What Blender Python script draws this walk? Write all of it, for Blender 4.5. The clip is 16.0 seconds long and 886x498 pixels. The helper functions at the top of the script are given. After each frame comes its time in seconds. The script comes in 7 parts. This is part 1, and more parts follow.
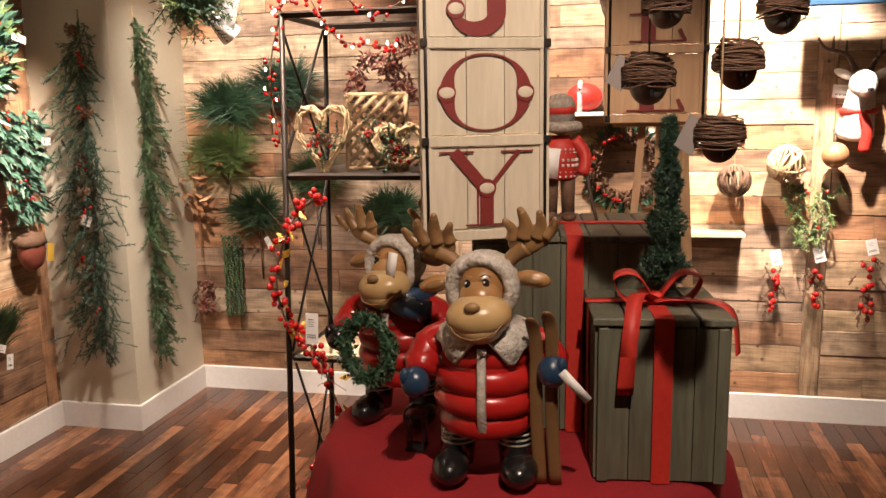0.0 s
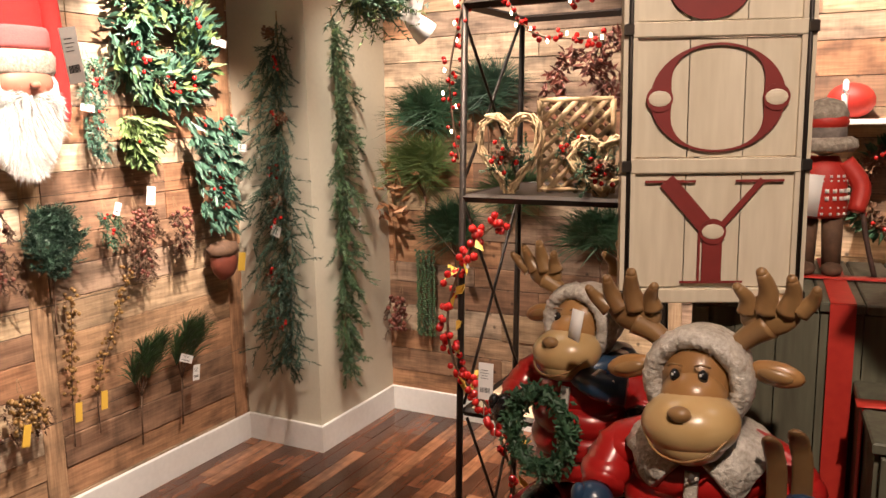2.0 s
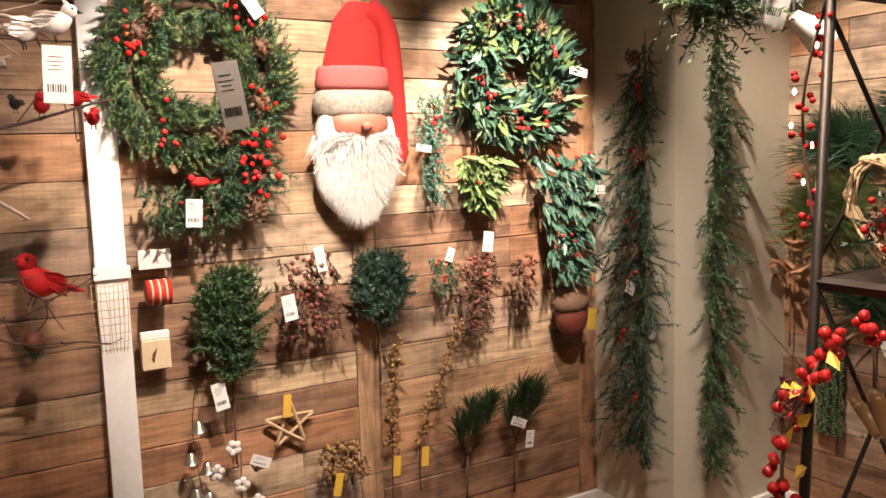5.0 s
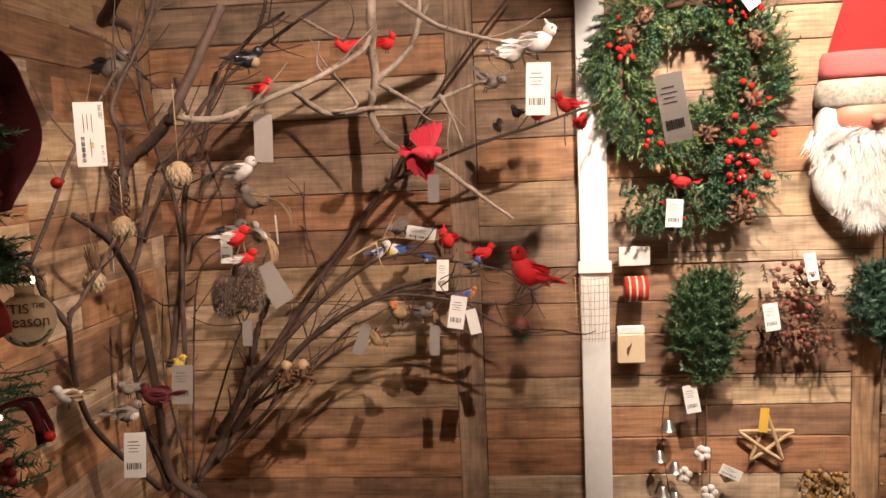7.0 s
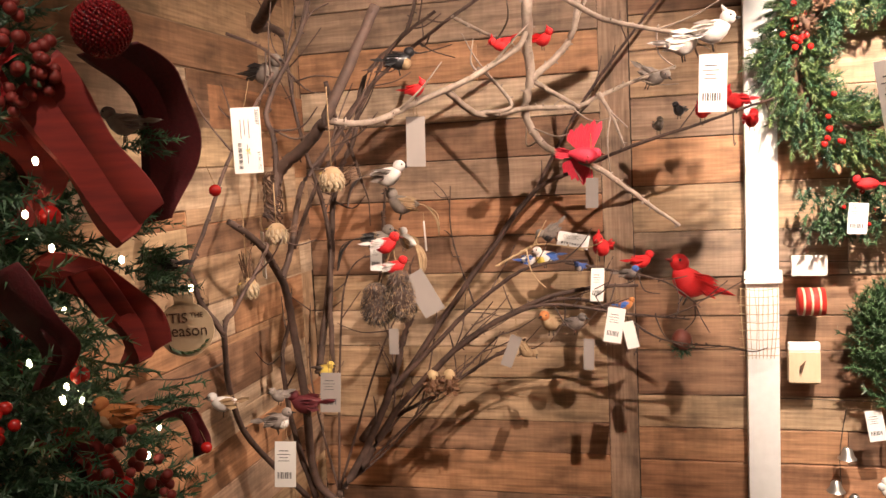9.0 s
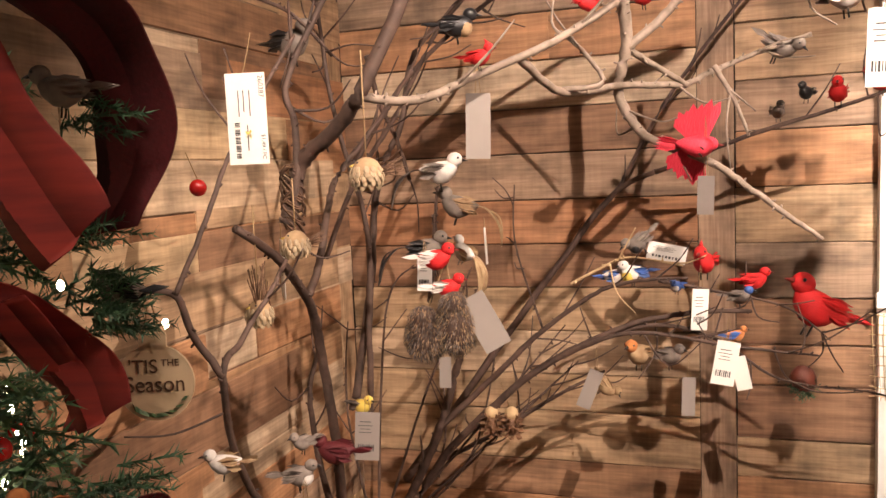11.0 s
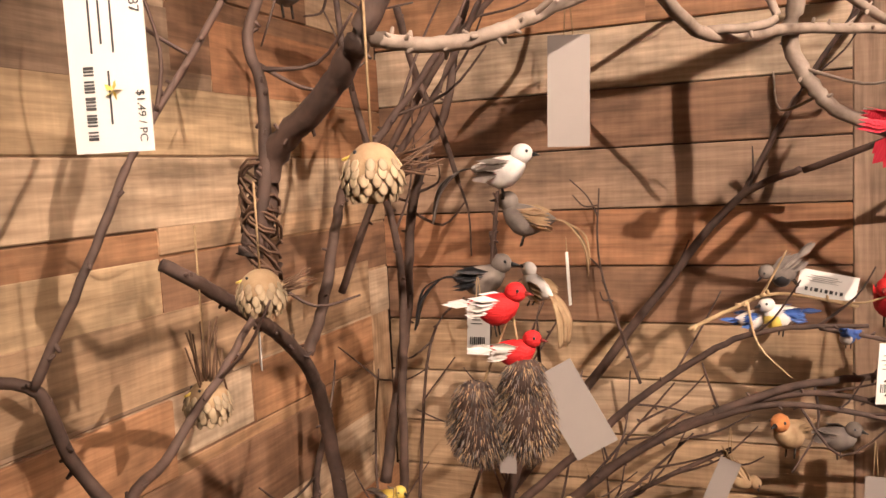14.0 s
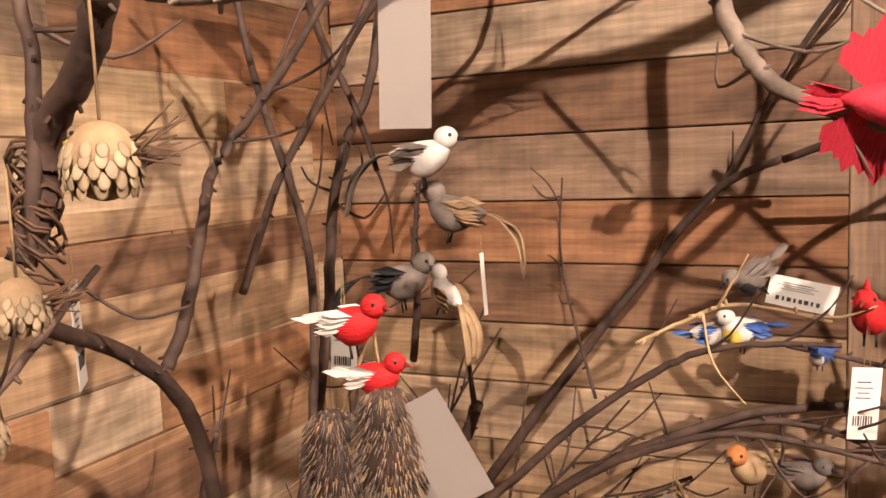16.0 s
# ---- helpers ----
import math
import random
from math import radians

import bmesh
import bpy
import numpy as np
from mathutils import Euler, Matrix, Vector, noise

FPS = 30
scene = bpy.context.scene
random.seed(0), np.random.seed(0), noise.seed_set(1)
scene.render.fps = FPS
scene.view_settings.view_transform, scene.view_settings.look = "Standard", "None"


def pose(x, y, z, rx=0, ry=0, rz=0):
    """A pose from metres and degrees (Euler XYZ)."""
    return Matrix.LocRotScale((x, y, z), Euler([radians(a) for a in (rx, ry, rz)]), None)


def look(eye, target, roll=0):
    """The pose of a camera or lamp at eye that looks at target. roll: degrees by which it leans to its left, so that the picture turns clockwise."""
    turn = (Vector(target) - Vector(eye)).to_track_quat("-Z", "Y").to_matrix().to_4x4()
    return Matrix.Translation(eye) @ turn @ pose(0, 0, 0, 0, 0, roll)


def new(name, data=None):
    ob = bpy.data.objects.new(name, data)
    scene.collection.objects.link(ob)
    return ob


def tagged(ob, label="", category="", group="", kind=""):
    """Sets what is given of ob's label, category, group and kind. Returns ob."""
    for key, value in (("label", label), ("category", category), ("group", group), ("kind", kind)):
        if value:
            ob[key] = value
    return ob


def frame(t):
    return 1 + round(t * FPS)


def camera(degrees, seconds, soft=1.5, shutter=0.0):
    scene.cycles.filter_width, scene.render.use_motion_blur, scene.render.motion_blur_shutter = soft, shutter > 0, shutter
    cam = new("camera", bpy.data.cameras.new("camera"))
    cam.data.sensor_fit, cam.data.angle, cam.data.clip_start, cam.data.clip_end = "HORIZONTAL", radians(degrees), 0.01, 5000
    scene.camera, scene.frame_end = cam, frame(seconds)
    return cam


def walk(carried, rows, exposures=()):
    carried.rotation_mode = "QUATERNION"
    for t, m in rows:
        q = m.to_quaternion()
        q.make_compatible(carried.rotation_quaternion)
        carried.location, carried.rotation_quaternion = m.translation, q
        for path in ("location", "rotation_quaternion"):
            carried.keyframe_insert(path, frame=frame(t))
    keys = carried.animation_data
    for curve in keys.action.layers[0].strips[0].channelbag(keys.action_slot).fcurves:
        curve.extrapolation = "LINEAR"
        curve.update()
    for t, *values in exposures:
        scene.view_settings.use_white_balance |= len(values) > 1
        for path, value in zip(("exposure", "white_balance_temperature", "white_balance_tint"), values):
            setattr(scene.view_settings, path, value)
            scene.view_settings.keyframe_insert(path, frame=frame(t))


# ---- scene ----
cam = camera(57.4, 16.0)
PATH = [
    (0, (-0.786, -2.776, 1.588), (1.141, -2.367, 1.244), -1.0),
    (0.5, (-0.714, -2.81, 1.6), (1.185, -2.276, 1.272), -0.6),
    (1, (-0.598, -2.796, 1.588), (1.263, -2.139, 1.263), -0.5),
    (1.5, (-0.432, -2.756, 1.593), (1.385, -1.989, 1.263), -0.6),
    (2, (-0.285, -2.709, 1.605), (1.46, -1.788, 1.274), -1.0),
    (2.5, (-0.182, -2.698, 1.605), (1.48, -1.633, 1.281), -1.2),
    (3, (-0.078, -2.736, 1.614), (1.468, -1.503, 1.315), -0.4),
    (3.2, (-0.065, -2.743, 1.616), (1.429, -1.444, 1.336), -0.5),
    (5.3, (0.438, -2.595, 1.631), (1.301, -0.808, 1.379), -1.4),
    (5.5, (0.468, -2.587, 1.649), (1.196, -0.743, 1.383), -1.2),
    (6, (0.534, -2.595, 1.656), (0.898, -0.645, 1.398), -1.5),
    (6.5, (0.529, -2.609, 1.656), (0.567, -0.624, 1.418), -2.3),
    (7, (0.502, -2.623, 1.661), (0.334, -0.643, 1.439), -2.4),
    (7.5, (0.494, -2.647, 1.664), (0.212, -0.677, 1.461), -2.3),
    (8, (0.49, -2.652, 1.662), (0.107, -0.7, 1.456), -2.5),
    (8.5, (0.474, -2.623, 1.67), (0.009, -0.69, 1.454), -2.7),
    (9, (0.437, -2.531, 1.666), (-0.05, -0.602, 1.464), -3.0),
    (9.2, (0.416, -2.505, 1.663), (-0.072, -0.576, 1.47), -3.2),
    (11.5, (0.3, -2.073, 1.655), (-0.362, -0.197, 1.451), -2.4),
    (12, (0.273, -1.989, 1.65), (-0.435, -0.129, 1.448), -2.5),
    (12.5, (0.23, -1.881, 1.656), (-0.487, -0.023, 1.467), -2.5),
    (13, (0.174, -1.8, 1.661), (-0.553, 0.055, 1.481), -2.5),
    (13.5, (0.152, -1.746, 1.651), (-0.58, 0.105, 1.464), -2.9),
    (14, (0.158, -1.685, 1.651), (-0.584, 0.163, 1.464), -2.9),
    (14.5, (0.167, -1.618, 1.653), (-0.619, 0.212, 1.469), -2.8),
    (15, (0.19, -1.561, 1.652), (-0.636, 0.252, 1.473), -3.1),
    (15.5, (0.231, -1.511, 1.647), (-0.61, 0.293, 1.455), -3.2),
    (16, (0.26, -1.475, 1.646), (-0.575, 0.328, 1.426), -2.4),
]
walk(cam, [(t, look(eye, target, roll)) for t, eye, target, roll in PATH],
     exposures=[(0, 0.0), (1.5, 0.0), (2.5, -0.18), (3.2, -0.2), (5.5, -0.65), (6.5, -0.7), (7.5, -0.3), (8.5, 0.0), (16, 0.0)])

# ---- world and lamps ----
world = bpy.data.worlds.new("room_dark")
world.use_nodes = True
world.node_tree.nodes["Background"].inputs[0].default_value = (1.0, 0.82, 0.62, 1)
world.node_tree.nodes["Background"].inputs[1].default_value = 0.008
scene.world = world


def spot(name, eye, target, watts, degrees, blend=0.6, size=0.03, colour=(1.0, 0.83, 0.71)):
    lamp = bpy.data.lights.new(name, "SPOT")
    lamp.energy, lamp.color, lamp.spot_size, lamp.spot_blend, lamp.shadow_soft_size = watts, colour, radians(degrees), blend, size
    ob = new(name, lamp)
    ob.matrix_world = look(eye, target)
    return ob


SPOTS = (
    ((0.62, -2.4, 2.82), (-0.1, -0.3, 1.6), 345, 47, 0.012),
    ((1.95, -1.05, 2.8), (2.22, -0.02, 1.68), 800, 38, 0.03),
    ((1.1, -1.25, 2.8), (1.28, -0.05, 1.65), 560, 52, 0.03),
    ((2.5, -3.45, 2.8), (3.5, -3.5, 1.62), 1250, 48, 0.03),
    ((-0.35, -3.0, 2.85), (1.15, -2.6, 1.3), 220, 50, 0.03),
    ((2.2, -0.9, 2.85), (3.5, -1.1, 1.2), 330, 64, 0.03),
    ((1.9, -1.6, 2.8), (-0.66, -0.5, 0.95), 350, 36, 0.015),
    ((1.3, -1.7, 2.85), (2.0, -1.95, 1.5), 420, 46, 0.03),
    ((1.7, -1.6, 2.85), (2.0, -0.2, 0.5), 300, 62, 0.03),
    ((2.35, -2.4, 2.85), (3.38, -2.75, 1.35), 420, 60, 0.03),
    # two spots added over the floor only to brighten the strips
    ((2.3, -1.2, 2.85), (2.1, -1.1, 0.0), 170, 62, 0.03),
    ((2.4, -3.6, 2.85), (2.5, -3.7, 0.0), 170, 62, 0.03),
    # weak spot added to lift the decorated tree
    ((0.1, -2.35, 2.85), (-0.4, -1.6, 1.45), 60, 40, 0.03),
)
for eye, target, watts, degrees, size in SPOTS:
    spot("spot_light", eye, target, watts, degrees, size=size, colour=(1.0, 0.78, 0.64) if eye[0] < 0.7 or target[0] < 0 else (1.0, 0.83, 0.71))
# two weak area lamps added under the ceiling as fill, not fittings of the shop
for lx, ly in ((1.2, -3.4), (1.6, -1.4)):
    fill_lamp = bpy.data.lights.new("area_fill", "AREA")
    fill_lamp.energy, fill_lamp.color, fill_lamp.size = 4, (1.0, 0.83, 0.71), 0.5
    new("area_fill", fill_lamp).matrix_world = look((lx, ly, 2.92), (lx, ly, 0))

# ---- materials ----
MATS = {}


def mat(name, c1, c2=None, rough=0.6, scale=30.0, stretch=(1, 1, 1), bump=0.15, metal=0.0, vary=0.0, coarse=3.0, coat=0.0, sub=0.0):
    """Two tones mixed by fine and coarse noise, a fine relief, and a change of value from thing to thing."""
    m = bpy.data.materials.new(name)
    m.use_nodes = True
    nt, nd, ln = m.node_tree, m.node_tree.nodes, m.node_tree.links
    b = nd["Principled BSDF"]
    c2 = c2 or tuple(c * 0.7 for c in c1)
    tc, info = nd.new("ShaderNodeTexCoord"), nd.new("ShaderNodeObjectInfo")
    mp = nd.new("ShaderNodeMapping")
    mp.inputs["Scale"].default_value = stretch
    ln.new(tc.outputs["Object"], mp.inputs["Vector"])
    off = nd.new("ShaderNodeVectorMath")
    off.operation = "MULTIPLY_ADD"
    off.inputs[1].default_value = (37, 53, 71)
    ln.new(info.outputs["Random"], off.inputs[0])
    ln.new(mp.outputs["Vector"], off.inputs[2])
    fine, big = nd.new("ShaderNodeTexNoise"), nd.new("ShaderNodeTexNoise")
    for n, s, d in ((fine, scale, 6), (big, coarse, 3)):
        n.inputs["Scale"].default_value, n.inputs["Detail"].default_value = s, d
        ln.new(off.outputs["Vector"], n.inputs["Vector"])
    add = nd.new("ShaderNodeMath")
    add.operation = "ADD"
    ln.new(fine.outputs["Fac"], add.inputs[0])
    ln.new(big.outputs["Fac"], add.inputs[1])
    rng = nd.new("ShaderNodeMapRange")
    rng.inputs["From Min"].default_value, rng.inputs["From Max"].default_value = 0.7, 1.3
    ln.new(add.outputs[0], rng.inputs["Value"])
    mix = nd.new("ShaderNodeMix")
    mix.data_type = "RGBA"
    mix.inputs["A"].default_value, mix.inputs["B"].default_value = (*c1, 1), (*c2, 1)
    ln.new(rng.outputs["Result"], mix.inputs["Factor"])
    out = mix.outputs["Result"]
    if vary:
        hsv, vr = nd.new("ShaderNodeHueSaturation"), nd.new("ShaderNodeMapRange")
        vr.inputs["To Min"].default_value, vr.inputs["To Max"].default_value = 1 - vary, 1 + vary
        ln.new(info.outputs["Random"], vr.inputs["Value"])
        ln.new(vr.outputs["Result"], hsv.inputs["Value"])
        ln.new(out, hsv.inputs["Color"])
        out = hsv.outputs["Color"]
    ln.new(out, b.inputs["Base Color"])
    b.inputs["Roughness"].default_value, b.inputs["Metallic"].default_value = rough, metal
    b.inputs["Coat Weight"].default_value = coat
    if bump:
        bp = nd.new("ShaderNodeBump")
        bp.inputs["Strength"].default_value, bp.inputs["Distance"].default_value = bump, 0.004
        ln.new(fine.outputs["Fac"], bp.inputs["Height"])
        ln.new(bp.outputs["Normal"], b.inputs["Normal"])
    MATS[name] = m
    return m


def plank_mat(name, stops, rough=0.7, grain=(1.6, 26, 26), bump=0.35, coat=0.0, island=False, saw=0.22):
    """Boards whose tone changes from board to board, with long grain, saw marks, blotches and nail holes."""
    m = mat(name, (1, 0.98, 0.95), (0.42, 0.37, 0.33), rough, 5, grain, bump, coarse=1.6, coat=coat)
    nd, ln = m.node_tree.nodes, m.node_tree.links
    b = nd["Principled BSDF"]
    ramp, tc = nd.new("ShaderNodeValToRGB"), nd.new("ShaderNodeTexCoord")
    el = ramp.color_ramp.elements
    ramp.color_ramp.interpolation = "CONSTANT"
    while len(el) < len(stops):
        el.new(0.5)
    for i, c in enumerate(stops):
        el[i].position, el[i].color = i / len(stops), (*c, 1)
    if island:
        ln.new(nd.new("ShaderNodeNewGeometry").outputs["Random Per Island"], ramp.inputs["Fac"])
    else:
        ln.new(nd.new("ShaderNodeObjectInfo").outputs["Random"], ramp.inputs["Fac"])

    def multiply(a, fac, socket):
        mul = nd.new("ShaderNodeMix")
        mul.data_type, mul.blend_type = "RGBA", "MULTIPLY"
        mul.inputs["Factor"].default_value = fac
        ln.new(a, mul.inputs["A"])
        ln.new(socket, mul.inputs["B"])
        return mul.outputs["Result"]

    def noisy(scale3, scale, lo, hi, to):
        mp, n, r = nd.new("ShaderNodeMapping"), nd.new("ShaderNodeTexNoise"), nd.new("ShaderNodeMapRange")
        mp.inputs["Scale"].default_value = scale3
        n.inputs["Scale"].default_value, n.inputs["Detail"].default_value = scale, 4
        r.inputs["From Min"].default_value, r.inputs["From Max"].default_value, r.inputs["To Min"].default_value = lo, hi, to
        ln.new(tc.outputs["Object"], mp.inputs["Vector"])
        ln.new(mp.outputs["Vector"], n.inputs["Vector"])
        ln.new(n.outputs["Fac"], r.inputs["Value"])
        return r.outputs["Result"]

    out = multiply(ramp.outputs["Color"], 0.9, b.inputs["Base Color"].links[0].from_socket)
    out = multiply(out, saw, noisy((26, 1, 1.5), 3, 0.35, 0.6, 0.45))
    out = multiply(out, 0.85, noisy((1, 1, 1.6), 7, 0.36, 0.56, 0.4))
    vor, kr = nd.new("ShaderNodeTexVoronoi"), nd.new("ShaderNodeMapRange")
    vor.inputs["Scale"].default_value = 6
    kr.inputs["From Min"].default_value, kr.inputs["From Max"].default_value, kr.inputs["To Min"].default_value = 0.025, 0.07, 0.2
    ln.new(tc.outputs["Object"], vor.inputs["Vector"])
    ln.new(vor.outputs["Distance"], kr.inputs["Value"])
    out = multiply(out, 0.85, kr.outputs["Result"])
    ln.new(out, b.inputs["Base Color"])
    return m


def glow(name, colour, strength):
    m = bpy.data.materials.new(name)
    m.use_nodes = True
    b = m.node_tree.nodes["Principled BSDF"]
    b.inputs["Base Color"].default_value = (*colour, 1)
    b.inputs["Emission Color"].default_value, b.inputs["Emission Strength"].default_value = (*colour, 1), strength
    MATS[name] = m
    return m


BARN = plank_mat("barn_wood", ((0.54, 0.38, 0.235), (0.48, 0.245, 0.13), (0.64, 0.48, 0.33), (0.33, 0.19, 0.115), (0.58, 0.40, 0.25), (0.45, 0.31, 0.215), (0.55, 0.30, 0.16), (0.40, 0.235, 0.14), (0.68, 0.53, 0.38), (0.52, 0.32, 0.18), (0.60, 0.44, 0.27), (0.38, 0.27, 0.19)))
STRIPS = ((0.1, 0.038, 0.02), (0.17, 0.065, 0.033), (0.3, 0.12, 0.058), (0.13, 0.05, 0.026), (0.44, 0.2, 0.1), (0.22, 0.085, 0.042), (0.15, 0.058, 0.03))
PARQUET = plank_mat("parquet_wood", STRIPS, 0.26, bump=0.05, coat=0.3, saw=0.15)
PARQUET_FIELD = plank_mat("parquet_field_wood", STRIPS, 0.26, bump=0.05, coat=0.3, island=True, saw=0.15)
PAINT = mat("wall_paint", (0.58, 0.53, 0.41), (0.54, 0.49, 0.38), 0.7, 60, bump=0.05)
WHITE = mat("white_paint", (0.8, 0.78, 0.74), (0.72, 0.7, 0.66), 0.4, 40, bump=0.04)
CEIL = mat("ceiling_paint", (0.25, 0.22, 0.18), (0.2, 0.18, 0.15), 0.9, 40)
DARK = mat("dark_gap", (0.03, 0.02, 0.015), None, 0.9)
BARK = mat("bark", (0.1, 0.058, 0.043), (0.035, 0.021, 0.016), 0.75, 60, bump=0.6, coarse=8)
PALE = mat("pale_bark", (0.32, 0.25, 0.2), (0.13, 0.095, 0.07), 0.7, 60, bump=0.6, coarse=8)
GREEN = mat("fir_green", (0.05, 0.12, 0.055), (0.02, 0.055, 0.028), 0.55, 40, bump=0, coarse=12)
BLUEG = mat("blue_green", (0.05, 0.105, 0.06), (0.02, 0.045, 0.03), 0.55, 40, bump=0, coarse=12)
TEAL = mat("eucalyptus_green", (0.09, 0.19, 0.12), (0.035, 0.085, 0.06), 0.45, 40, bump=0.1, coarse=12)
LIME = mat("light_green", (0.17, 0.23, 0.07), (0.08, 0.14, 0.045), 0.55, 40, bump=0, coarse=12)
PINEG = mat("pine_green", (0.07, 0.13, 0.045), (0.03, 0.065, 0.03), 0.5, 40, bump=0, coarse=12)
RED = mat("berry_red", (0.5, 0.02, 0.015), (0.35, 0.01, 0.01), 0.25, 30, bump=0.02)
RUST = mat("rust_berry", (0.2, 0.05, 0.03), (0.1, 0.03, 0.02), 0.5, 30)
GOLD = mat("gold_berry", (0.3, 0.17, 0.05), (0.16, 0.08, 0.025), 0.35, 40, metal=0.3)
CONE = mat("pine_cone", (0.2, 0.1, 0.05), (0.09, 0.045, 0.025), 0.7, 50)
TAG = mat("tag_paper", (0.74, 0.72, 0.68), (0.68, 0.66, 0.62), 0.6, 20, bump=0.02)
# grey paper, toned darker still for the backlit side of the tags
GREYTAG = mat("grey_tag", (0.25, 0.215, 0.195), (0.22, 0.19, 0.175), 0.7, 20, bump=0.02)
YELLOW = mat("yellow_tag", (0.65, 0.4, 0.05), (0.6, 0.36, 0.05), 0.6, 20, bump=0.02)
INK = mat("ink", (0.06, 0.06, 0.06), None, 0.7, bump=0)
STRING = mat("string", (0.35, 0.24, 0.13), (0.22, 0.14, 0.07), 0.9, 200)
FELT = mat("red_felt", (0.42, 0.02, 0.015), (0.34, 0.012, 0.012), 0.95, 300, bump=0.3)
FEATHER = mat("red_feather", (0.62, 0.012, 0.015), (0.42, 0.006, 0.008), 0.7, 60, (1, 8, 8), bump=0.5)
PINKF = mat("pink_feather", (0.75, 0.05, 0.09), (0.6, 0.02, 0.05), 0.7, 60, (8, 1, 8), bump=0.5)
GREYF = mat("grey_feather", (0.24, 0.2, 0.17), (0.11, 0.09, 0.08), 0.8, 60, bump=0.5, coarse=15)
WHITEF = mat("white_feather", (0.72, 0.68, 0.64), (0.5, 0.46, 0.43), 0.8, 70, bump=0.4, coarse=25)
TANF = mat("tan_feather", (0.42, 0.3, 0.17), (0.25, 0.15, 0.08), 0.8, 70, bump=0.5, coarse=15)
ORANGEF = mat("orange_fur", (0.5, 0.2, 0.06), (0.35, 0.12, 0.04), 0.9, 120, bump=0.6, coarse=15)
BLUEF = mat("blue_paint", (0.05, 0.13, 0.4), (0.04, 0.09, 0.3), 0.5, 60)
YELF = mat("yellow_paint", (0.65, 0.5, 0.1), (0.6, 0.42, 0.08), 0.5, 60)
BLACKF = mat("black_paint", (0.02, 0.02, 0.022), None, 0.35, 60)
SCALE = mat("wood_scale", (0.4, 0.31, 0.2), (0.24, 0.17, 0.1), 0.65, 90, vary=0.3)
FUR = mat("white_fur", (0.78, 0.76, 0.72), (0.6, 0.57, 0.52), 0.95, 120, bump=0.5)
NUBBY = mat("nubby_wool", (0.5, 0.45, 0.37), (0.22, 0.18, 0.14), 0.95, 90, bump=1.0)
SKIN = mat("painted_skin", (0.5, 0.19, 0.12), (0.42, 0.15, 0.1), 0.5, 20)
PINKB = mat("pink_cloth", (0.5, 0.13, 0.12), (0.42, 0.1, 0.1), 0.95, 200, bump=0.3)
REDG = mat("glazed_red", (0.42, 0.015, 0.012), (0.28, 0.01, 0.01), 0.28, 14, bump=0.03, coat=0.4)
TANG = mat("glazed_tan", (0.4, 0.215, 0.08), (0.26, 0.13, 0.045), 0.3, 12, bump=0.03, coat=0.4)
CREAMG = mat("glazed_cream", (0.54, 0.385, 0.19), (0.42, 0.27, 0.11), 0.3, 12, bump=0.03, coat=0.4)
ANTLER = mat("glazed_antler", (0.32, 0.19, 0.075), (0.19, 0.1, 0.04), 0.35, 14, bump=0.05, coat=0.3)
BLACKG = mat("glazed_black", (0.012, 0.011, 0.011), None, 0.22, 20, bump=0.03, coat=0.4)
NAVY = mat("glazed_navy", (0.02, 0.05, 0.1), (0.012, 0.03, 0.06), 0.3, 20, bump=0.03, coat=0.3)
BOXG = mat("green_boards", (0.13, 0.13, 0.085), (0.07, 0.065, 0.042), 0.65, 14, (6, 6, 0.6), bump=0.4, vary=0.15)
RIBBON = mat("red_ribbon", (0.5, 0.035, 0.02), (0.4, 0.02, 0.014), 0.55, 60, bump=0.1)
CREAMP = mat("cream_panel", (0.62, 0.55, 0.42), (0.52, 0.45, 0.33), 0.6, 12, (6, 6, 0.8), bump=0.1)
NATURAL = mat("natural_panel", (0.56, 0.36, 0.2), (0.46, 0.28, 0.15), 0.6, 12, (6, 6, 0.8), bump=0.1)
LETTER = mat("letter_red", (0.2, 0.018, 0.014), (0.15, 0.014, 0.01), 0.6, 30, bump=0.05)
IRON = mat("dark_iron", (0.03, 0.028, 0.026), (0.05, 0.035, 0.025), 0.5, 60, metal=0.7)
STEEL = mat("steel", (0.4, 0.38, 0.35), (0.35, 0.33, 0.3), 0.35, 60, metal=0.9)
WICKER = mat("wicker", (0.56, 0.41, 0.23), (0.32, 0.21, 0.11), 0.8, 60)
TWIG = mat("dark_twig", (0.14, 0.075, 0.04), (0.07, 0.035, 0.02), 0.8, 60)
RUSTB = mat("bell_rust", (0.17, 0.07, 0.035), (0.08, 0.04, 0.025), 0.55, 40, metal=0.5)
GREYB = mat("bell_grey", (0.24, 0.22, 0.2), (0.12, 0.11, 0.1), 0.42, 40, metal=0.6)
COPPER = mat("copper_leaf", (0.45, 0.24, 0.12), (0.3, 0.14, 0.06), 0.45, 30, metal=0.3)
BURG = mat("burgundy_ribbon", (0.1, 0.006, 0.01), (0.06, 0.004, 0.007), 0.7, 200, bump=0.2)
PLAID = mat("plaid_ribbon", (0.32, 0.03, 0.02), (0.14, 0.012, 0.012), 0.7, 9, (1, 1, 9), bump=0.1)
GLITTER = mat("beaded_red", (0.24, 0.008, 0.01), (0.1, 0.004, 0.006), 0.2, 200, bump=0.8)
PLAQUE = mat("plaque_wood", (0.66, 0.52, 0.34), (0.58, 0.44, 0.28), 0.6, 14, (5, 1, 1), bump=0.1)
BULB = glow("warm_bulb", (1.0, 0.8, 0.5), 16)
LAMPGLOW = glow("lamp_face", (1.0, 0.85, 0.65), 12)
CLOTH = mat("red_cloth", (0.3, 0.008, 0.012), (0.2, 0.006, 0.01), 0.9, 250, bump=0.3)
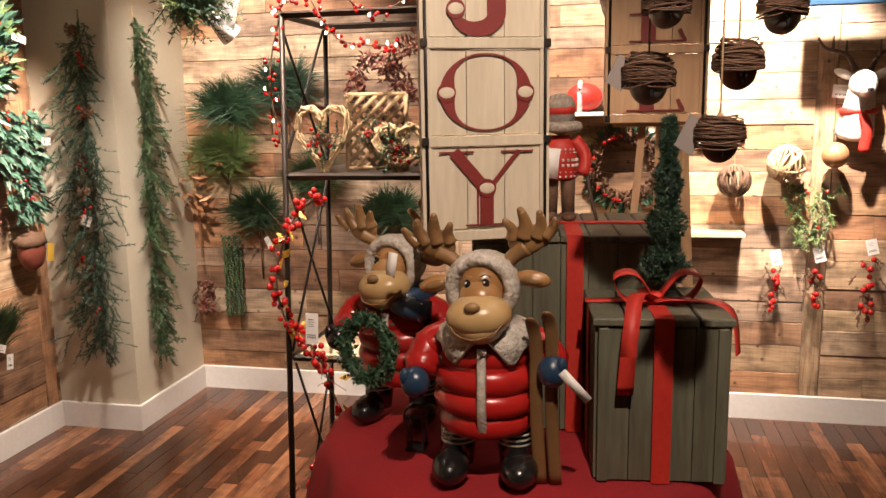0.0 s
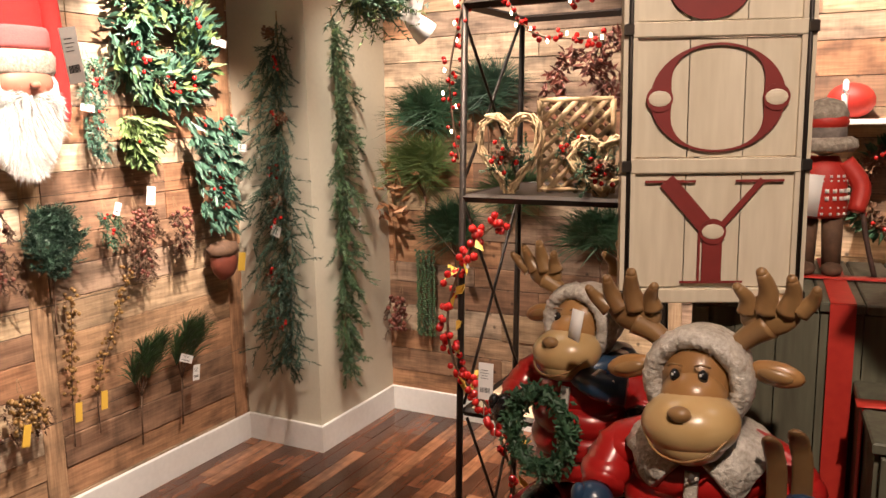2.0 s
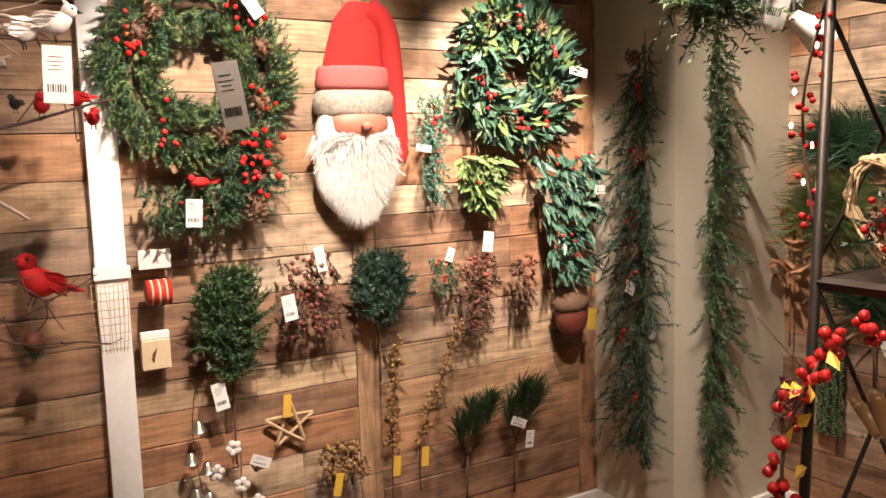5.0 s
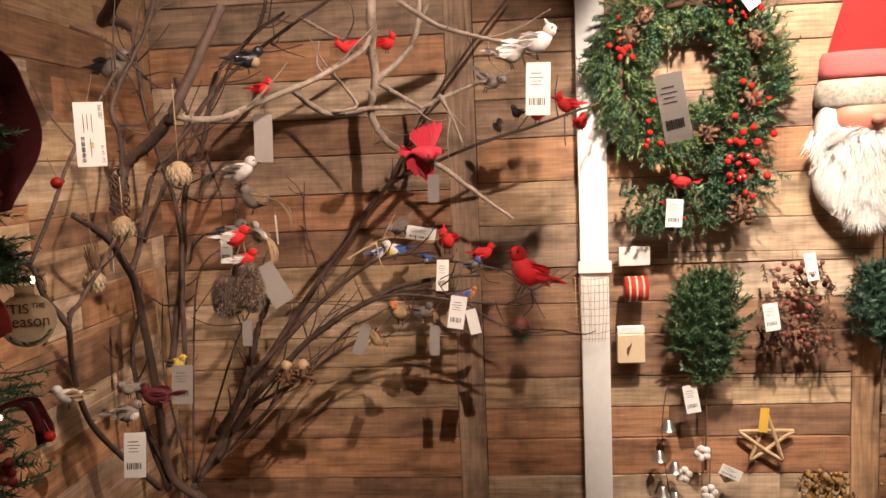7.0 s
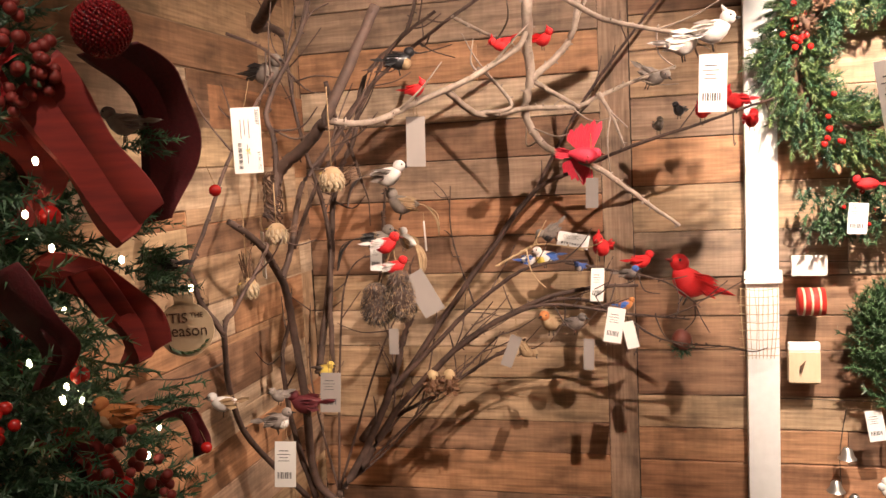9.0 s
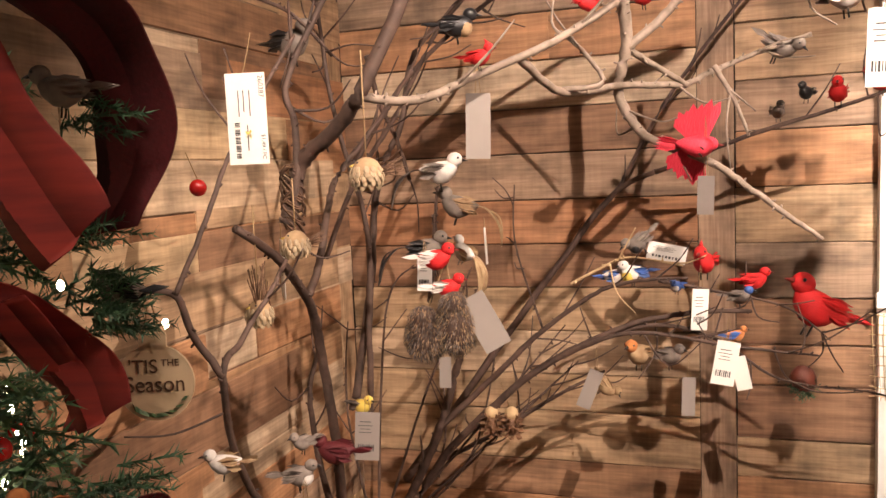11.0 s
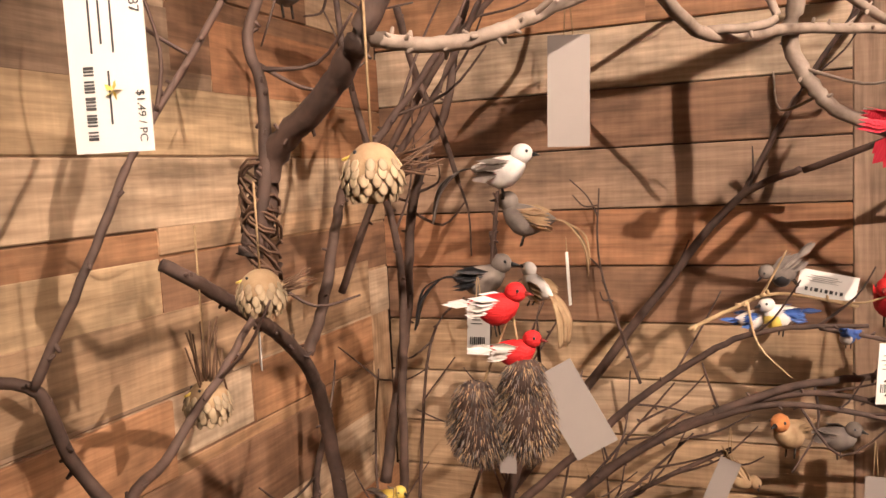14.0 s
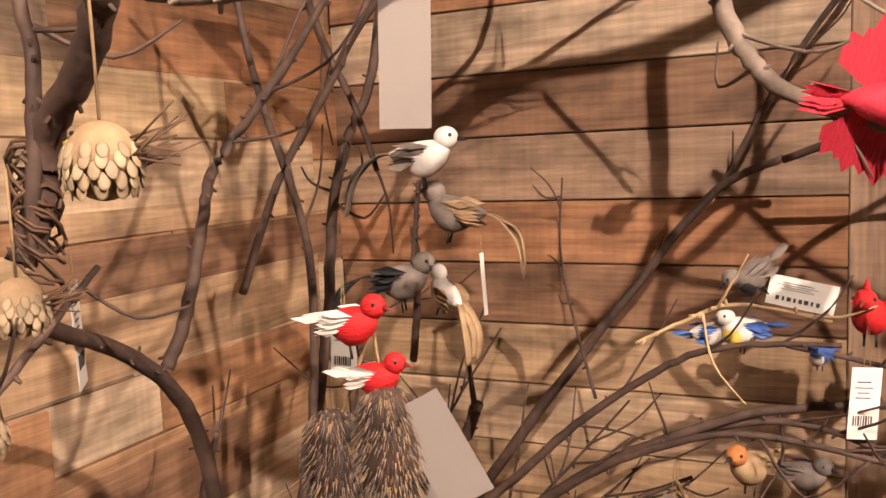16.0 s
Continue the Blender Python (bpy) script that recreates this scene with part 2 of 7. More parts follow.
HOOD = mat("glazed_fleece", (0.6, 0.56, 0.49), (0.3, 0.26, 0.21), 0.38, 140, bump=1.0, coarse=40, coat=0.2)
SKI = mat("glazed_ski", (0.2, 0.115, 0.045), (0.12, 0.06, 0.025), 0.4, 14, bump=0.05, coat=0.3)
SUEDE = mat("brown_patch", (0.2, 0.12, 0.07), (0.12, 0.07, 0.04), 0.9, 120)

# ---- mesh tools ----


class Geo:
    """Collects faces of several materials for one mesh."""

    def __init__(self):
        self.v, self.f, self.m, self.mats, self.cur = [], [], [], [], 0

    def use(self, material):
        if material not in self.mats:
            self.mats.append(material)
        self.cur = self.mats.index(material)
        return self

    def face(self, *pts):
        n = len(self.v)
        self.v.extend(tuple(p) for p in pts)
        self.f.append(tuple(range(n, n + len(pts))))
        self.m.append(self.cur)

    def grid(self, rows, closed=True, caps=True):
        n, k = len(self.v), len(rows[0])
        for r in rows:
            self.v.extend(tuple(p) for p in r)
        for i in range(len(rows) - 1):
            for j in range(k if closed else k - 1):
                a, b = n + i * k + j, n + i * k + (j + 1) % k
                self.f.append((a, b, b + k, a + k))
                self.m.append(self.cur)
        if caps and closed:
            self.f.append(tuple(n + j for j in reversed(range(k))))
            self.f.append(tuple(n + (len(rows) - 1) * k + j for j in range(k)))
            self.m += [self.cur, self.cur]

    def tube(self, pts, r0, r1=None, seg=6, rough=0.0):
        pts = [Vector(p) for p in pts]
        r1 = r0 if r1 is None else r1
        rows, up = [], Vector((0.3, 0.2, 1)).normalized()
        for i, p in enumerate(pts):
            d = (pts[min(i + 1, len(pts) - 1)] - pts[max(i - 1, 0)])
            d = d.normalized() if d.length > 1e-9 else Vector((0, 0, 1))
            s = d.cross(up if abs(d.dot(up)) < 0.95 else Vector((1, 0, 0))).normalized()
            w = s.cross(d)
            r = r0 + (r1 - r0) * i / max(1, len(pts) - 1)
            rows.append([p + (s * math.cos(a) + w * math.sin(a)) * r * (1 + rough * random.uniform(-1, 1)) for a in (2 * math.pi * j / seg for j in range(seg))])
        self.grid(rows)

    def ball(self, c, r, seg=10, rings=7, turn=None, wob=0.0):
        r = (r, r, r) if isinstance(r, (int, float)) else r
        c, rows = Vector(c), []
        for i in range(rings + 1):
            th = math.pi * (0.001 + 0.998 * i / rings)
            row = []
            for j in range(seg):
                ph = 2 * math.pi * j / seg
                p = Vector((r[0] * math.sin(th) * math.cos(ph), r[1] * math.sin(th) * math.sin(ph), -r[2] * math.cos(th)))
                if wob:
                    p *= 1 + wob * noise.noise(p * 40 + c * 7)
                row.append(c + (turn @ p if turn else p))
            rows.append(row)
        self.grid(rows)

    def box(self, c, s, turn=None, bev=0.0):
        c, (x, y, z) = Vector(c), (k / 2 for k in s)
        b = min(bev, x * 0.9, y * 0.9, z * 0.9)
        rows = []
        prof = ((-z, b), (-z + b, 0), (z - b, 0), (z, b)) if b else ((-z, 0), (z, 0))
        for h, q in prof:
            u, w = x - q, y - q
            row = [(-u, -w), (u, -w), (u, w), (-u, w)]
            rows.append([c + ((turn @ Vector((*p, h))) if turn else Vector((*p, h))) for p in row])
        self.grid(rows)

    def leaf(self, base, d, length, width, fold=0.3):
        base, d = Vector(base), Vector(d).normalized()
        s = d.cross(Vector((random.uniform(-1, 1), random.uniform(-1, 1), random.uniform(-1, 1)))).normalized()
        n = s.cross(d)
        mid = base + d * length * 0.5
        self.face(base, mid + s * width / 2 + n * width * fold, base + d * length)
        self.face(base, base + d * length, mid - s * width / 2 + n * width * fold)

    def needle(self, base, d, length, width):
        width *= 1.5
        base, d = Vector(base), Vector(d).normalized()
        s = d.cross(Vector((random.uniform(-1, 1), random.uniform(-1, 1), random.uniform(-1, 1)))).normalized() * width / 2
        self.face(base - s, base + s, base + d * length)

    def sprig(self, base, d, length, n=26, nl=0.02, nw=0.0022, spread=0.9):
        """A twig with needles set round it."""
        base, d = Vector(base), Vector(d).normalized()
        for i in range(n):
            t = (i + random.random()) / n
            r = Vector((random.gauss(0, 1), random.gauss(0, 1), random.gauss(0, 1))).normalized()
            self.needle(base + d * length * t, d * 0.7 + r * spread, nl * random.uniform(0.7, 1.2) * (1.1 - 0.4 * t), nw)
        self.needle(base, d, length, nw * 1.5)

    def make(self, name, parent=None, label="", smooth=True):
        me = bpy.data.meshes.new(name)
        me.from_pydata(self.v, [], self.f)
        for m in self.mats:
            me.materials.append(m)
        me.polygons.foreach_set("material_index", self.m)
        me.polygons.foreach_set("use_smooth", [smooth] * len(self.f))
        me.update()
        ob = new(name, me)
        if parent:
            ob.parent = parent
        if label:
            tagged(ob, label)
        return ob


def bez(pts, n=6):
    """A smooth line through a few points."""
    p = [Vector(q) for q in pts]
    if len(p) < 3:
        return [p[0].lerp(p[-1], i / n) for i in range(n + 1)]
    out = []
    for i in range(len(p) - 1):
        a, b, c, d = p[max(i - 1, 0)], p[i], p[i + 1], p[min(i + 2, len(p) - 1)]
        for k in range(n):
            t = k / n
            out.append(0.5 * ((2 * b) + (c - a) * t + (2 * a - 5 * b + 4 * c - d) * t * t + (3 * b - a - 3 * c + d) * t ** 3))
    return out + [p[-1]]


def thing(name, loc, label, category, group="", rot=(0, 0, 0), kind=""):
    ob = new(name)
    ob.empty_display_size = 0.05
    ob.matrix_world = pose(*loc, *rot)
    return tagged(ob, label, category, group, kind)


def one(geo, name, loc, label, category, group="", rot=(0, 0, 0), smooth=True, kind=""):
    ob = geo.make(name, None, "", smooth)
    ob.matrix_world = pose(*loc, *rot)
    return tagged(ob, label, category, group, kind)


def rnd(a=1.0):
    return Vector((random.uniform(-a, a), random.uniform(-a, a), random.uniform(-a, a)))


def tag_part(parent, at, w=0.035, h=0.07, lean=0, turn=0, material=None, hang=0.03, writing=True):
    """A paper price tag on a loop of string, with its printing as bars. It faces -y before it is turned."""
    material = material or TAG
    m = Matrix.Rotation(radians(turn), 3, "Z") @ Matrix.Rotation(radians(lean), 3, "Y")
    g = Geo().use(material)
    g.box(m @ Vector((0, 0, -h / 2)) + Vector(at), (w, 0.0012, h), m)
    tag = g.make("price_tag", parent, "", False)
    if hang:
        g = Geo().use(STRING)
        top = Vector(at) + Vector((0, 0, hang))
        g.tube(bez([Vector(at) + m @ Vector((-w * 0.12, 0, -0.006)), top, Vector(at) + m @ Vector((w * 0.12, 0, -0.006))], 4), 0.0006, seg=4)
        g.make("loop", tag)
    if writing:
        for u, wd, th in ((-0.2, 0.45, 0.018), (-0.28, 0.6, 0.014), (-0.35, 0.4, 0.014), (-0.42, 0.5, 0.014)):
            g = Geo().use(INK)
            g.box(Vector(at) + m @ Vector((-w * 0.08, -0.0009, h * u)), (w * wd, 0.0004, h * th), m)
            g.make("print_line", tag, "", False)
        for k, wd in enumerate((0.05, 0.03, 0.06, 0.03, 0.05, 0.06, 0.03, 0.05)):
            g = Geo().use(INK)
            g.box(Vector(at) + m @ Vector((w * (-0.34 + 0.085 * k), -0.0009, h * -0.74)), (w * wd, 0.0004, h * 0.14), m)
            g.make("barcode_bar", tag, "", False)
    return tag

# ---- the room ----
CX, WX = 3.38, -0.66          # display wall and nook wall
PX, PY = 2.715, -0.447        # pillar's edge
H, YB, XB = 2.95, -5.2, -3.2  # ceiling, back wall, wall behind the nook


def slab(name, lo, hi, material, label, category, bev=0.0):
    g = Geo().use(material)
    c = [(a + b) / 2 for a, b in zip(lo, hi)]
    g.box((0, 0, 0), [b - a for a, b in zip(lo, hi)], None, bev)
    return one(g, name, c, label, category, kind="structure", smooth=False)


floor = slab("floor", (XB, YB, -0.1), (CX + 0.2, 0.2, -0.012), DARK, "dark red-brown strip parquet floor", "floor")
ceiling = slab("ceiling", (XB, YB, H), (CX + 0.2, 0.2, H + 0.1), CEIL, "plain dim painted ceiling", "ceiling")
wall_north = slab("wall_north", (XB, 0.02, -0.1), (CX + 0.2, 0.2, H), DARK, "reclaimed barn board wall with wires", "wall")
wall_east = slab("wall_east", (CX + 0.02, YB, -0.1), (CX + 0.2, 0.018, H), DARK, "reclaimed barn board wall behind the displays", "wall")
wall_west = slab("wall_west", (WX - 0.2, -2.3, -0.1), (WX - 0.02, 0.018, H), DARK, "reclaimed barn board return wall of the nook", "wall")
slab("wall_south", (XB, YB - 0.15, -0.1), (CX + 0.2, YB, H), PAINT, "plain beige painted wall", "wall")
slab("wall_far_west", (XB - 0.15, YB, -0.1), (XB, 0.2, H), PAINT, "plain beige painted wall", "wall")
slab("pillar", (PX, PY, -0.005), (CX + 0.01, 0.01, H), PAINT, "beige painted corner pillar", "pillar", 0.006)
slab("baseboard_1", (0.81, -0.018, -0.01), (PX, 0.0, 0.132), WHITE, "white painted baseboard", "baseboard", 0.004)
slab("baseboard_2", (PX - 0.018, PY - 0.018, -0.01), (PX, 0.0, 0.132), WHITE, "white painted baseboard", "baseboard", 0.004)
slab("baseboard_3", (PX, PY - 0.018, -0.01), (CX - 0.018, PY, 0.132), WHITE, "white painted baseboard", "baseboard", 0.004)
slab("baseboard_4", (CX - 0.018, YB, -0.01), (CX, PY - 0.001, 0.132), WHITE, "white painted baseboard", "baseboard", 0.004)
slab("baseboard_5", (WX, -0.018, -0.01), (0.72, 0.0, 0.132), WHITE, "white painted baseboard", "baseboard", 0.004)
slab("baseboard_6", (WX, -2.3, -0.01), (WX + 0.018, -0.02, 0.132), WHITE, "white painted baseboard", "baseboard", 0.004)

post = thing("slotted_post", (0.765, -0.018, 0), "white painted upright display post on the board wall", "post", kind="structure")
g = Geo().use(WHITE)
g.box((0, 0, H / 2), (0.088, 0.032, H), None, 0.004)
g.make("upright", post, "", False)
g = Geo().use(WHITE)
g.box((0, -0.022, 1.297), (0.104, 0.012, 0.04), None, 0.003)
g.make("clip", post, "white plastic clip", False)


# ---- things on the long board wall ----
def cone_geo(g, c, r, h, turn=None):
    """A pine cone of overlapping scales."""
    g.use(CONE)
    g.ball(c, (r * 0.6, r * 0.6, h * 0.48), 6, 5, turn)
    for i in range(42):
        t = i / 42
        a = i * 2.4
        rr = r * math.sin(math.pi * (0.12 + 0.8 * t)) ** 0.7
        d = Vector((math.cos(a), math.sin(a), -0.25 + 0.5 * t))
        p = Vector((math.cos(a) * rr * 0.55, math.sin(a) * rr * 0.55, h * (t - 0.5)))
        if turn:
            d, p = turn @ d, turn @ p
        g.leaf(Vector(c) + p, d, r * 0.75, r * 0.55, 0.15)


def berries(parent, pts, r, material=None, name="berry"):
    for p in pts:
        g = Geo().use(material or RED)
        g.ball((0, 0, 0), r * random.uniform(0.85, 1.15), 8, 6)
        g.make(name, parent).location = p


def ring_wreath(loc, R, thick, label, mats, n, needle, berry_n, cones, flat=0.0, hang=True):
    ob = thing("wreath", loc, label, "wreath", "wreaths on the board wall")
    for material, share in mats:
        g = Geo().use(material)
        for i in range(int(n * share)):
            a = random.uniform(0, 2 * math.pi)
            q = random.uniform(-0.5, 0.5)
            c = Vector((math.cos(a) * (R + q * thick), -0.03 - 0.04 * math.cos(q * 3) * random.random(), math.sin(a) * (R + q * thick)))
            out = Vector((math.cos(a) * (0.7 if q > -0.1 else -0.5), -0.45, math.sin(a) * (0.7 if q > -0.1 else -0.5)))
            tang = Vector((-math.sin(a), 0, math.cos(a)))
            d = out + tang * random.uniform(0.2, 1.2) + rnd(0.5)
            if needle:
                g.sprig(c, d, random.uniform(0.035, 0.085), 26, 0.022, 0.003, 0.7)
            else:
                for k in range(4):
                    g.leaf(c + rnd(0.02), d + rnd(0.7), random.uniform(0.045, 0.085), random.uniform(0.02, 0.034))
        g.make("foliage", ob)
    g = Geo().use(TWIG)
    g.tube([(math.cos(a) * R, -0.025, math.sin(a) * R) for a in (2 * math.pi * k / 28 for k in range(29))], 0.018, seg=6)
    g.make("ring", ob)
    for a, k in berry_n:
        c = Vector((math.cos(radians(a)) * R, -0.085, math.sin(radians(a)) * R))
        berries(ob, [c + Vector((random.gauss(0, 0.02), random.gauss(0, 0.008), random.gauss(0, 0.03))) for _ in range(k)], 0.009)
    for a, s in cones:
        g = Geo()
        cone_geo(g, (0, 0, 0), 0.026 * s, 0.06 * s, Matrix.Rotation(radians(a * 7 % 180), 3, "Y"))
        g.make("pine_cone", ob).location = (math.cos(radians(a)) * R, -0.08, math.sin(radians(a)) * R)
    return ob


wreath = ring_wreath((1.05, -0.03, 1.90), 0.205, 0.15, "round mixed evergreen wreath with red berries and pine cones", ((GREEN, 0.25), (LIME, 0.42), (PINEG, 0.33)), 1150, True,
                     ((165, 8), (152, 6), (60, 8), (235, 7), (335, 8), (40, 6)), ((130, 1), (150, 1), (330, 1), (20, 1), (285, 1)))
tag_part(wreath, (0.13, -0.11, 0.235), 0.04, 0.09, -35, 0)
g = Geo().use(GREEN)
for i in range(130):
    p = Vector((0.14 + random.gauss(0, 0.05), -0.05, -0.22 - random.random() * 0.2))
    g.sprig(p, (random.uniform(-1, 1), -0.6, random.uniform(-1.2, 0.3)), 0.07, 20, 0.024, 0.003)
g.make("hanging_spray", wreath, "evergreen spray below the ring")
berries(wreath, [(0.15 + random.gauss(0, 0.035), -0.1 + random.gauss(0, 0.012), -0.28 + random.gauss(0, 0.055)) for _ in range(26)], 0.011)
g = Geo()
cone_geo(g, (0, 0, 0), 0.034, 0.085)
g.make("pine_cone", wreath).location = (0.145, -0.09, -0.425)
wreath2 = ring_wreath((2.26, -0.03, 1.93), 0.19, 0.16, "round leafy green wreath with red berries and small cones", ((TEAL, 0.55), (GREEN, 0.2), (LIME, 0.25)), 330, False,
                      ((200, 7), (265, 8), (90, 5), (300, 6), (20, 4)), ((60, 1), (250, 1), (330, 1)))
tag_part(wreath2, (0.27, -0.09, 0.02), 0.09, 0.035, 12, 0)

# bearded head: one plain mesh
g = Geo().use(FELT)
rows = []
for z, w, d, o in ((-0.01, 0.125, 0.06, 0.0), (0.05, 0.122, 0.065, 0), (0.12, 0.112, 0.06, 0.0), (0.2, 0.1, 0.05, 0.01), (0.28, 0.085, 0.04, 0.02), (0.34, 0.05, 0.03, 0.035)):
    rows.append([(o + w * math.cos(a), -0.05 + d * math.sin(a), z) for a in (2 * math.pi * k / 18 for k in range(18))])
g.grid(rows)
g.tube(bez([(0.06, -0.06, 0.32), (0.125, -0.06, 0.26), (0.15, -0.06, 0.1), (0.165, -0.06, -0.12), (0.16, -0.06, -0.2)], 6), 0.045, 0.026, 12)
g.use(PINKB)
g.grid([[(w * math.cos(a), -0.05 + w * 0.58 * math.sin(a), z) for a in (2 * math.pi * k / 18 for k in range(18))] for z, w in ((0.05, 0.128), (0.065, 0.134), (0.11, 0.132), (0.125, 0.124))])
g.use(NUBBY)
g.grid([[(w * math.cos(a) * (1 + 0.04 * random.random()), -0.05 + w * 0.62 * math.sin(a), z) for a in (2 * math.pi * k / 24 for k in range(24))] for z, w in ((-0.04, 0.125), (-0.028, 0.142), (0.025, 0.144), (0.045, 0.13))])
g.use(SKIN)
g.ball((0, -0.09, -0.065), (0.108, 0.05, 0.06), 16, 10)
g.ball((0, -0.145, -0.075), (0.02, 0.016, 0.014), 10, 7)
g.use(FUR)
for sx in (-1, 1):
    g.ball((sx * 0.105, -0.06, -0.1), (0.042, 0.045, 0.085), 12, 8, wob=0.2)
g.ball((0, -0.05, -0.24), (0.155, 0.06, 0.15), 16, 10)
for i in range(5200):
    u, t = random.uniform(-1, 1), random.random() ** 0.8
    half = 0.165 * (1 - 0.82 * t ** 1.6)
    p = Vector((u * half, -0.06 - 0.06 * (1 - u * u) * (1 - 0.5 * t), -0.095 - 0.265 * t))
    g.needle(p, (u * 0.5 + random.gauss(0, 0.25), -0.25 + random.gauss(0, 0.2), -1), random.uniform(0.03, 0.075), 0.0035)
for s in (-1, 1):
    for i in range(260):
        t = random.random()
        g.needle((s * 0.1 * t, -0.12 + 0.02 * t, -0.098 - 0.02 * t + random.gauss(0, 0.01)), (s, -0.3, -0.35 + random.gauss(0, 0.2)), 0.05, 0.0035)
one(g, "bearded_head", (1.575, -0.012, 1.80), "bearded old man's head ornament with red felt hat", "wall ornament")


# evergreen picks, bunches and hanging bundles
def fir_pick(loc, w, h, label, material=GREEN, n=130, stem=0.28, tag=None, nl=0.026, up=True):
    ob = thing("evergreen_pick", loc, label, "evergreen pick", "picks clipped to the wires")
    g = Geo().use(material)
    for i in range(n):
        t = random.random() ** 0.8
        half = w / 2 * math.sin(math.pi * min(1, 0.2 + 0.72 * (1 - t)))
        d = Vector((random.uniform(-1, 1), -random.random() * 0.8, random.uniform(0.1, 1.1) if up else random.uniform(-1, 0.2)))
        g.sprig((random.uniform(-0.6, 0.6) * half, -0.025 - 0.05 * random.random() * (1 - t), h * (t - 0.5) * 0.9), d, random.uniform(0.5, 0.9) * half * 0.6 + 0.02, 30, nl, 0.0032, 0.75)
    g.make("needles", ob)
    g = Geo().use(TWIG)
    g.tube(bez([(0, -0.02, h * 0.4), (0.005, -0.02, 0), (0, -0.015, -h / 2 - stem)], 4), 0.004, seg=5)
    g.make("stem", ob)
    if tag:
        tag_part(ob, *tag)
    return ob


fir_pick((1.105, -0.03, 1.085), 0.30, 0.36, "full green boxwood pick on the wire", PINEG, 300, tag=((0.17, -0.11, 0.1), 0.045, 0.085, -8))
fir_pick((1.645, -0.03, 1.14), 0.28, 0.26, "dark green bushy pick on the wire", BLUEG, 280, 0.2)


def pine_spray(loc, w, h, label, lean=0.0, tag=None, facing=(0, 0, 0), n=520, material=PINEG, fan=0.85):
    ob = thing("pine_pick", loc, label, "pine pick", "long needle pine picks", facing)
    tips = [Vector(((k - 1.5) * 0.15 * w + lean * 0.3 * h + random.gauss(0, 0.02) * w, -0.045 - 0.02 * (k % 2), h * (-0.12 + 0.16 * (k % 2) + 0.05 * random.random()))) for k in range(4)]
    g = Geo().use(material)
    for i in range(int(n * 1.7)):
        base = tips[i % 4] - Vector((0, 0, random.random() * 0.2 * h))
        a = random.gauss(0, fan)
        d = Vector((math.sin(a) + lean * 0.6, -abs(random.gauss(0, 0.4)), math.cos(a))).normalized()
        ln_ = random.uniform(0.4, 0.66) * w
        side = d.cross(Vector((0.2, 1, 0.1))).normalized() * 0.0019
        mid = base + d * ln_ * 0.55
        end = base + d * ln_ + Vector((math.sin(a) * 0.1, -0.04, -0.16)) * ln_
        g.face(base - side, base + side, mid + side, mid - side)
        g.face(mid - side, mid + side, end)
    g.make("needles", ob)
    g = Geo().use(TWIG)
    for q in tips:
        g.tube(bez([(0, -0.025, -h * 0.5), (q.x * 0.6, -0.035, -h * 0.25), q], 3), 0.004, 0.003, 5)
    g.tube([(0, -0.025, -h * 0.48), (0, -0.012, -h / 2 - 0.22)], 0.004, seg=5)
    g.make("stem", ob)
    for tg in tag or ():
        tag_part(ob, *tg)
    return ob


pine_spray((2.01, -0.02, 0.62), 0.24, 0.34, "long needled green pine pick", 0.1, None, (0, 0, 0), 300, PINEG, 0.4)
pine_spray((2.24, -0.02, 0.64), 0.24, 0.36, "long needled pine pick with paper tags", 0.15, (((-0.02, -0.09, -0.06), 0.075, 0.035, 25), ((0.03, -0.09, -0.12), 0.04, 0.07, 8)), (0, 0, 0), 300, PINEG, 0.4)


def bundle(loc, h, w, label, leaf_mat, berry_mat, n_leaf, n_berry, tag=None, r=0.007, facing=(0, 0, 0), name="hanging_bundle", category="hanging bundle", taper=0.6, broad=False):
    """Leaves, twigs and berries that hang from a loop of string."""
    ob = thing(name, loc, label, category, "", facing)
    g = Geo().use(leaf_mat)
    for i in range(n_leaf):
        t = random.random()
        half = w / 2 * (1 - taper * t)
        c = Vector((random.uniform(-half, half), -0.03 - 0.04 * random.random(), -h * t))
        g.sprig(c, (random.uniform(-0.8, 0.8), -0.5, -0.8), 0.055, 18, 0.024, 0.004)
        for k in range(3 if broad else 0):
            g.leaf(c, (random.uniform(-1, 1), -0.6, -random.uniform(0.2, 1.2)), random.uniform(0.05, 0.1), 0.026, 0.2)
    g.make("foliage", ob)
    if n_berry:
        berries(ob, [(random.uniform(-0.35, 0.35) * w * (1 - taper * t), -0.07 + random.gauss(0, 0.01), -h * t) for t in (random.random() for _ in range(n_berry))], r, berry_mat)
    g = Geo().use(STRING)
    g.tube(bez([(-0.01, -0.03, 0), (0, -0.02, 0.05), (0.01, -0.03, 0)], 4), 0.0012, seg=4)
    g.make("loop", ob)
    if tag:
        tag_part(ob, *tag)
    return ob


bundle((1.38, -0.02, 1.30), 0.27, 0.22, "hanging bunch of brown cone twigs with red berries", TWIG, RUST, 60, 70, ((0.02, -0.09, 0.03), 0.035, 0.085, -10), 0.009, taper=-0.1)
bundle((1.875, -0.02, 1.84), 0.36, 0.12, "narrow hanging swag of green leaves and berries", TEAL, RED, 100, 14, ((-0.05, -0.08, -0.18), 0.06, 0.025, 8))
bundle((2.085, -0.02, 1.62), 0.18, 0.2, "small yellow-green leafy pick with berries", LIME, RED, 80, 12, broad=True)
bundle((2.5, -0.03, 1.62), 0.50, 0.34, "long hanging evergreen swag with red berries", TEAL, RED, 110, 34, ((0.13, -0.1, -0.14), 0.06, 0.035, 5), broad=True, taper=0.5)
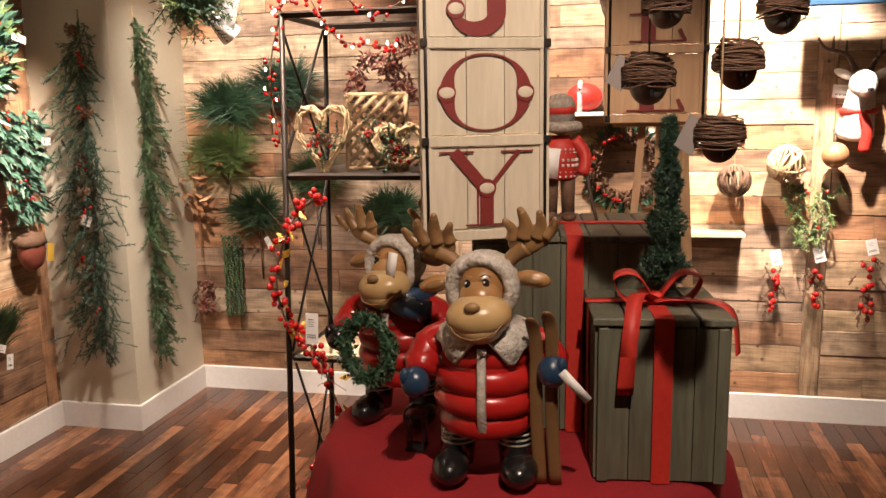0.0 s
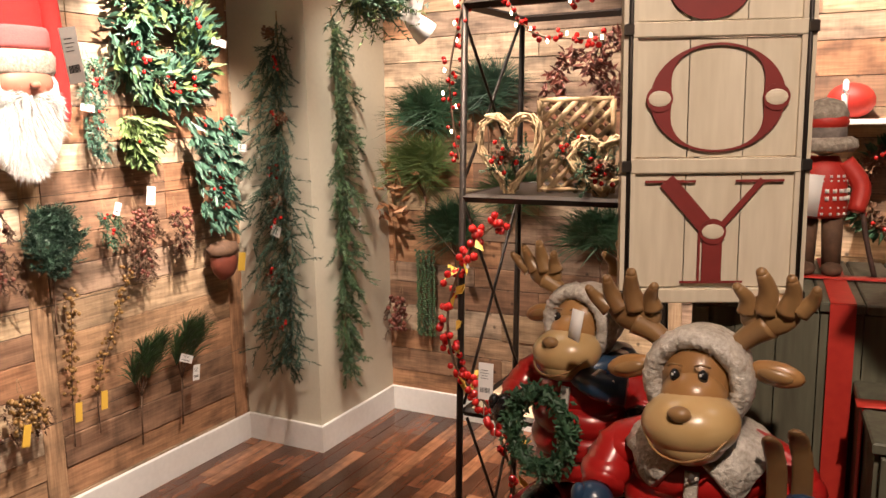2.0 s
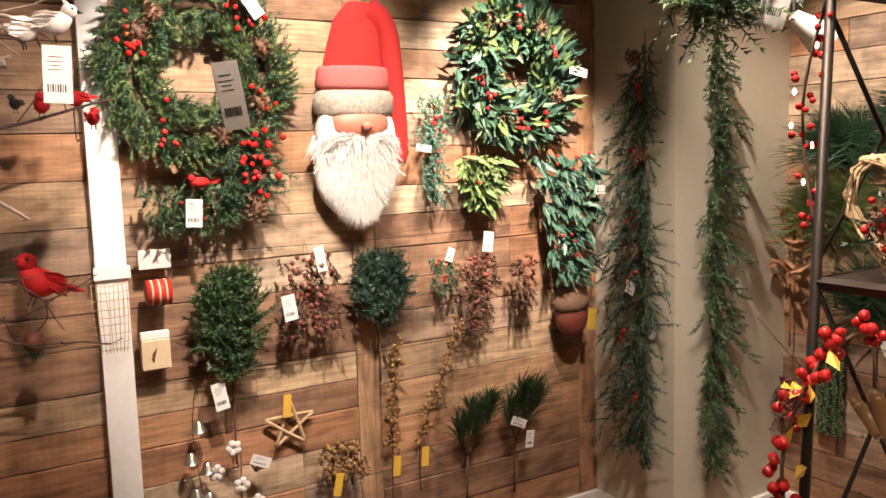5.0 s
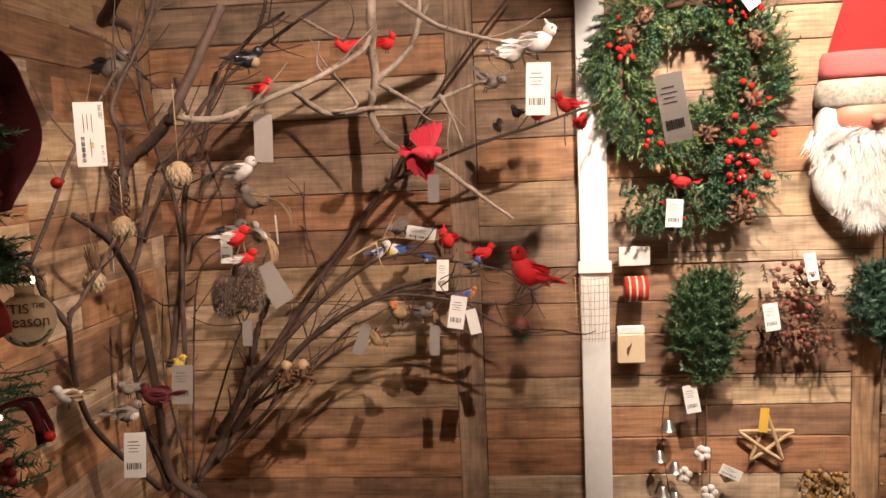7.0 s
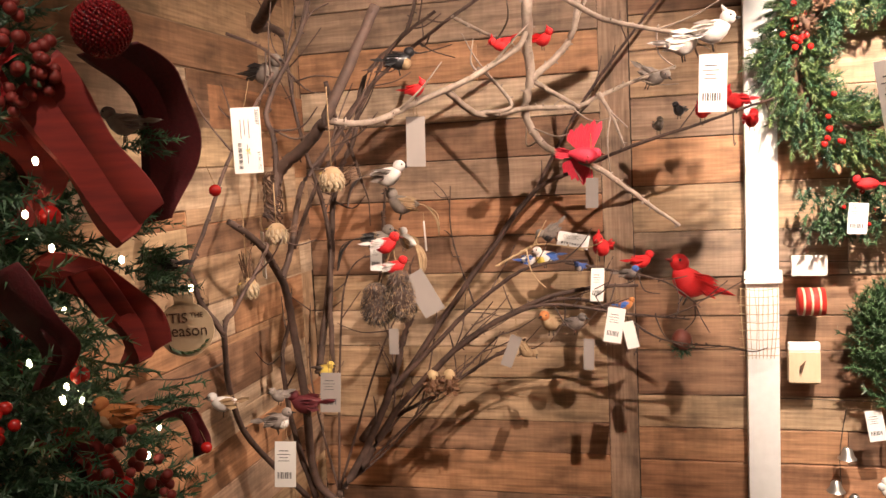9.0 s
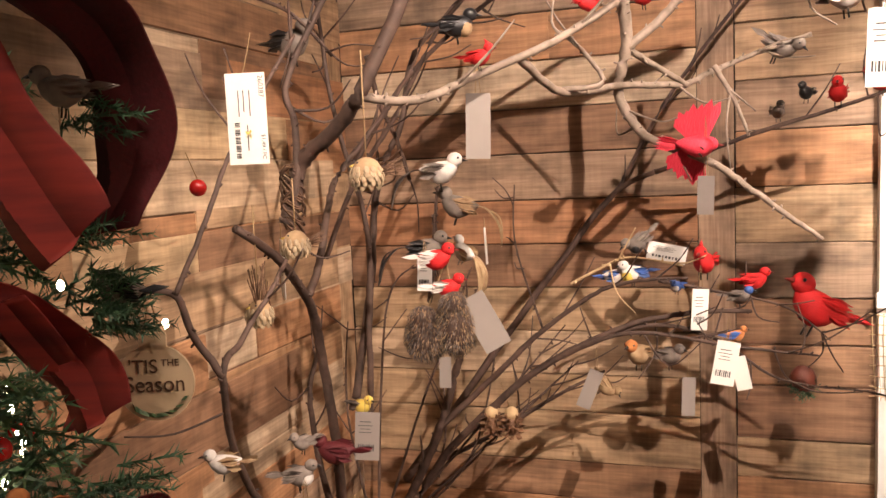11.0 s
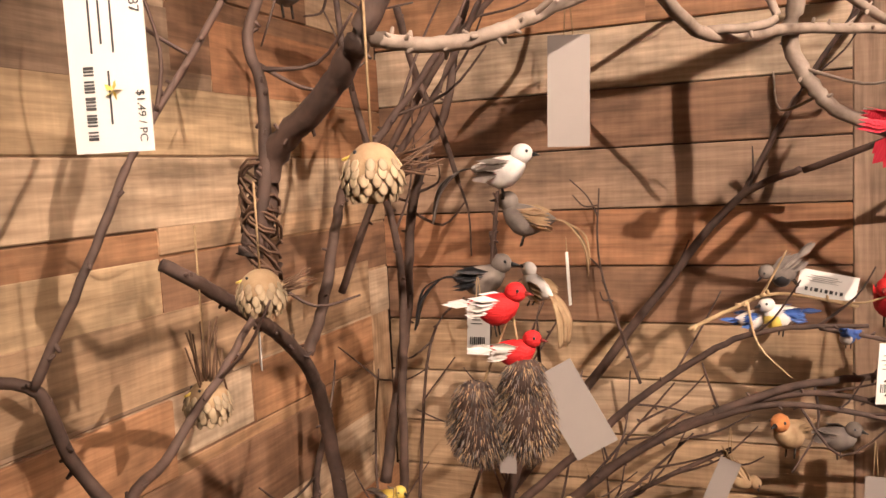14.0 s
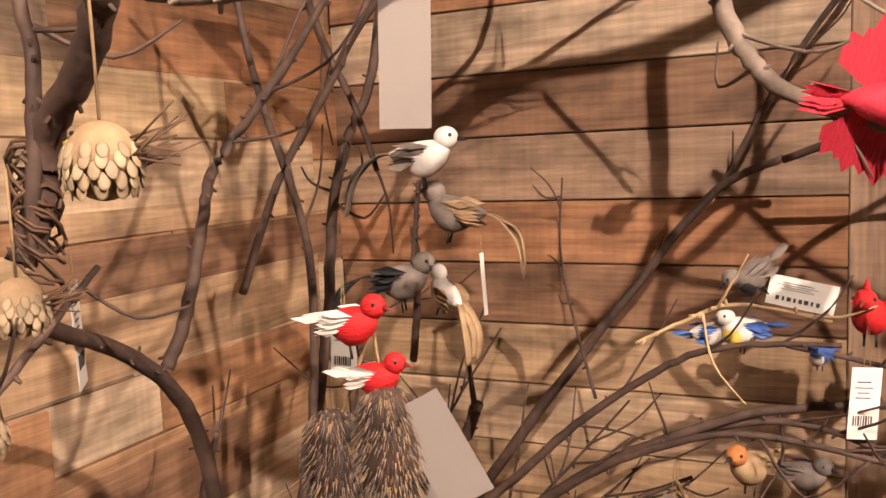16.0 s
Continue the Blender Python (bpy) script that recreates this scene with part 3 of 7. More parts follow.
bundle((2.05, -0.02, 1.24), 0.28, 0.2, "hanging bunch of red berries and dried twigs", TWIG, RUST, 70, 60, ((0.04, -0.09, 0.09), 0.045, 0.075, 8), 0.008)
bundle((1.9, -0.02, 1.25), 0.13, 0.14, "small green holly pick with a tag", GREEN, RED, 24, 6, ((0.03, -0.08, 0.03), 0.03, 0.05, 20))
bundle((2.27, -0.02, 1.22), 0.18, 0.16, "small green and rust berry pick", TWIG, RUST, 30, 34, None, 0.008)
hp = bundle((1.0, -0.03, 1.56), 0.12, 0.3, "low evergreen pick with a red bird", PINEG, RED, 110, 10, ((0.0, -0.1, -0.05), 0.05, 0.085, 4), taper=0.3)
g = Geo().use(FEATHER)
g.ball((0.02, -0.1, 0.0), (0.03, 0.016, 0.017), 10, 7)
g.ball((-0.005, -0.1, 0.014), 0.012, 8, 6)
g.leaf((0.045, -0.1, 0), (1, 0, 0.2), 0.04, 0.018)
g.make("red_bird", hp)


def gold_spray(loc, h, label, lean):
    ob = thing("berry_spray", loc, label, "berry spray", "gold berry sprays")
    g = Geo().use(TWIG)
    line = bez([(0, -0.02, -0.2), (0, -0.03, 0), (lean * 0.5, -0.04, h * 0.5), (lean, -0.05, h)], 6)
    g.tube(line, 0.003, 0.0015, 5)
    g.make("stem", ob)
    berries(ob, [line[i] + rnd(0.022) for i in range(6, len(line)) for _ in range(6)], 0.0075, GOLD)
    tag_part(ob, (0.01, -0.05, -0.02), 0.03, 0.075, 5, 0, YELLOW, writing=False)


gold_spray((1.68, -0.02, 0.55), 0.4, "gold berry spray with a yellow tag", 0.02)
gold_spray((1.8, -0.02, 0.56), 0.44, "gold berry spray with a yellow tag", 0.18)
ob = bundle((1.47, -0.02, 0.64), 0.14, 0.18, "round cluster of gold berries with yellow tag", TWIG, GOLD, 20, 80, None, 0.009, taper=0)
tag_part(ob, (-0.03, -0.1, -0.1), 0.03, 0.08, 12, 0, YELLOW, writing=False)

star = thing("twig_star", (1.3, -0.03, 0.72), "five-pointed twig star on the wire", "ornament")
g = Geo().use(WICKER)
P5 = [Vector((0.09 * math.sin(2 * math.pi * k * 2 / 5), 0, 0.09 * math.cos(2 * math.pi * k * 2 / 5))) for k in range(6)]
for a, b in zip(P5, P5[1:]):
    g.tube(bez([a, a.lerp(b, 0.5) + rnd(0.006), b], 3), 0.006, seg=5)
g.make("star_frame", star)
tag_part(star, (-0.01, -0.02, 0.11), 0.028, 0.08, 5, 0, YELLOW, writing=False)

cot = thing("cotton_stem", (1.11, -0.03, 0.5), "branch of white star flowers with a tag", "dried flower stem")
g = Geo().use(TWIG)
g.tube([(0, 0, -0.25), (0.01, -0.02, 0.2)], 0.003, seg=5)
g.make("stem", cot)
for fx, fz in ((-0.02, 0.19), (-0.08, 0.12), (0.06, 0.12), (0.0, 0.06), (-0.05, 0.0), (0.05, -0.01), (0.0, -0.06)):
    g = Geo().use(WHITEF)
    for k in range(5):
        a = 2 * math.pi * k / 5 + fx * 30
        g.ball((fx + 0.016 * math.cos(a), -0.04, fz + 0.016 * math.sin(a)), (0.013, 0.006, 0.013), 7, 5)
    g.make("flower", cot)
tag_part(cot, (0.07, -0.06, 0.15), 0.07, 0.035, 25)

bells = thing("bell_bunch", (0.985, -0.03, 0.86), "bunch of small tarnished metal bells on wire", "bells")
for bx, bz in ((0, -0.06), (-0.03, -0.16), (0.02, -0.2), (-0.02, -0.28), (0.02, -0.3)):
    g = Geo().use(STEEL)
    g.grid([[(bx + r * math.cos(a), -0.03 + r * math.sin(a), bz + z) for a in (2 * math.pi * k / 12 for k in range(12))] for z, r in ((0, 0.006), (-0.008, 0.014), (-0.025, 0.019), (-0.034, 0.026))], caps=False)
    g.ball((bx, -0.03, bz - 0.034), 0.006, 7, 5)
    g.make("bell", bells)
g = Geo().use(IRON)
g.tube(bez([(0, -0.02, 0.05), (-0.02, -0.03, -0.1), (0, -0.03, -0.3)], 4), 0.0015, seg=4)
g.make("wire_stem", bells)
tag_part(bells, (0.06, -0.06, 0.06), 0.045, 0.09, -10)

# ribbon spool and bagged snowshoe beside the post
spool = thing("ribbon_spool", (0.888, -0.03, 1.24), "checked red ribbon spool with a white header card", "ribbon")
g = Geo().use(RIBBON)
g.tube([(-0.034, -0.045, -0.01), (0.034, -0.045, -0.01)], 0.04, seg=18)
g.make("roll", spool, "red plaid ribbon")
for k in range(3):
    g = Geo().use(PLAQUE)
    g.tube([(-0.026 + 0.021 * k, -0.045, -0.01), (-0.02 + 0.021 * k, -0.045, -0.01)], 0.0407, seg=18)
    g.make("stripe", spool)
g = Geo().use(TAG)
g.box((0, -0.02, 0.09), (0.095, 0.012, 0.06), None, 0.002)
g.make("header_card", spool, "", False)
bag = thing("gift_bag", (0.872, -0.03, 1.035), "small cream paper bag with a leaf print", "paper bag")
g = Geo().use(PLAQUE)
g.box((0, -0.02, 0), (0.085, 0.03, 0.1), None, 0.006)
g.make("bag_body", bag, "", False)
g = Geo().use(WHITE)
g.box((0, -0.022, 0.06), (0.085, 0.02, 0.025), None, 0.003)
g.make("bag_top", bag, "", False)
g = Geo().use(CONE)
g.leaf((-0.01, -0.04, -0.02), (0.3, 0, 1), 0.045, 0.02)
g.make("leaf_print", bag)
mesh_roll = thing("mesh_snowshoe", (0.75, -0.06, 1.17), "loose woven net ornament hanging on the post", "net ornament")
g = Geo().use(WICKER)
for k in range(9):
    u = -0.05 + 0.1 * k / 8
    g.tube(bez([(u, -0.005, 0.1), (u + random.gauss(0, 0.006), -0.015, 0), (u * 0.8, -0.005, -0.11)], 4), 0.0011, seg=4)
    z = 0.1 - 0.2 * k / 8
    g.tube(bez([(-0.055, -0.004, z), (0, -0.016, z + random.gauss(0, 0.004)), (0.055, -0.004, z)], 4), 0.0011, seg=4)
g.make("net", mesh_roll)

pod = thing("acorn_basket", (2.505, -0.04, 0.95), "brown woven acorn pocket with a yellow tag", "ornament")
g = Geo().use(RUST)
g.ball((0, -0.05, 0), (0.075, 0.05, 0.09), 14, 9, wob=0.1)
g.make("pocket", pod)
g = Geo().use(TWIG)
g.ball((0, -0.05, 0.05), (0.085, 0.058, 0.045), 14, 7, wob=0.25)
g.make("cap", pod)
tag_part(pod, (0.07, -0.1, 0.03), 0.045, 0.085, 10, 0, YELLOW, writing=False)

# wires
for z0, z1 in ((1.34, 1.345), (0.93, 0.93), (0.475, 0.48)):
    g = Geo().use(IRON)
    g.tube(bez([(0.81, -0.02, z0), (1.7, -0.022, z0 - 0.012), (PX, -0.02, z1)], 5), 0.0012, seg=4)
    one(g, "wall_wire", (0, 0, 0), "thin dark wire stretched along the boards", "wire", kind="structure")


# garlands on the pillar
def garland(loc, h, w, material, label, berry_n, facing, tag=None):
    ob = thing("garland", loc, label, "garland", "garlands on the pillar", facing)
    g = Geo().use(material)
    n = int(h * 52)
    for i in range(n):
        t = (i + random.random()) / n
        half = w / 2 * (0.45 + 0.55 * math.sin(math.pi * min(1, 0.1 + 0.84 * t)) ** 0.6) * (1 + 0.5 * noise.noise(Vector((t * 11, w * 9, 0))))
        d = Vector(((1 if i % 2 else -1) * random.uniform(0.15, 0.9), -0.3 - 0.3 * random.random(), -random.uniform(0.6, 1.3))).normalized()
        root = Vector((random.gauss(0, 0.12) * half, -0.03, -h * t))
        reach = half * random.uniform(0.9, 1.5)
        for k in range(9):
            p = root + d * reach * (k / 9) + Vector((0, 0, -0.03 * (k / 9) ** 2))
            g.sprig(p, d + rnd(0.75), half * random.uniform(0.35, 0.6), 26, 0.021, 0.003, 0.65)
    g.make("foliage", ob)
    if berry_n:
        for k in range(berry_n // 5):
            c = Vector((random.gauss(0, 0.05), -0.1, -h * (k + 0.7) / (berry_n // 5 + 0.5)))
            berries(ob, [c + Vector((random.gauss(0, 0.012), random.gauss(0, 0.006), -0.011 * j)) for j in range(6)], 0.008, RED)
        for k in range(4):
            g = Geo()
            cone_geo(g, (0, 0, 0), 0.026, 0.05, Matrix.Rotation(k * 1.3, 3, "Y"))
            g.make("pine_cone", ob).location = (random.gauss(0, 0.04), -0.1, -h * (0.04 + 0.24 * k))
    g = Geo().use(STRING)
    g.tube([(0, -0.02, 0.04), (0.01, -0.03, -h * 0.4), (0, -0.03, -h)], 0.004, seg=5)
    g.make("cord", ob)
    if tag:
        tag_part(ob, *tag)


garland((PX - 0.005, -0.315, 2.03), 1.55, 0.37, BLUEG, "long dark evergreen garland with small red berries", 34, (0, 0, -90), ((0.02, -0.11, -0.92), 0.05, 0.05, 20))
garland((PX + 0.175, PY - 0.005, 2.06), 1.66, 0.24, PINEG, "long thick green cedar garland on the pillar", 0, (0, 0, 0), ((0.08, -0.08, -0.95), 0.03, 0.06, -10))

# ---- the display of figures and boxes ----
TZ = 0.735
table = thing("display_table", (1.3, -2.54, 0), "round display table under a red cloth", "table")
g = Geo().use(IRON)
g.grid([[(0.5 * math.cos(a), 0.5 * math.sin(a), z) for a in (2 * math.pi * k / 40 for k in range(40))] for z in (TZ - 0.045, TZ - 0.015)])
g.make("tabletop", table)
for k in range(4):
    a = math.pi / 4 + k * math.pi / 2
    g = Geo().use(IRON)
    g.tube([(0.36 * math.cos(a), 0.36 * math.sin(a), 0), (0.36 * math.cos(a), 0.36 * math.sin(a), TZ - 0.04)], 0.025, seg=8)
    g.make("leg", table)
g = Geo().use(CLOTH)
rows = [[(0.02 * math.cos(2 * math.pi * k / 96), 0.02 * math.sin(2 * math.pi * k / 96), TZ - 0.004) for k in range(96)]]
for r, z in ((0.25, -0.004), (0.49, -0.004), (0.52, -0.012), (0.54, -0.04), (0.56, -0.14), (0.58, -0.3), (0.6, -0.5), (0.62, -0.7)):
    row = []
    for k in range(96):
        a = 2 * math.pi * k / 96
        f = max(0, r - 0.52) / 0.1 * 0.05 * math.sin(11 * a + 1.3 * math.sin(3 * a))
        row.append(((r + f) * math.cos(a), (r + f) * math.sin(a), TZ + z))
    rows.append(row)
g.grid(rows, caps=False)
cloth = one(g, "tablecloth", (1.3, -2.54, 0), "red felt tablecloth with brown patches", "tablecloth")
for px_, py_, a in ((-0.5, 0.24, 155), (-0.43, 0.36, 140), (-0.56, 0.06, 172)):
    g = Geo().use(SUEDE)
    g.ball((px_, py_, TZ - 0.1), (0.05, 0.012, 0.06), 9, 5, Matrix.Rotation(radians(a - 90), 3, "Z"), wob=0.4)
    g.make("patch", cloth, "brown animal shaped patch")


def moose(loc, turn, s, label, wreath_held):
    """A glazed figure in a padded coat; front is -y. One mesh."""
    g = Geo()
    g.use(BLACKG)
    for x in (-0.078, 0.08):
        g.ball((x, -0.06, 0.036), (0.044, 0.068, 0.038), 16, 10)
        g.tube([(x * 0.9, -0.01, 0.03), (x * 0.8, -0.005, 0.13)], 0.04, 0.042, 14)
    g.use(HOOD)
    for x in (-0.066, 0.068):
        for z in (0.084, 0.096, 0.108):
            g.tube([(x, -0.007, z), (x, -0.007, z + 0.004)], 0.0425, seg=14)
    g.use(REDG)
    g.ball((0, 0, 0.235), (0.108, 0.1, 0.13), 28, 16)
    for z, rx, rz in ((0.142, 0.112, 0.036), (0.192, 0.123, 0.036), (0.245, 0.121, 0.038), (0.3, 0.108, 0.04)):
        g.grid([[(rx * f * (1 + 0.012 * math.sin(9 * a + z * 50)) * math.cos(a), rx * 0.9 * f * math.sin(a), z + rz * q) for a in (2 * math.pi * k / 40 for k in range(40))] for f, q in ((0.55, -0.98), (0.84, -0.8), (0.95, -0.5), (1.0, 0.0), (0.95, 0.5), (0.84, 0.8), (0.55, 0.98))])
    for sx, hx, hz, hy in ((-1, -0.145, 0.26, -0.075), (1, 0.15, 0.285, -0.06)):
        pts = bez([(sx * 0.07, 0, 0.335), (sx * 0.135, -0.01, 0.31), (hx, hy * 0.8, hz)], 4)
        g.tube(pts, 0.042, 0.035, 14)
        for q in pts[::3]:
            g.ball(q, (0.043, 0.043, 0.032), 14, 8)
    g.use(NAVY if not wreath_held else BLACKG)
    for hx, hz, hy in ((-0.152, 0.246, -0.088), (0.154, 0.278, -0.078)):
        g.ball((hx, hy, hz), (0.034, 0.034, 0.036), 14, 10)
        g.ball((hx - 0.02 * (1 if hx < 0 else -1), hy - 0.016, hz + 0.018), (0.013, 0.014, 0.02), 10, 7)
    g.use(HOOD)
    zip_line = bez([(0.0, -0.085, 0.118), (0, -0.113, 0.19), (0, -0.111, 0.25), (0, -0.096, 0.33)], 6)
    g.grid([[p + Vector((-0.011, 0, 0)), p + Vector((-0.008, -0.006, 0)), p + Vector((0.008, -0.006, 0)), p + Vector((0.011, 0, 0))] for p in zip_line])
    g.use(STEEL)
    g.ball((0, -0.106, 0.325), (0.006, 0.004, 0.009), 8, 6)
    if not wreath_held:
        # pointed fleece collar
        g.use(HOOD)
        rows = []
        for k in range(61):
            a = radians(-178 + 356 * k / 60)
            drop = 0.028 + 0.048 * math.exp(-((abs(math.degrees(a)) - 34) / 15) ** 2) - 0.02 * math.exp(-(math.degrees(a) / 9) ** 2)
            d = Vector((math.sin(a), -0.9 * math.cos(a), 0))
            w = 1 + 0.02 * math.sin(k * 2.3)
            rows.append([d * 0.06 + Vector((0, 0, 0.385)), d * 0.1 * w + Vector((0, 0, 0.366)), d * 0.122 * w + Vector((0, 0, 0.37 - drop)), d * 0.11 + Vector((0, 0, 0.362 - drop)), d * 0.07 + Vector((0, 0, 0.345))])
        g.grid(rows)
    else:
        g.use(NAVY)
        g.tube([(0.085 * math.cos(a), 0.08 * math.sin(a), 0.362 + 0.012 * math.cos(a)) for a in (2 * math.pi * k / 20 for k in range(21))], 0.026, seg=9)
        g.tube(bez([(0.03, -0.09, 0.36), (0.08, -0.11, 0.35), (0.135, -0.1, 0.345)], 3), 0.028, 0.03, 9)
        g.use(WHITEF)
        for t in (0.03, 0.1):
            g.tube([(0.05 + t * 0.6, -0.103, 0.356 - t * 0.1), (0.058 + t * 0.6, -0.104, 0.354 - t * 0.1)], 0.0315, seg=9)
    # head, tipped a little to one side
    tip = Matrix.Translation((0, 0, 0.42)) @ Matrix.Rotation(radians(-5), 4, "Y") @ Matrix.Rotation(radians(-6), 4, "Z") @ Matrix.Translation((0, 0, -0.42))
    first = len(g.v)
    g.use(TANG)
    g.ball((0, -0.005, 0.452), (0.06, 0.068, 0.066), 22, 14)
    g.ball((0, -0.052, 0.436), (0.05, 0.05, 0.042), 18, 11)
    g.use(CREAMG)
    g.ball((0, -0.08, 0.402), (0.074, 0.068, 0.05), 24, 14)
    g.ball((0, -0.088, 0.38), (0.056, 0.052, 0.04), 20, 11)
    g.use(ANTLER)
    g.ball((0, -0.138, 0.434), (0.018, 0.013, 0.012), 12, 8)
    smile = [(-0.066, -0.105, 0.398), (-0.04, -0.139, 0.376), (0, -0.149, 0.366), (0.04, -0.139, 0.376), (0.066, -0.105, 0.398)]
    g.tube(bez(smile, 5), 0.0022, seg=5)
    for x in (-0.021, 0.021):
        g.tube(bez([(x - 0.011, -0.072, 0.487), (x, -0.079, 0.492), (x + 0.011, -0.072, 0.487)], 3), 0.0018, seg=5)
    g.use(BLACKG)
    for x in (-0.021, 0.021):
        g.ball((x, -0.074, 0.472), (0.008, 0.007, 0.011), 10, 7)
    # a white glint dot modelled on each black eye
    g.use(WHITE)
    for x in (-0.023, 0.019):
        g.ball((x, -0.0805, 0.476), (0.002, 0.0012, 0.0024), 6, 4)
    g.use(HOOD)
    rows = []
    for k in range(73):
        a = radians(-50 + 280 * k / 72)
        c = Vector((0.067 * math.cos(a), -0.022, 0.452 + 0.067 * math.sin(a)))
        rows.append([c + Vector((0.017 * math.cos(b) * math.cos(a), 0.03 * math.sin(b), 0.017 * math.cos(b) * math.sin(a))) * (1 + 0.22 * random.random()) for b in (2 * math.pi * j / 16 for j in range(16))])
    g.grid(rows)
    g.ball((0, 0.016, 0.455), (0.078, 0.072, 0.078), 30, 18, wob=0.05)
    g.use(TANG)
    for sx in (-1, 1):
        g.ball((sx * 0.113, -0.005, 0.462), (0.042, 0.014, 0.02), 14, 8, Matrix.Rotation(radians(sx * 12), 3, "Y"))
        g.use(ANTLER)
        g.ball((sx * 0.113, -0.014, 0.462), (0.028, 0.008, 0.011), 12, 7, Matrix.Rotation(radians(sx * 12), 3, "Y"))
        g.use(TANG)
    g.use(ANTLER)
    for sx in (-1, 1):
        g.tube(bez([(sx * 0.055, 0.012, 0.5), (sx * 0.08, 0.012, 0.52), (sx * 0.105, 0.008, 0.535)], 4), 0.015, 0.022, 10)
        g.ball((sx * 0.106, 0.012, 0.55), (0.046, 0.015, 0.034), 16, 10, Matrix.Rotation(radians(sx * -14), 3, "Y"))
        for dx, lean, l, r in ((-0.032, -0.25, 0.042, 0.0175), (-0.006, 0.0, 0.064, 0.021), (0.022, 0.25, 0.054, 0.019), (0.042, 0.7, 0.038, 0.016)):
            p = Vector((sx * (0.106 + dx), 0.01, 0.555))
            tipd = Vector((sx * lean * l, -0.02, l))
            line = bez([p, p + tipd * 0.5 + Vector((sx * 0.006, 0.004, 0)), p + tipd], 4)
            g.tube(line, r, r * 0.42, 10)
            g.ball(line[-1], r * 0.43, 10, 7)
    for i in range(first, len(g.v)):
        g.v[i] = tuple(tip @ Vector(g.v[i]))
    if not wreath_held:
        g.use(SKI)
        for x, h in ((0.118, 0.0), (0.152, 0.015)):
            line = bez([(x + 0.01, -0.045, 0.0), (x, -0.06, 0.18), (x, -0.075, 0.33 + h), (x - 0.006, -0.085, 0.375 + h), (x - 0.012, -0.105, 0.405 + h)], 5)
            n = len(line) - 1
            g.grid([[p + Vector((u * 0.0145 * (1 if i < n - 2 else (0.9, 0.7, 0.35)[i - n + 2]), v * 0.006, 0)) for u, v in ((-1, -0.5), (-0.7, -1), (0.7, -1), (1, -0.5), (1, 0.5), (0.7, 1), (-0.7, 1), (-1, 0.5))] for i, p in enumerate(line)])
    else:
        g.use(GREEN)
        ring = [(-0.035 + 0.066 * math.cos(a), -0.145, 0.24 + 0.082 * math.sin(a)) for a in (2 * math.pi * k / 24 for k in range(25))]
        for i in range(1500):
            g.leaf(Vector(random.choice(ring)) + rnd(0.018), rnd(1), 0.018, 0.009)
        g.tube(ring, 0.015, seg=8)
    g.use(TAG)
    if wreath_held:
        g.box((0.03, -0.115, 0.465), (0.026, 0.0015, 0.075), Matrix.Rotation(radians(10), 3, "Y"))
    else:
        g.box((0.203, -0.125, 0.262), (0.02, 0.0015, 0.085), Matrix.Rotation(radians(-42), 3, "Y"))
    ob = one(g, "moose_figure", (*loc, TZ), label, "statue", "moose figures", (0, 0, turn))
    ob.scale = (s, s, s)


moose((1.0, -2.495), -87, 1.0, "glazed moose figure in a puffy red coat with skis", False)
moose((1.31, -2.205), -98, 0.97, "glazed moose figure in red coat holding a wreath", True)
lantern = thing("small_lantern", (1.1, -2.3, TZ), "small black metal lantern by the boots", "lantern")
g = Geo().use(BLACKG)
for dx in (-0.02, 0.02):
    for dy in (-0.02, 0.02):
        g.box((dx, dy, 0.045), (0.005, 0.005, 0.09))
g.box((0, 0, 0.004), (0.05, 0.05, 0.008))
g.box((0, 0, 0.092), (0.05, 0.05, 0.008))
g.make("cage", lantern, "", False)


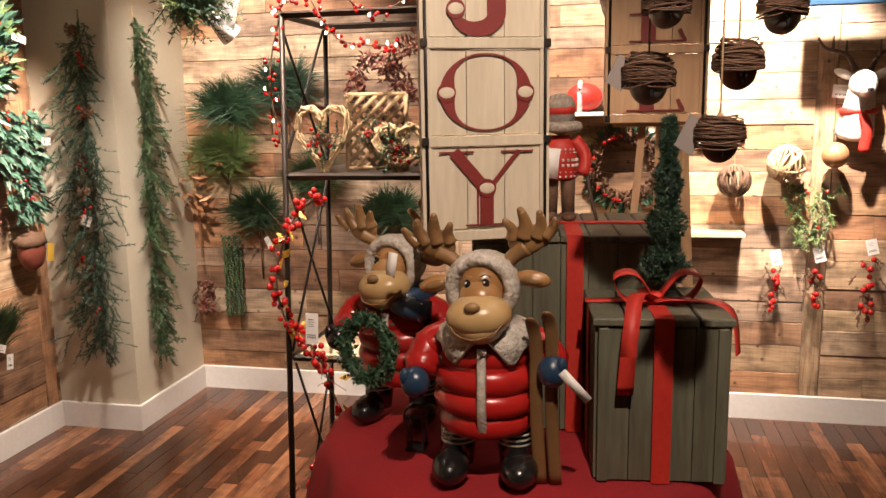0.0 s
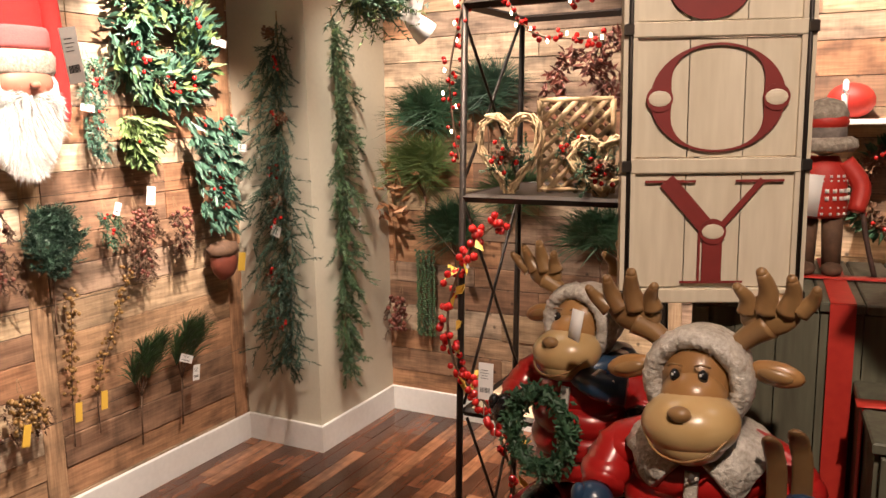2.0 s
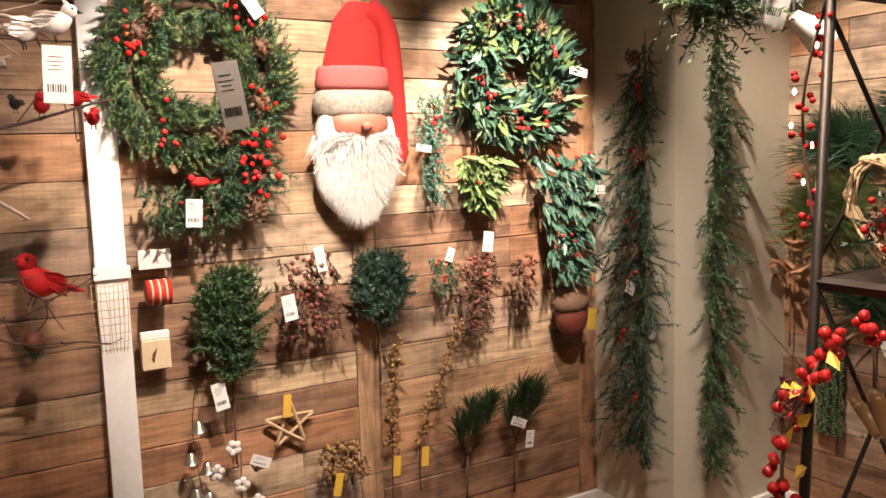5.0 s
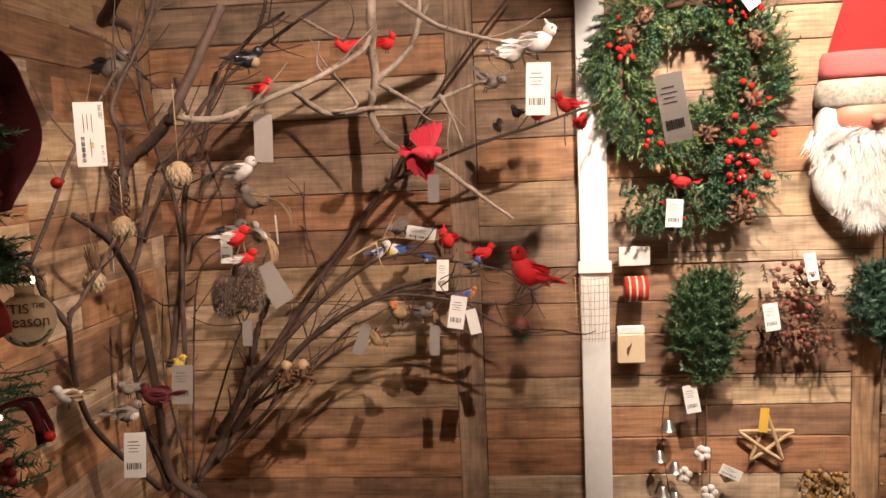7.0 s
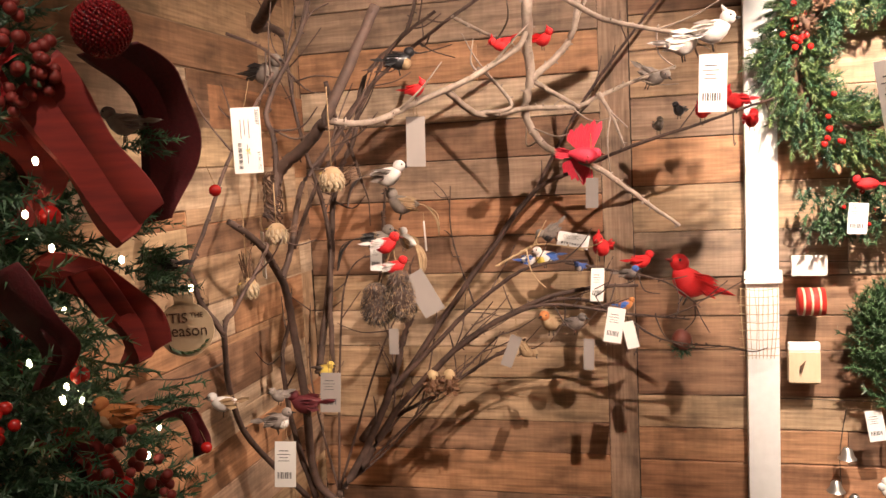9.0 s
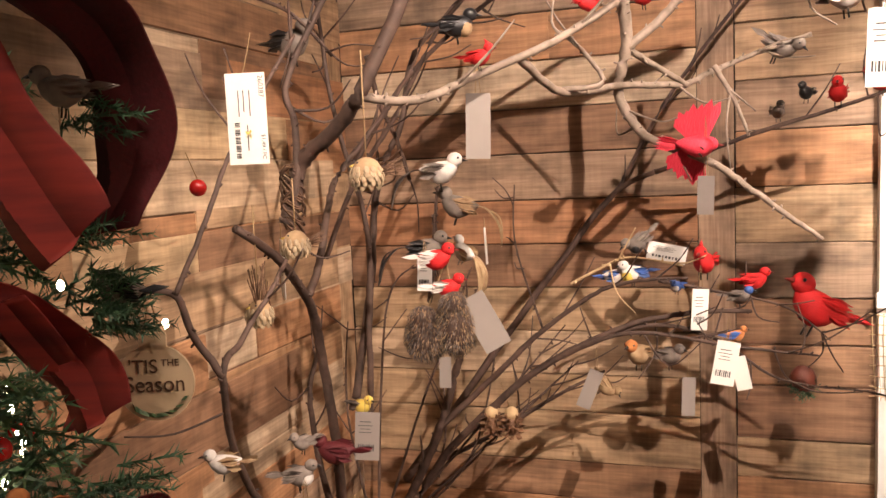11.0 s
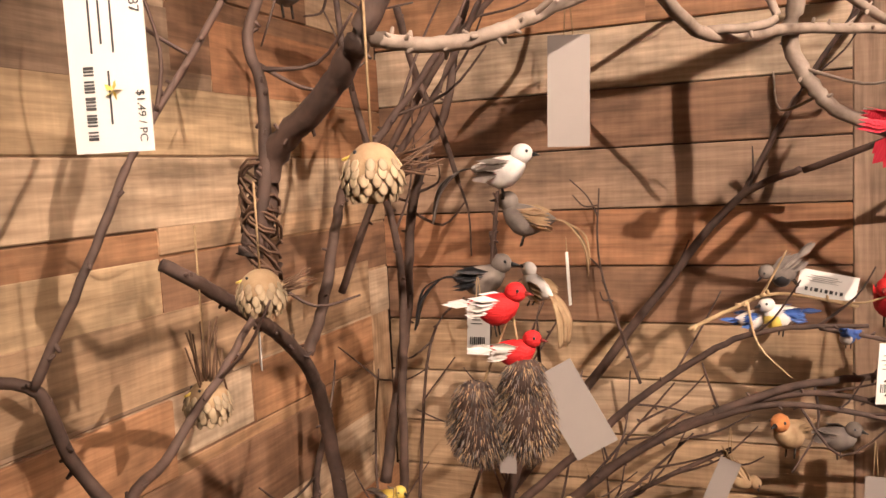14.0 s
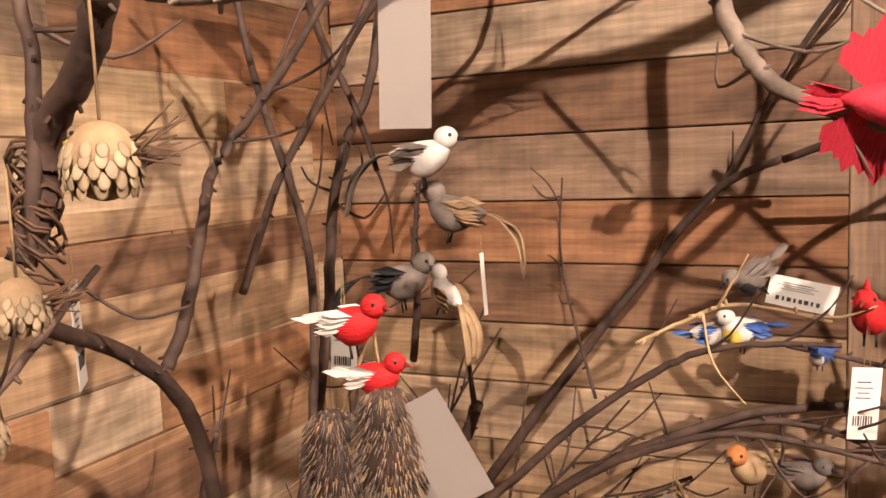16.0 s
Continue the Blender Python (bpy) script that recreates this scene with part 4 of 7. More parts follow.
def gift(loc, size, turn, label, bow):
    ob = thing("gift_box", loc, label, "gift box", "wooden gift boxes", (0, 0, turn))
    w, d, h = size
    n = max(2, round(w / 0.07))
    for side, (dx, dy, along, across) in enumerate(((0, -d / 2, w, "x"), (0, d / 2, w, "x"), (-w / 2, 0, d, "y"), (w / 2, 0, d, "y"))):
        k = max(2, round(along / 0.072))
        for i in range(k):
            u = (i + 0.5) / k * along - along / 2
            g = Geo().use(BOXG)
            bw = along / k - 0.002
            g.box((0, 0, 0), (bw, 0.014, h - 0.02) if across == "x" else (0.014, bw, h - 0.02), None, 0.002)
            g.make("board", ob, "", False).location = (dx + (u if across == "x" else 0), dy + (u if across == "y" else 0), (h - 0.02) / 2)
    for i in range(n):
        g = Geo().use(BOXG)
        g.box((0, 0, 0), (w / n - 0.002 + 0.004, d + 0.03, 0.018), None, 0.003)
        g.make("lid_board", ob, "", False).location = ((i + 0.5) / n * (w + 0.03) - (w + 0.03) / 2, 0, h - 0.009)
    for x in (-w / 2 + 0.012, w / 2 - 0.012):
        g = Geo().use(BOXG)
        g.box((x, -d / 2 - 0.012, h / 2 - 0.01), (0.024, 0.012, h - 0.022), None, 0.002)
        g.make("corner_trim", ob, "", False)
    rw = 0.042

    def strap(pts, wdir, name="ribbon", wd=rw):
        g = Geo().use(RIBBON)
        q = bez(pts, 5)
        g.grid([[p - Vector(wdir) * wd / 2, p + Vector(wdir) * wd / 2, p + Vector(wdir) * wd / 2 + Vector((0, 0, 0.0015)), p - Vector(wdir) * wd / 2 + Vector((0, 0, 0.0015))] for p in q])
        g.make(name, ob)
    f = -d / 2 - 0.024
    g = Geo().use(RIBBON)
    g.box((0.0, f + 0.004, h / 2), (rw, 0.002, h))
    g.box((0, 0, h + 0.002), (rw, d + 0.044, 0.002))
    g.make("ribbon", ob, "", False)
    strap([(-w / 2 - 0.02, 0, h + 0.003), (0, 0, h + 0.004), (w / 2 + 0.02, 0, h + 0.003)], (0, 1, 0))
    g = Geo().use(RIBBON)
    g.box((-w / 2 - 0.011, 0, h / 2), (0.002, rw, h))
    g.box((w / 2 + 0.011, 0, h / 2), (0.002, rw, h))
    g.make("ribbon", ob, "", False)
    if bow:
        for sx in (-1, 1):
            strap([(0, -0.03, h + 0.01), (sx * 0.05, -0.05, h + 0.08), (sx * 0.1, -0.05, h + 0.07), (sx * 0.07, -0.04, h + 0.015), (0, -0.03, h + 0.01)], (0, 1, 0.2), "bow_loop", 0.036)
            strap([(0, -0.04, h + 0.012), (sx * 0.05, -0.1, h + 0.04), (sx * 0.075, f - 0.012, h - 0.02), (sx * 0.085, f - 0.012, h - 0.17)] if sx < 0 else [(0, -0.04, h + 0.012), (0.08, -0.06, h + 0.02), (w / 2 + 0.02, -0.08, h - 0.0), (w / 2 + 0.035, -0.1, h - 0.1)], (1, 0, 0) if sx < 0 else (0.5, 0.8, 0), "bow_tail", 0.036)
        g = Geo().use(RIBBON)
        g.ball((0, -0.035, h + 0.018), (0.02, 0.02, 0.016), 10, 7)
        g.make("knot", ob)
    return ob


gift((1.17, -2.875, TZ), (0.285, 0.3, 0.385), -84, "large green board gift box with a red bow", True)
gift((1.5, -2.66, TZ), (0.5, 0.42, 0.525), -84, "green board gift box with red ribbons, behind", False)


# ---- lettered shutters ----
def text_part(body, size, loc, rot, material, parent, name, extrude=0.0008, squeeze=1.0):
    c = bpy.data.curves.new(name, "FONT")
    c.body, c.size, c.align_x, c.align_y, c.extrude = body, size, "CENTER", "CENTER", extrude
    tmp = bpy.data.objects.new(name, c)
    scene.collection.objects.link(tmp)
    bpy.context.view_layer.update()
    me = bpy.data.meshes.new_from_object(tmp)
    bpy.data.objects.remove(tmp)
    me.materials.clear()
    me.materials.append(material)
    ob = new(name, me)
    ob.parent = parent
    ob.matrix_local = pose(*loc, *rot) @ Matrix.Diagonal((squeeze, 1, 1, 1))
    return ob


def stroke(g, a, b, w, y=0.0):
    a, b = Vector((a[0], y, a[1])), Vector((b[0], y, b[1]))
    s = Vector(((b - a).z, 0, -(b - a).x)).normalized() * w / 2
    n = Vector((0, -0.0015, 0))
    g.grid([[a - s, a + s, a + s + n, a - s + n], [b - s, b + s, b + s + n, b - s + n]])


def letter(kind, w, h, parent, z):
    """A slab-serif letter as painted strokes with a knob, front -y."""
    g = Geo().use(LETTER)
    y = -0.0135
    if kind == "O":
        rows = []
        for k in range(49):
            a = 2 * math.pi * k / 48
            ro, ri = (w * 0.5, h * 0.5), (w * (0.335 + 0.14 * abs(math.sin(a)) ** 1.4), h * 0.478)
            p, q = (ro[0] * math.cos(a), z + ro[1] * math.sin(a)), (ri[0] * math.cos(a), z + ri[1] * math.sin(a))
            rows.append([(p[0], y, p[1]), (q[0], y, q[1]), (q[0], y - 0.0015, q[1]), (p[0], y - 0.0015, p[1])])
        g.grid(rows, caps=False)
        knobs = ((-w * 0.43, z), (w * 0.43, z))
    elif kind == "Y":
        stroke(g, (-w * 0.36, z + h * 0.49), (-w * 0.02, z), w * 0.125, y)
        stroke(g, (w * 0.36, z + h * 0.49), (w * 0.03, z), w * 0.045, y)
        stroke(g, (0, z), (0, z - h * 0.48), w * 0.15, y)
        stroke(g, (-w * 0.1, z), (-w * 0.1, z - h * 0.48), w * 0.018, y)
        for x0, x1, zz in ((-0.52, -0.14, 0.48), (0.16, 0.52, 0.48), (-0.24, 0.24, -0.49)):
            stroke(g, (w * x0, z + h * zz), (w * x1, z + h * zz), h * 0.022, y - 0.0002)
        knobs = ((0, z),)
    elif kind == "J":
        stroke(g, (w * 0.12, z + h * 0.48), (w * 0.12, z - h * 0.25), w * 0.2, y)
        stroke(g, (-w * 0.14, z + h * 0.48), (w * 0.38, z + h * 0.48), h * 0.03, y - 0.0002)
        rows = []
        for k in range(25):
            a, half = -math.pi * k / 24, w * (0.1 - 0.05 * k / 24)
            d, c = (math.cos(a), math.sin(a)), (-0.1 * w, z - h * 0.25)
            q0, q1 = [(c[0] + (w * 0.22 + e) * d[0], c[1] + (h * 0.2 + e) * d[1]) for e in (half, -half)]
            rows.append([(q0[0], y, q0[1]), (q1[0], y, q1[1]), (q1[0], y - 0.0015, q1[1]), (q0[0], y - 0.0015, q0[1])])
        g.grid(rows)
        knobs = ((-w * 0.32, z - h * 0.2),)
    elif kind == "L":
        stroke(g, (-w * 0.12, z + h * 0.48), (-w * 0.12, z - h * 0.48), w * 0.2, y)
        stroke(g, (-w * 0.4, z - h * 0.48), (w * 0.4, z - h * 0.48), h * 0.03, y - 0.0002)
        stroke(g, (w * 0.38, z - h * 0.48), (w * 0.3, z - h * 0.28), w * 0.05, y - 0.0004)
        stroke(g, (-w * 0.36, z + h * 0.48), (w * 0.14, z + h * 0.48), h * 0.03, y - 0.0002)
        knobs = ()
    else:
        stroke(g, (-w * 0.12, z + h * 0.48), (-w * 0.12, z - h * 0.48), w * 0.2, y)
        for zz, x1 in ((0.48, 0.38), (-0.48, 0.4), (0, 0.2)):
            stroke(g, (-w * 0.38, z + h * zz), (w * x1, z + h * zz), h * 0.03, y - 0.0002)
        stroke(g, (w * 0.38, z - h * 0.48), (w * 0.3, z - h * 0.28), w * 0.05, y - 0.0004)
        knobs = ()
    g.make("letter", parent, "dark red painted letter " + kind, False)
    for x, zz in knobs:
        g = Geo().use(LETTER)
        g.tube([(x, y - 0.002, zz), (x, y - 0.004, zz)], w * 0.1, seg=20)
        g.make("letter_ring", parent, "dark red ring", False)
        g = Geo().use(CREAMP)
        g.ball((x, y - 0.004, zz), (w * 0.085, 0.002, w * 0.06), 14, 6)
        g.make("letter_knob", parent, "cream dot", False)


def shutter(loc, turn, w, ph, letters, material, label, legs):
    ob = thing("lettered_shutter", loc, label, "shutter sign", "lettered shutters", (0, 0, turn))
    n = len(letters)
    for i, ch in enumerate(letters):
        z = ph * (n - i - 0.5)
        for k in range(3):
            g = Geo().use(material)
            g.box((w * (k - 1) * 0.3, 0, z), (w * 0.3 - 0.002, 0.016, ph - 0.03), None, 0.001)
            g.make("panel_board", ob, "", False)
        letter(ch, w * 0.72, ph * 0.8, ob, z)
    for i in range(n + 1):
        g = Geo().use(material)
        g.box((0, -0.004, ph * i), (w, 0.026, 0.026), None, 0.002)
        g.make("rail", ob, "", False)
        for x in (-w / 2 + 0.006, w / 2 - 0.006):
            g = Geo().use(IRON)
            g.box((x, -0.02, ph * i), (0.016, 0.01, 0.02), None, 0.002)
            g.make("hinge", ob, "", False)
    for x in (-w / 2 + 0.01, w / 2 - 0.01):
        g = Geo().use(material)
        g.box((x, 0, ph * n / 2 - legs / 2), (0.024, 0.03, ph * n + legs), None, 0.003)
        g.make("stile", ob, "", False)
        g = Geo().use(IRON)
        g.tube([(x, -0.018, 0), (x, -0.018, ph * n)], 0.004, seg=6)
        g.make("hinge_rod", ob)


shutter((1.20, -2.465, 1.275), -66, 0.318, 0.232, "JOY", CREAMP, "tall cream wooden shutter lettered JOY in red", 0.01)
shutter((1.80, -2.895, 1.545), -84, 0.30, 0.205, "NOEL", NATURAL, "tall natural wood shutter lettered NOEL in red", 0.01)
easel = thing("display_easel", (1.86, -2.92, 0), "pale wooden easel holding up the shutter", "easel")
for y0, y1, x1 in ((0.04, 0.17, 0.0), (-0.05, -0.16, 0.0), (0.0, 0.0, 0.3)):
    g = Geo().use(NATURAL)
    g.tube([(0.02, y0, 1.75), (x1, y1, 0.0)], 0.016, seg=4)
    g.make("leg", easel, "", False)
g = Geo().use(NATURAL)
g.box((-0.02, 0, 1.53), (0.07, 0.3, 0.022), None, 0.003)
g.make("ledge", easel, "", False)

# ---- metal rack ----
rack = thing("metal_rack", (1.7, -1.74, 0), "dark folding metal rack with three shelves", "shelf rack")
RD, RW = 0.4, 0.52
for x, y in ((0, 0), (RD, 0), (0, -RW), (RD, -RW)):
    g = Geo().use(IRON)
    g.tube([(x * 1.05 - 0.01, y - 0.0 + (0.05 if y == 0 else -0.05), 0), (x, y, 1.89)], 0.011, 0.009, 6)
    g.make("leg", rack)
for z in (0.76, 1.375, 1.885):
    g = Geo().use(IRON)
    e = 0.03 * (1.9 - z) / 1.9
    for a, b in (((0, e), (RD, e)), ((RD, e), (RD, -RW - e)), ((RD, -RW - e), (0, -RW - e)), ((0, -RW - e), (0, e))):
        g.tube([(a[0], a[1], z), (b[0], b[1], z)], 0.012, seg=4)
    g.make("shelf_frame", rack, "", False)
    if z > 1.8:
        continue
    g = Geo().use(IRON if z > 1 else PLAQUE)
    g.box((RD / 2, -RW / 2, z + 0.006), (RD - 0.02, RW, 0.008))
    g.make("shelf_board", rack, "", False)
for z0, z1 in ((0.05, 0.74), (0.78, 1.36), (1.4, 1.87)):
    for s in (0, 1):
        g = Geo().use(IRON)
        g.tube([(RD * s, 0.02, z0), (RD * (1 - s), 0.01, z1)], 0.005, seg=5)
        g.make("brace", rack)


# wicker hearts and lattice on the middle shelf
def wicker_frame(loc, w, h, label, heart):
    ob = thing("wicker_ornament", loc, label, "wicker ornament", "wicker ornaments on the rack", (0, 0, -84))
    g = Geo().use(WICKER)
    if heart:
        for k in range(13):
            pts = []
            for i in range(25):
                t = 2 * math.pi * i / 24
                pts.append(Vector((w / 2 * math.sin(t) ** 3 * 1.0, 0, h * 0.5 + h / 2 * (13 * math.cos(t) - 5 * math.cos(2 * t) - 2 * math.cos(3 * t) - math.cos(4 * t)) / 16)) + rnd(0.012))
            g.tube(pts, 0.0042, seg=5)
    else:
        for k in range(-6, 7):
            for s in (-1, 1):
                x = k * w / 5
                lo = max(-h / 2, (-w / 2 - x) if s > 0 else (x - w / 2))
                hi = min(h / 2, (w / 2 - x) if s > 0 else (x + w / 2))
                if hi - lo > 0.02:
                    t = (lo + hi) / 2
                    g.box((x + s * t, -0.004 * s, h / 2 + t), (0.014, 0.004, (hi - lo) * 1.41), Matrix.Rotation(radians(45 * s), 3, "Y"))
        for z in (0.01, h):
            g.tube([(-w / 2, 0, z), (w / 2, 0, z)], 0.008, seg=6)
        for x in (-w / 2, w / 2):
            g.tube([(x, 0, 0), (x, 0, h)], 0.008, seg=6)
    g.make("woven_frame", ob)
    g = Geo().use(GREEN)
    for i in range(26):
        g.sprig((random.gauss(0, 0.03), -0.02, h * 0.42 + random.gauss(0, 0.03)), rnd(1) + Vector((0, -0.6, 0)), 0.05, 14, 0.018, 0.003)
    g.make("sprig", ob)
    berries(ob, [(random.gauss(0, 0.022), -0.05, h * 0.4 + random.gauss(0, 0.022)) for _ in range(9)], 0.007)
    for dx in (-0.01, 0.02):
        g = Geo()
        cone_geo(g, (0, 0, 0), 0.02, 0.04)
        g.make("pine_cone", ob).location = (dx, -0.045, h * 0.45)


wicker_frame((1.76, -1.84, 1.385), 0.17, 0.24, "heart of pale wicker with berries and cones", True)
wicker_frame((1.84, -2.0, 1.385), 0.2, 0.25, "square wicker lattice with a green sprig", False)
wicker_frame((1.75, -2.1, 1.385), 0.15, 0.17, "small heart of pale wicker with a sprig", True)
for py_, pz in ((-1.98, 1.67), (-2.1, 1.72)):
    ob = thing("twig_wreath", (1.95, py_, pz), "dark red twig wreath on the rack", "wreath", "twig wreaths on the rack", (0, 0, -84))
    g = Geo().use(RUST)
    for i in range(340):
        a = random.uniform(0, 2 * math.pi)
        g.leaf(Vector((0.085 * math.cos(a), 0, 0.085 * math.sin(a))) + rnd(0.025), rnd(1), 0.035, 0.012)
    g.make("twig_ring", ob)

# lit berry garland along the top of the rack, berry vine on its leg
vine = thing("light_string", (1.7, -1.74, 1.9), "red berry string of small warm lights", "string lights")
line = bez([(0, 0.02, 0.01), (0.02, -0.15, 0.06), (0, -0.3, -0.02), (0.03, -0.45, 0.05)], 8) + bez([(0.0, 0.0, 0), (0.0, 0.05, -0.2), (0.01, 0.03, -0.42)], 8)
line += bez([(-0.01, -0.1, 0.03), (-0.015, -0.2, -0.1), (-0.01, -0.38, -0.12)], 8)
g = Geo().use(TWIG)
g.tube(line[:25], 0.003, seg=5)
g.tube(line[25:42], 0.003, seg=5)
g.tube(line[42:], 0.003, seg=5)
g.make("cord", vine)
for i, p in enumerate(line):
    if i % 2 == 0:
        g = Geo().use(BULB)
        g.ball((0, 0, 0), (0.0035, 0.0035, 0.006), 7, 5)
        g.make("bulb", vine).location = p + rnd(0.015)
    berries(vine, [p + rnd(0.02) for _ in range(2)], 0.007)
leg_vine = thing("berry_vine", (1.68, -1.785, 1.4), "red berry vine with yellow leaves on the rack", "berry garland")
line = bez([(0.0, -0.06, -0.08), (-0.02, 0.02, -0.16), (-0.02, 0.09, -0.34), (-0.03, 0.06, -0.5), (-0.02, -0.03, -0.6), (-0.02, -0.08, -0.72), (-0.01, -0.1, -0.85), (0, 0, -1.05), (0, 0.03, -1.2), (0, 0.02, -1.3)], 6)
g = Geo().use(TWIG)
g.tube(line, 0.004, seg=5)
for k in range(14):
    p = random.choice(line)
    g.tube(bez([p, p + rnd(0.05), p + rnd(0.12)], 4), 0.002, 0.001, 4)
g.make("vine", leg_vine)
berries(leg_vine, [p + rnd(0.022) for i, p in enumerate(line[:30]) for _ in range(3)] + [p + rnd(0.02) for p in line[30:] if random.random() < 0.8], 0.011)
g = Geo().use(YELLOW)
for k in range(22):
    g.leaf(random.choice(line) + rnd(0.03), rnd(1), 0.05, 0.025)
g.make("leaves", leg_vine, "yellow leaves")
tag_part(leg_vine, (-0.03, -0.03, -0.47), 0.042, 0.105, 2, -84)

# toy figure in a patterned sweater: one plain mesh
g = Geo().use(RIBBON)
rows = [[(w * math.cos(a), w * 0.75 * math.sin(a), z) for a in (2 * math.pi * k / 16 for k in range(16))] for z, w in ((0.14, 0.05), (0.15, 0.062), (0.25, 0.055), (0.29, 0.035))]
g.grid(rows)
for s in (-1, 1):
    g.tube(bez([(s * 0.045, 0, 0.275), (s * 0.085, -0.01, 0.22), (s * 0.075, -0.03, 0.16)], 4), 0.024, 0.02, 9)
g.use(WHITEF)
for z, w, dot in ((0.153, 0.0622, 0.006), (0.168, 0.0612, 0.004), (0.19, 0.0592, 0.009), (0.208, 0.0582, 0.009), (0.232, 0.057, 0.004), (0.243, 0.056, 0.006)):
    for k in range(20):
        a = 2 * math.pi * (k + 0.5 * (dot > 0.008)) / 20
        g.box((w * math.cos(a), w * 0.76 * math.sin(a), z), (dot, dot, dot))
g.use(GREYF)
g.ball((0, 0, 0.345), (0.05, 0.048, 0.055), 12, 9)
g.use(RIBBON)
g.ball((0, 0, 0.372), (0.053, 0.051, 0.03), 12, 8)
g.use(NUBBY)
g.tube([(0.058 * math.cos(a), 0.055 * math.sin(a), 0.318) for a in (2 * math.pi * k / 18 for k in range(19))], 0.019, seg=7)
g.ball((0, 0, 0.39), (0.05, 0.048, 0.04), 12, 8, wob=0.1)
g.use(TAG)
g.box((-0.03, -0.062, 0.2), (0.05, 0.002, 0.1), Matrix.Rotation(radians(6), 3, "Y"))
g.use(BARK)
g.tube(bez([(0.085, -0.02, 0.2), (0.1, -0.03, 0.1), (0.125, -0.03, 0.0)], 3), 0.006, seg=6)
g.use(TWIG)
for s in (-1, 1):
    g.tube([(s * 0.028, 0, 0.15), (s * 0.03, -0.01, 0.02)], 0.026, 0.022, 9)
    g.ball((s * 0.03, -0.03, 0.016), (0.026, 0.042, 0.018), 10, 6)
one(g, "toy_figure", (1.55, -2.625, TZ + 0.527), "toy figure in a patterned red sweater", "toy figure", rot=(0, 0, -84)).scale = (0.84, 0.84, 0.84)


# ---- rusty jingle bells on cords ----
def jingle(loc, r, label, bell_mat, tag):
    ob = thing("jingle_bell", loc, label, "hanging bell", "hanging jingle bells")
    g = Geo().use(bell_mat)
    g.ball((0, 0, -r * 0.25), (r * 0.8, r * 0.8, r * 0.85), 18, 12)
    g.make("bell", ob)
    g = Geo().use(BLACKF)
    m = Matrix.Rotation(radians(-80), 3, "Z")
    g.box(m @ Vector((0, -r * 0.76, -r * 0.55)), (r * 0.12, r * 0.12, r * 0.5), m, r * 0.03)
    g.ball(m @ Vector((0, -r * 0.8, -r * 0.3)), r * 0.13, 8, 6)
    g.make("slot", ob)
    g = Geo().use(TWIG)
    for k in range(80):
        z, tilt = r * random.uniform(-0.1, 0.8), random.uniform(-0.42, 0.42)
        R = r * (1.06 - 0.75 * max(0, z / r - 0.25) ** 1.3) * random.uniform(0.92, 1.08)
        ph = random.uniform(0, 6.28)
        g.tube([(R * math.cos(a + ph), R * math.sin(a + ph), z + r * tilt * math.sin(a)) for a in (2 * math.pi * j / 18 for j in range(19))], r * 0.034, seg=5)
    g.make("twig_nest", ob)
    g = Geo().use(STRING)
    g.ball((0, 0, r * 0.95), (r * 0.16, r * 0.16, r * 0.2), 8, 6)
    g.tube([(0, 0, r * 0.7), (r * 0.02, 0, r * 1.6), (0, 0, H - loc[2])], r * 0.045, seg=5)
    g.make("cord", ob)
    if tag:
        tag_part(ob, (0, r * 0.9, r * 0.85), 0.04, 0.06, 30, -60, GREYTAG, 0, False)


jingle((0.87, -2.839, 1.636), 0.046, "grey metal jingle bell topped with a twig nest", GREYB, True)
jingle((0.72, -2.983, 1.652), 0.039, "rusty metal jingle bell topped with a twig nest", RUSTB, False)
jingle((0.66, -2.95, 1.529), 0.038, "rusty metal jingle bell topped with a twig nest", RUSTB, True)
jingle((0.8, -2.865, 1.767), 0.04, "grey metal jingle bell topped with a twig nest", GREYB, False)
jingle((0.7, -3.047, 1.739), 0.037, "grey metal jingle bell topped with a twig nest", GREYB, False)


# slim tree on the gift box
slim = thing("slim_tree", (1.24, -2.905, TZ + 0.387), "slim dark tabletop evergreen tree", "small tree")
g = Geo().use(BLUEG)
for i in range(900):
    t = random.random()
    a = random.uniform(0, 6.28)
    r = 0.034 * (1 - t) ** 0.8 * (1 + 0.35 * math.sin(t * 23)) + 0.008
    g.sprig((0.3 * r * math.cos(a), 0.3 * r * math.sin(a), 0.03 + 0.4 * t), (math.cos(a), math.sin(a), 0.5), r, 12, 0.018, 0.003)
g.make("foliage", slim)
g = Geo().use(TWIG)
g.tube([(0, 0, 0), (0, 0, 0.44)], 0.008, 0.003, 6)
g.make("trunk", slim)

# ---- things on the far board wall ----
FX = CX - 0.005
FACE = (0, 0, -90)
pine_spray((FX, -0.73, 1.62), 0.34, 0.3, "bushy long needle pine pick", 0, None, FACE, 620, GREEN)
pine_spray((FX, -0.69, 1.36), 0.34, 0.34, "bushy bright pine pick with a cone", 0.05, None, FACE, 620, LIME)
pine_spray((FX, -0.86, 1.06), 0.3, 0.36, "bushy long needle pine pick with a tag", 0, (((0.07, -0.1, -0.15), 0.03, 0.08, -25),), FACE, 640, GREEN)
pine_spray((FX, -1.62, 1.06), 0.3, 0.32, "bushy long needle pine pick", 0, None, FACE, 600, GREEN)
pine_spray((FX, -1.05, 1.72), 0.36, 0.34, "dark bushy pine pick", 0, None, FACE, 520, BLUEG)
pine_spray((FX, -1.2, 1.25), 0.3, 0.34, "dark bushy pine pick", 0, None, FACE, 420, PINEG)
